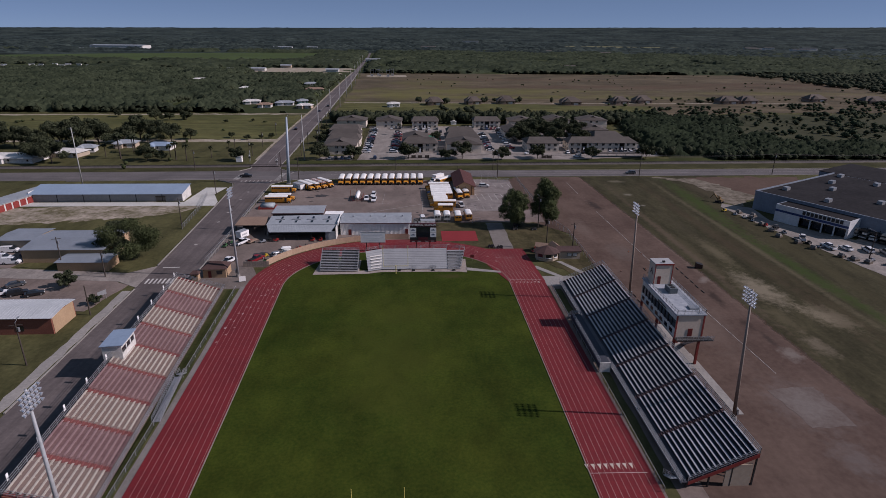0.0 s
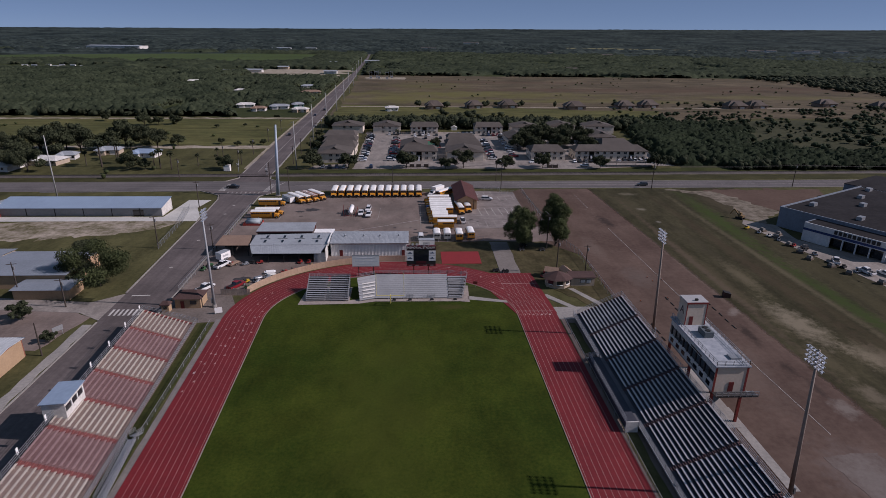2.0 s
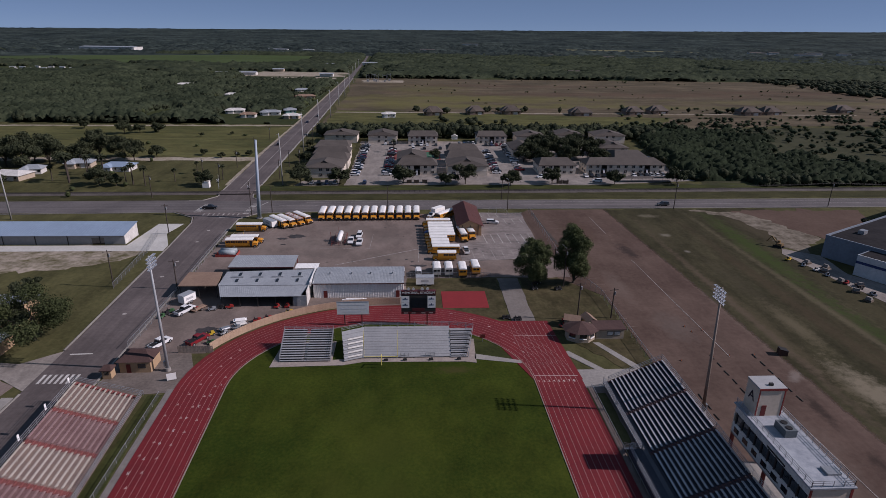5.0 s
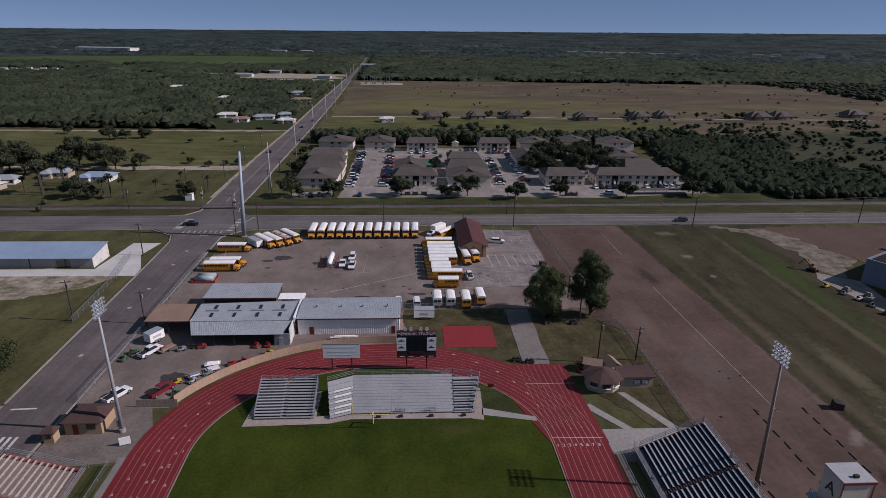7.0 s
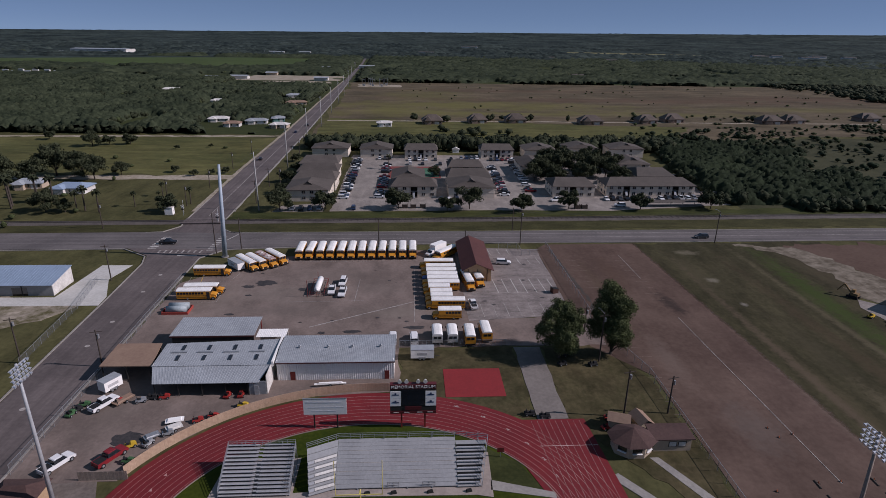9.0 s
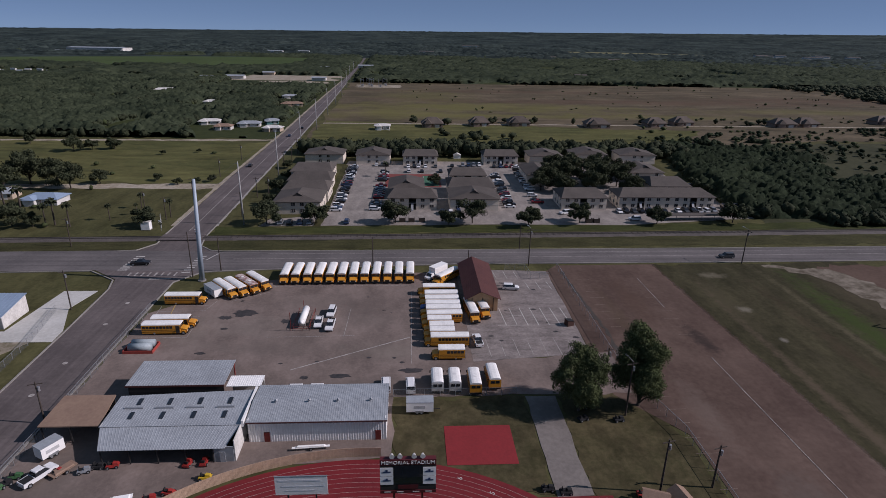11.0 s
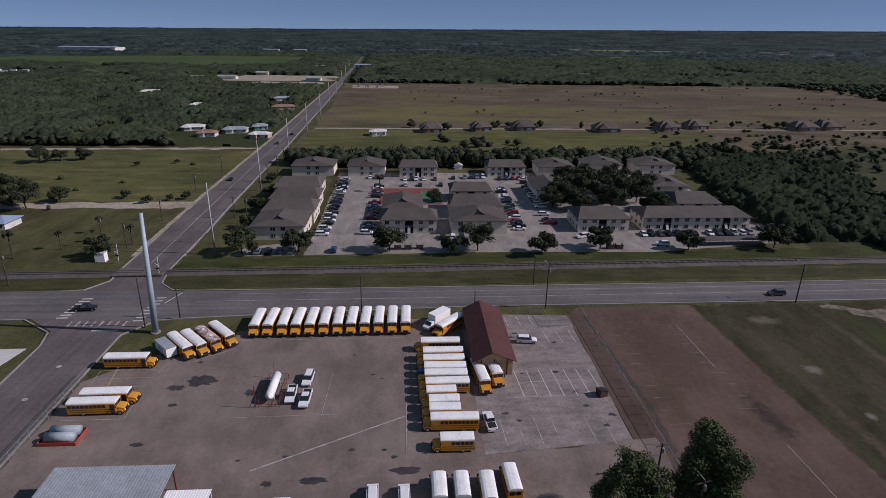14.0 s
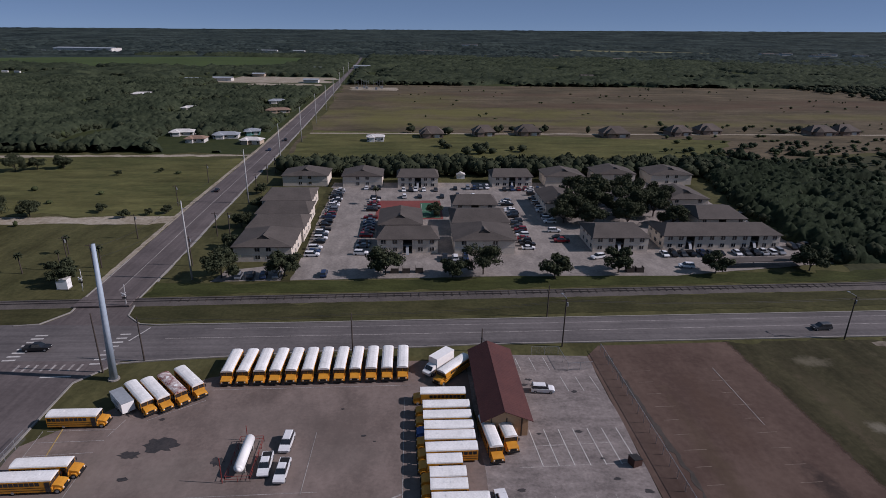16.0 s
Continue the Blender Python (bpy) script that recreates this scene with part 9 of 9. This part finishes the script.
brush("field_bushes", "scattered dark bushes in a dry field", pf, rng.uniform(0.8, 2.6, len(pf)), rng.uniform(1.0, 3.2, len(pf)))
ph = np.concatenate([np.array([(x + rng.uniform(-16, 16), y + rng.uniform(2, 16)) for _ in range(4)]) for x, y in ((20, 575), (58, 583), (90, 586), (152, 585), (203, 592), (314, 598), (337, 600), (275, 590), (40, 520), (45, 508), (60, 512))])
brush("field_bushes", "garden trees round the far houses", ph, rng.uniform(2.0, 4.5, len(ph)), rng.uniform(3.5, 7, len(ph)), LEAF_OAK)
pv = scatter(160, -420, -95, 300, 500, lambda p: field_noise(p, 40, 6.0) > 0.28)
brush("field_bushes", "scattered dark bushes in pasture", pv, rng.uniform(0.9, 2.4, len(pv)), rng.uniform(1.2, 3.6, len(pv)))


FAR_CLEAR = [(90, 420, 1420, 1480), (-60, 240, 1640, 1700), (620, 1260, 2380, 2780), (-620, -220, 2000, 2090), (1250, 1800, 2250, 2480), (-300, 420, 2150, 2230), (-1500, -760, 2350, 2520), (120, 900, 3050, 3250), (-900, -100, 2900, 3120), (-2300, -1300, 3100, 3400), (900, 2200, 3450, 3700), (-700, 500, 3600, 3850)]


def far_open(p):
    """Where the far country is open land rather than woods."""
    f = ((p[:, 0] > -340) & (p[:, 0] < -96) & (p[:, 1] < 1112)) | ((p[:, 0] > -1040) & (p[:, 0] < -700) & (p[:, 1] > 1780) & (p[:, 1] < 1960))
    f |= (p[:, 0] > -1400) & (p[:, 0] < -240) & (p[:, 1] > 1300) & (p[:, 1] < 1780)
    for x0, x1, y0, y1 in FAR_CLEAR:
        f |= (p[:, 0] > x0) & (p[:, 0] < x1) & (p[:, 1] > y0) & (p[:, 1] < y1)
    f |= (p[:, 0] > -745) & (p[:, 0] < -535) & (p[:, 1] > 1030) & (p[:, 1] < 1165)
    road = np.abs(p[:, 0] - (-92 - (p[:, 1] - 1000) * 0.031)) < 13
    return f | road


def north(p):
    return (np.abs(p[:, 0]) < 0.86 * p[:, 1] + 40) & ~far_open(p) & (field_noise(p, 85, 12.0) > -0.3)


edge_n = canopy("far_woods", "far closed leaf cover of scrub woods", -1500, 1500, 985, 1900, 5.0, north, 7.5, mat("wood_cover", (0.034, 0.043, 0.018)), 16.0, 0.25)
pn = scatter(5000, -1500, 1500, 985, 1900, lambda p: (np.abs(p[:, 0]) < 0.86 * p[:, 1] + 40) & ~far_open(p) & (field_noise(p, 85, 12.0) > -0.18))
dark_n = field_noise(pn, 110, 41.0) + 0.5 * field_noise(pn, 30, 42.0) > -0.02
edge_n = edge_n[(rng.random(len(edge_n)) < 0.25) & (edge_n[:, 1] < 1300)]
brush("far_woods", "dark trees along the edge of far woods", edge_n, rng.uniform(4.0, 7.5, len(edge_n)), rng.uniform(5.0, 9.0, len(edge_n)), LEAF_OAK, FAR_BLOBS)
brush("far_woods", "far dark green scrub woodland", pn[dark_n], rng.uniform(3.4, 6.6, dark_n.sum()), rng.uniform(4.5, 8, dark_n.sum()), LEAF_OAK, FAR_BLOBS)
brush("far_woods", "far olive green scrub woodland", pn[~dark_n], rng.uniform(3.0, 6, (~dark_n).sum()), rng.uniform(4, 7, (~dark_n).sum()), None, FAR_BLOBS)
rows, cols = 110, 420
VV = np.zeros((rows, cols, 3))
for i in range(rows):
    r = 1720 * (4740 / 1720) ** (i / (rows - 1))
    for j in range(cols):
        a = radians(38 + 104 * j / (cols - 1))
        x, y = r * math.cos(a), r * math.sin(a)
        w = noise.noise(Vector((x / 420, y / 160, 3.0))) + 0.55 * noise.noise(Vector((x / 120, y / 60, 7.0)))
        h = 7.0 + 4 * noise.noise(Vector((x / 30, y / 30, 1.0))) + rng.uniform(-4.5, 4.5) if w > -0.12 else 0.8
        h = h if r < 3300 else 4.0 + (h - 4.0) * 0.3
        h = h if i > 2 else min(h, 1.5 * i)
        if any(x0 < x < x1 and y0 < y + 100 < y1 for x0, x1, y0, y1 in FAR_CLEAR):
            h = 0.8
        VV[i, j] = (x, y + 100, far_height(x, y) + h)
ii, jj = np.meshgrid(np.arange(rows - 1), np.arange(cols - 1), indexing="ij")
q = (ii * cols + jj).ravel()
FF = np.concatenate([np.stack([q, q + 1, q + cols + 1], axis=1), np.stack([q, q + cols + 1, q + cols], axis=1)])
# Distance haze (blue) and shade among crowns (dark) are mixed into this leaf colour.
fw = new("horizon_woods", np_mesh("horizon_woods", VV.reshape(-1, 3), FF, mat("far_leaves_hazed", (0.047, 0.061, 0.053), (0.014, 0.021, 0.021), spec=0.04, rough=0.95, size=22, big=170, mix=0.5, streak=(520.0, 75.0), depth=0.75)))
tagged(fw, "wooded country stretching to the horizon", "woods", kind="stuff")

px = scatter(2600, 545, 1100, 690, 990, lambda p: (p[:, 0] > 555 + np.clip((p[:, 1] - 830) * -0.05, -8, 8) + 6 * field_noise(p, 30, 15.0)) & (p[:, 0] < 0.86 * p[:, 1] + 120) & (field_noise(p, 60, 16.0) > -0.3))
brush("far_woods", "dark green woods at the field edge", px, rng.uniform(3.5, 7, len(px)), rng.uniform(4.5, 8, len(px)), LEAF_OAK, FAR_BLOBS)
flat("far_field", [(-1300, 1310), (-240, 1310), (-240, 1760), (-1300, 1760)], mat("green_field", (0.062, 0.086, 0.030), (0.044, 0.062, 0.022), spec=0.06, size=9, big=110), "flat green crop field far off", 0.2, 6, 30, 71)
park_roofs = [(-735 + 190 * rnd.random(), 1055 + 95 * rnd.random()) for _ in range(24)]
tr_mesh = None
for x, y in park_roofs:
    t = thing("mobile_home", x, y, 0.0, rnd.uniform(-20, 20), "tiny pale mobile home far away", "mobile home", "mobile homes") if tr_mesh is None else copy_thing(tr_mesh, pose(x, y, 0, 0, 0, rnd.uniform(-20, 20)))
    if tr_mesh is None:
        tr_mesh = t
        part("wall", Mesh().box(-4.5, -1.7, 0, 4.5, 1.7, 2.3), DIRTY_WHITE, t)
        part("roof", Mesh().hexa([(-4.7, -1.9, 2.3), (4.7, -1.9, 2.3), (4.7, 1.9, 2.3), (-4.7, 1.9, 2.3), (-4.7, -0.2, 2.8), (4.7, -0.2, 2.8), (4.7, 0.2, 2.8), (-4.7, 0.2, 2.8)]), ROOF_STEEL, t)



# ---- cables ----
def cable(a, b, sag=0.9):
    m = Mesh()
    a, b = Vector(a), Vector(b)
    pts = [a.lerp(b, k / 8) - Vector((0, 0, sag * 4 * (k / 8) * (1 - k / 8))) for k in range(9)]
    side = (b - a).cross((0, 0, 1)).normalized() * 0.03
    for p in pts:
        m.v += [tuple(p + o) for o in (side, Vector((0, 0, 0.03)), -side, Vector((0, 0, -0.03)))]
    for i in range(8):
        for k in range(4):
            m.f.append((4 * i + k, 4 * i + (k + 1) % 4, 4 * i + 4 + (k + 1) % 4, 4 * i + 4 + k))
    tagged(m.obj("power_cable", DARK_STEEL), "thin dark overhead power cable between poles", "cable", "power cables")


line = [(-54.6, 277.9, 10.6), (-9, 279.4, 10.4), (39.9, 281.6, 12.0), (110.5, 282.9, 11.0), (180, 286, 10.5), (260, 288, 10.5)]
for a, b in zip(line, line[1:]):
    for off in (-0.9, 0.9):
        cable((a[0], a[1] + off * 0.2, a[2] + 0.1 * off), (b[0], b[1] + off * 0.2, b[2] + 0.1 * off))
line = [(-56.7, 271.0, 29.0), (-59.7, 323.4, 23.2), (-63.6, 404, 22.2), (-65, 478, 21.7), (-66.0, 550, 21.7), (-68.5, 632, 21.7), (-71.2, 713, 21.7)]
for a, b in zip(line, line[1:]):
    for dx, dz in ((-1.1, 0.2), (1.1, -1.4)):
        cable((a[0] + dx, a[1], a[2] + dz), (b[0] + dx, b[1], b[2] + dz), 1.6)
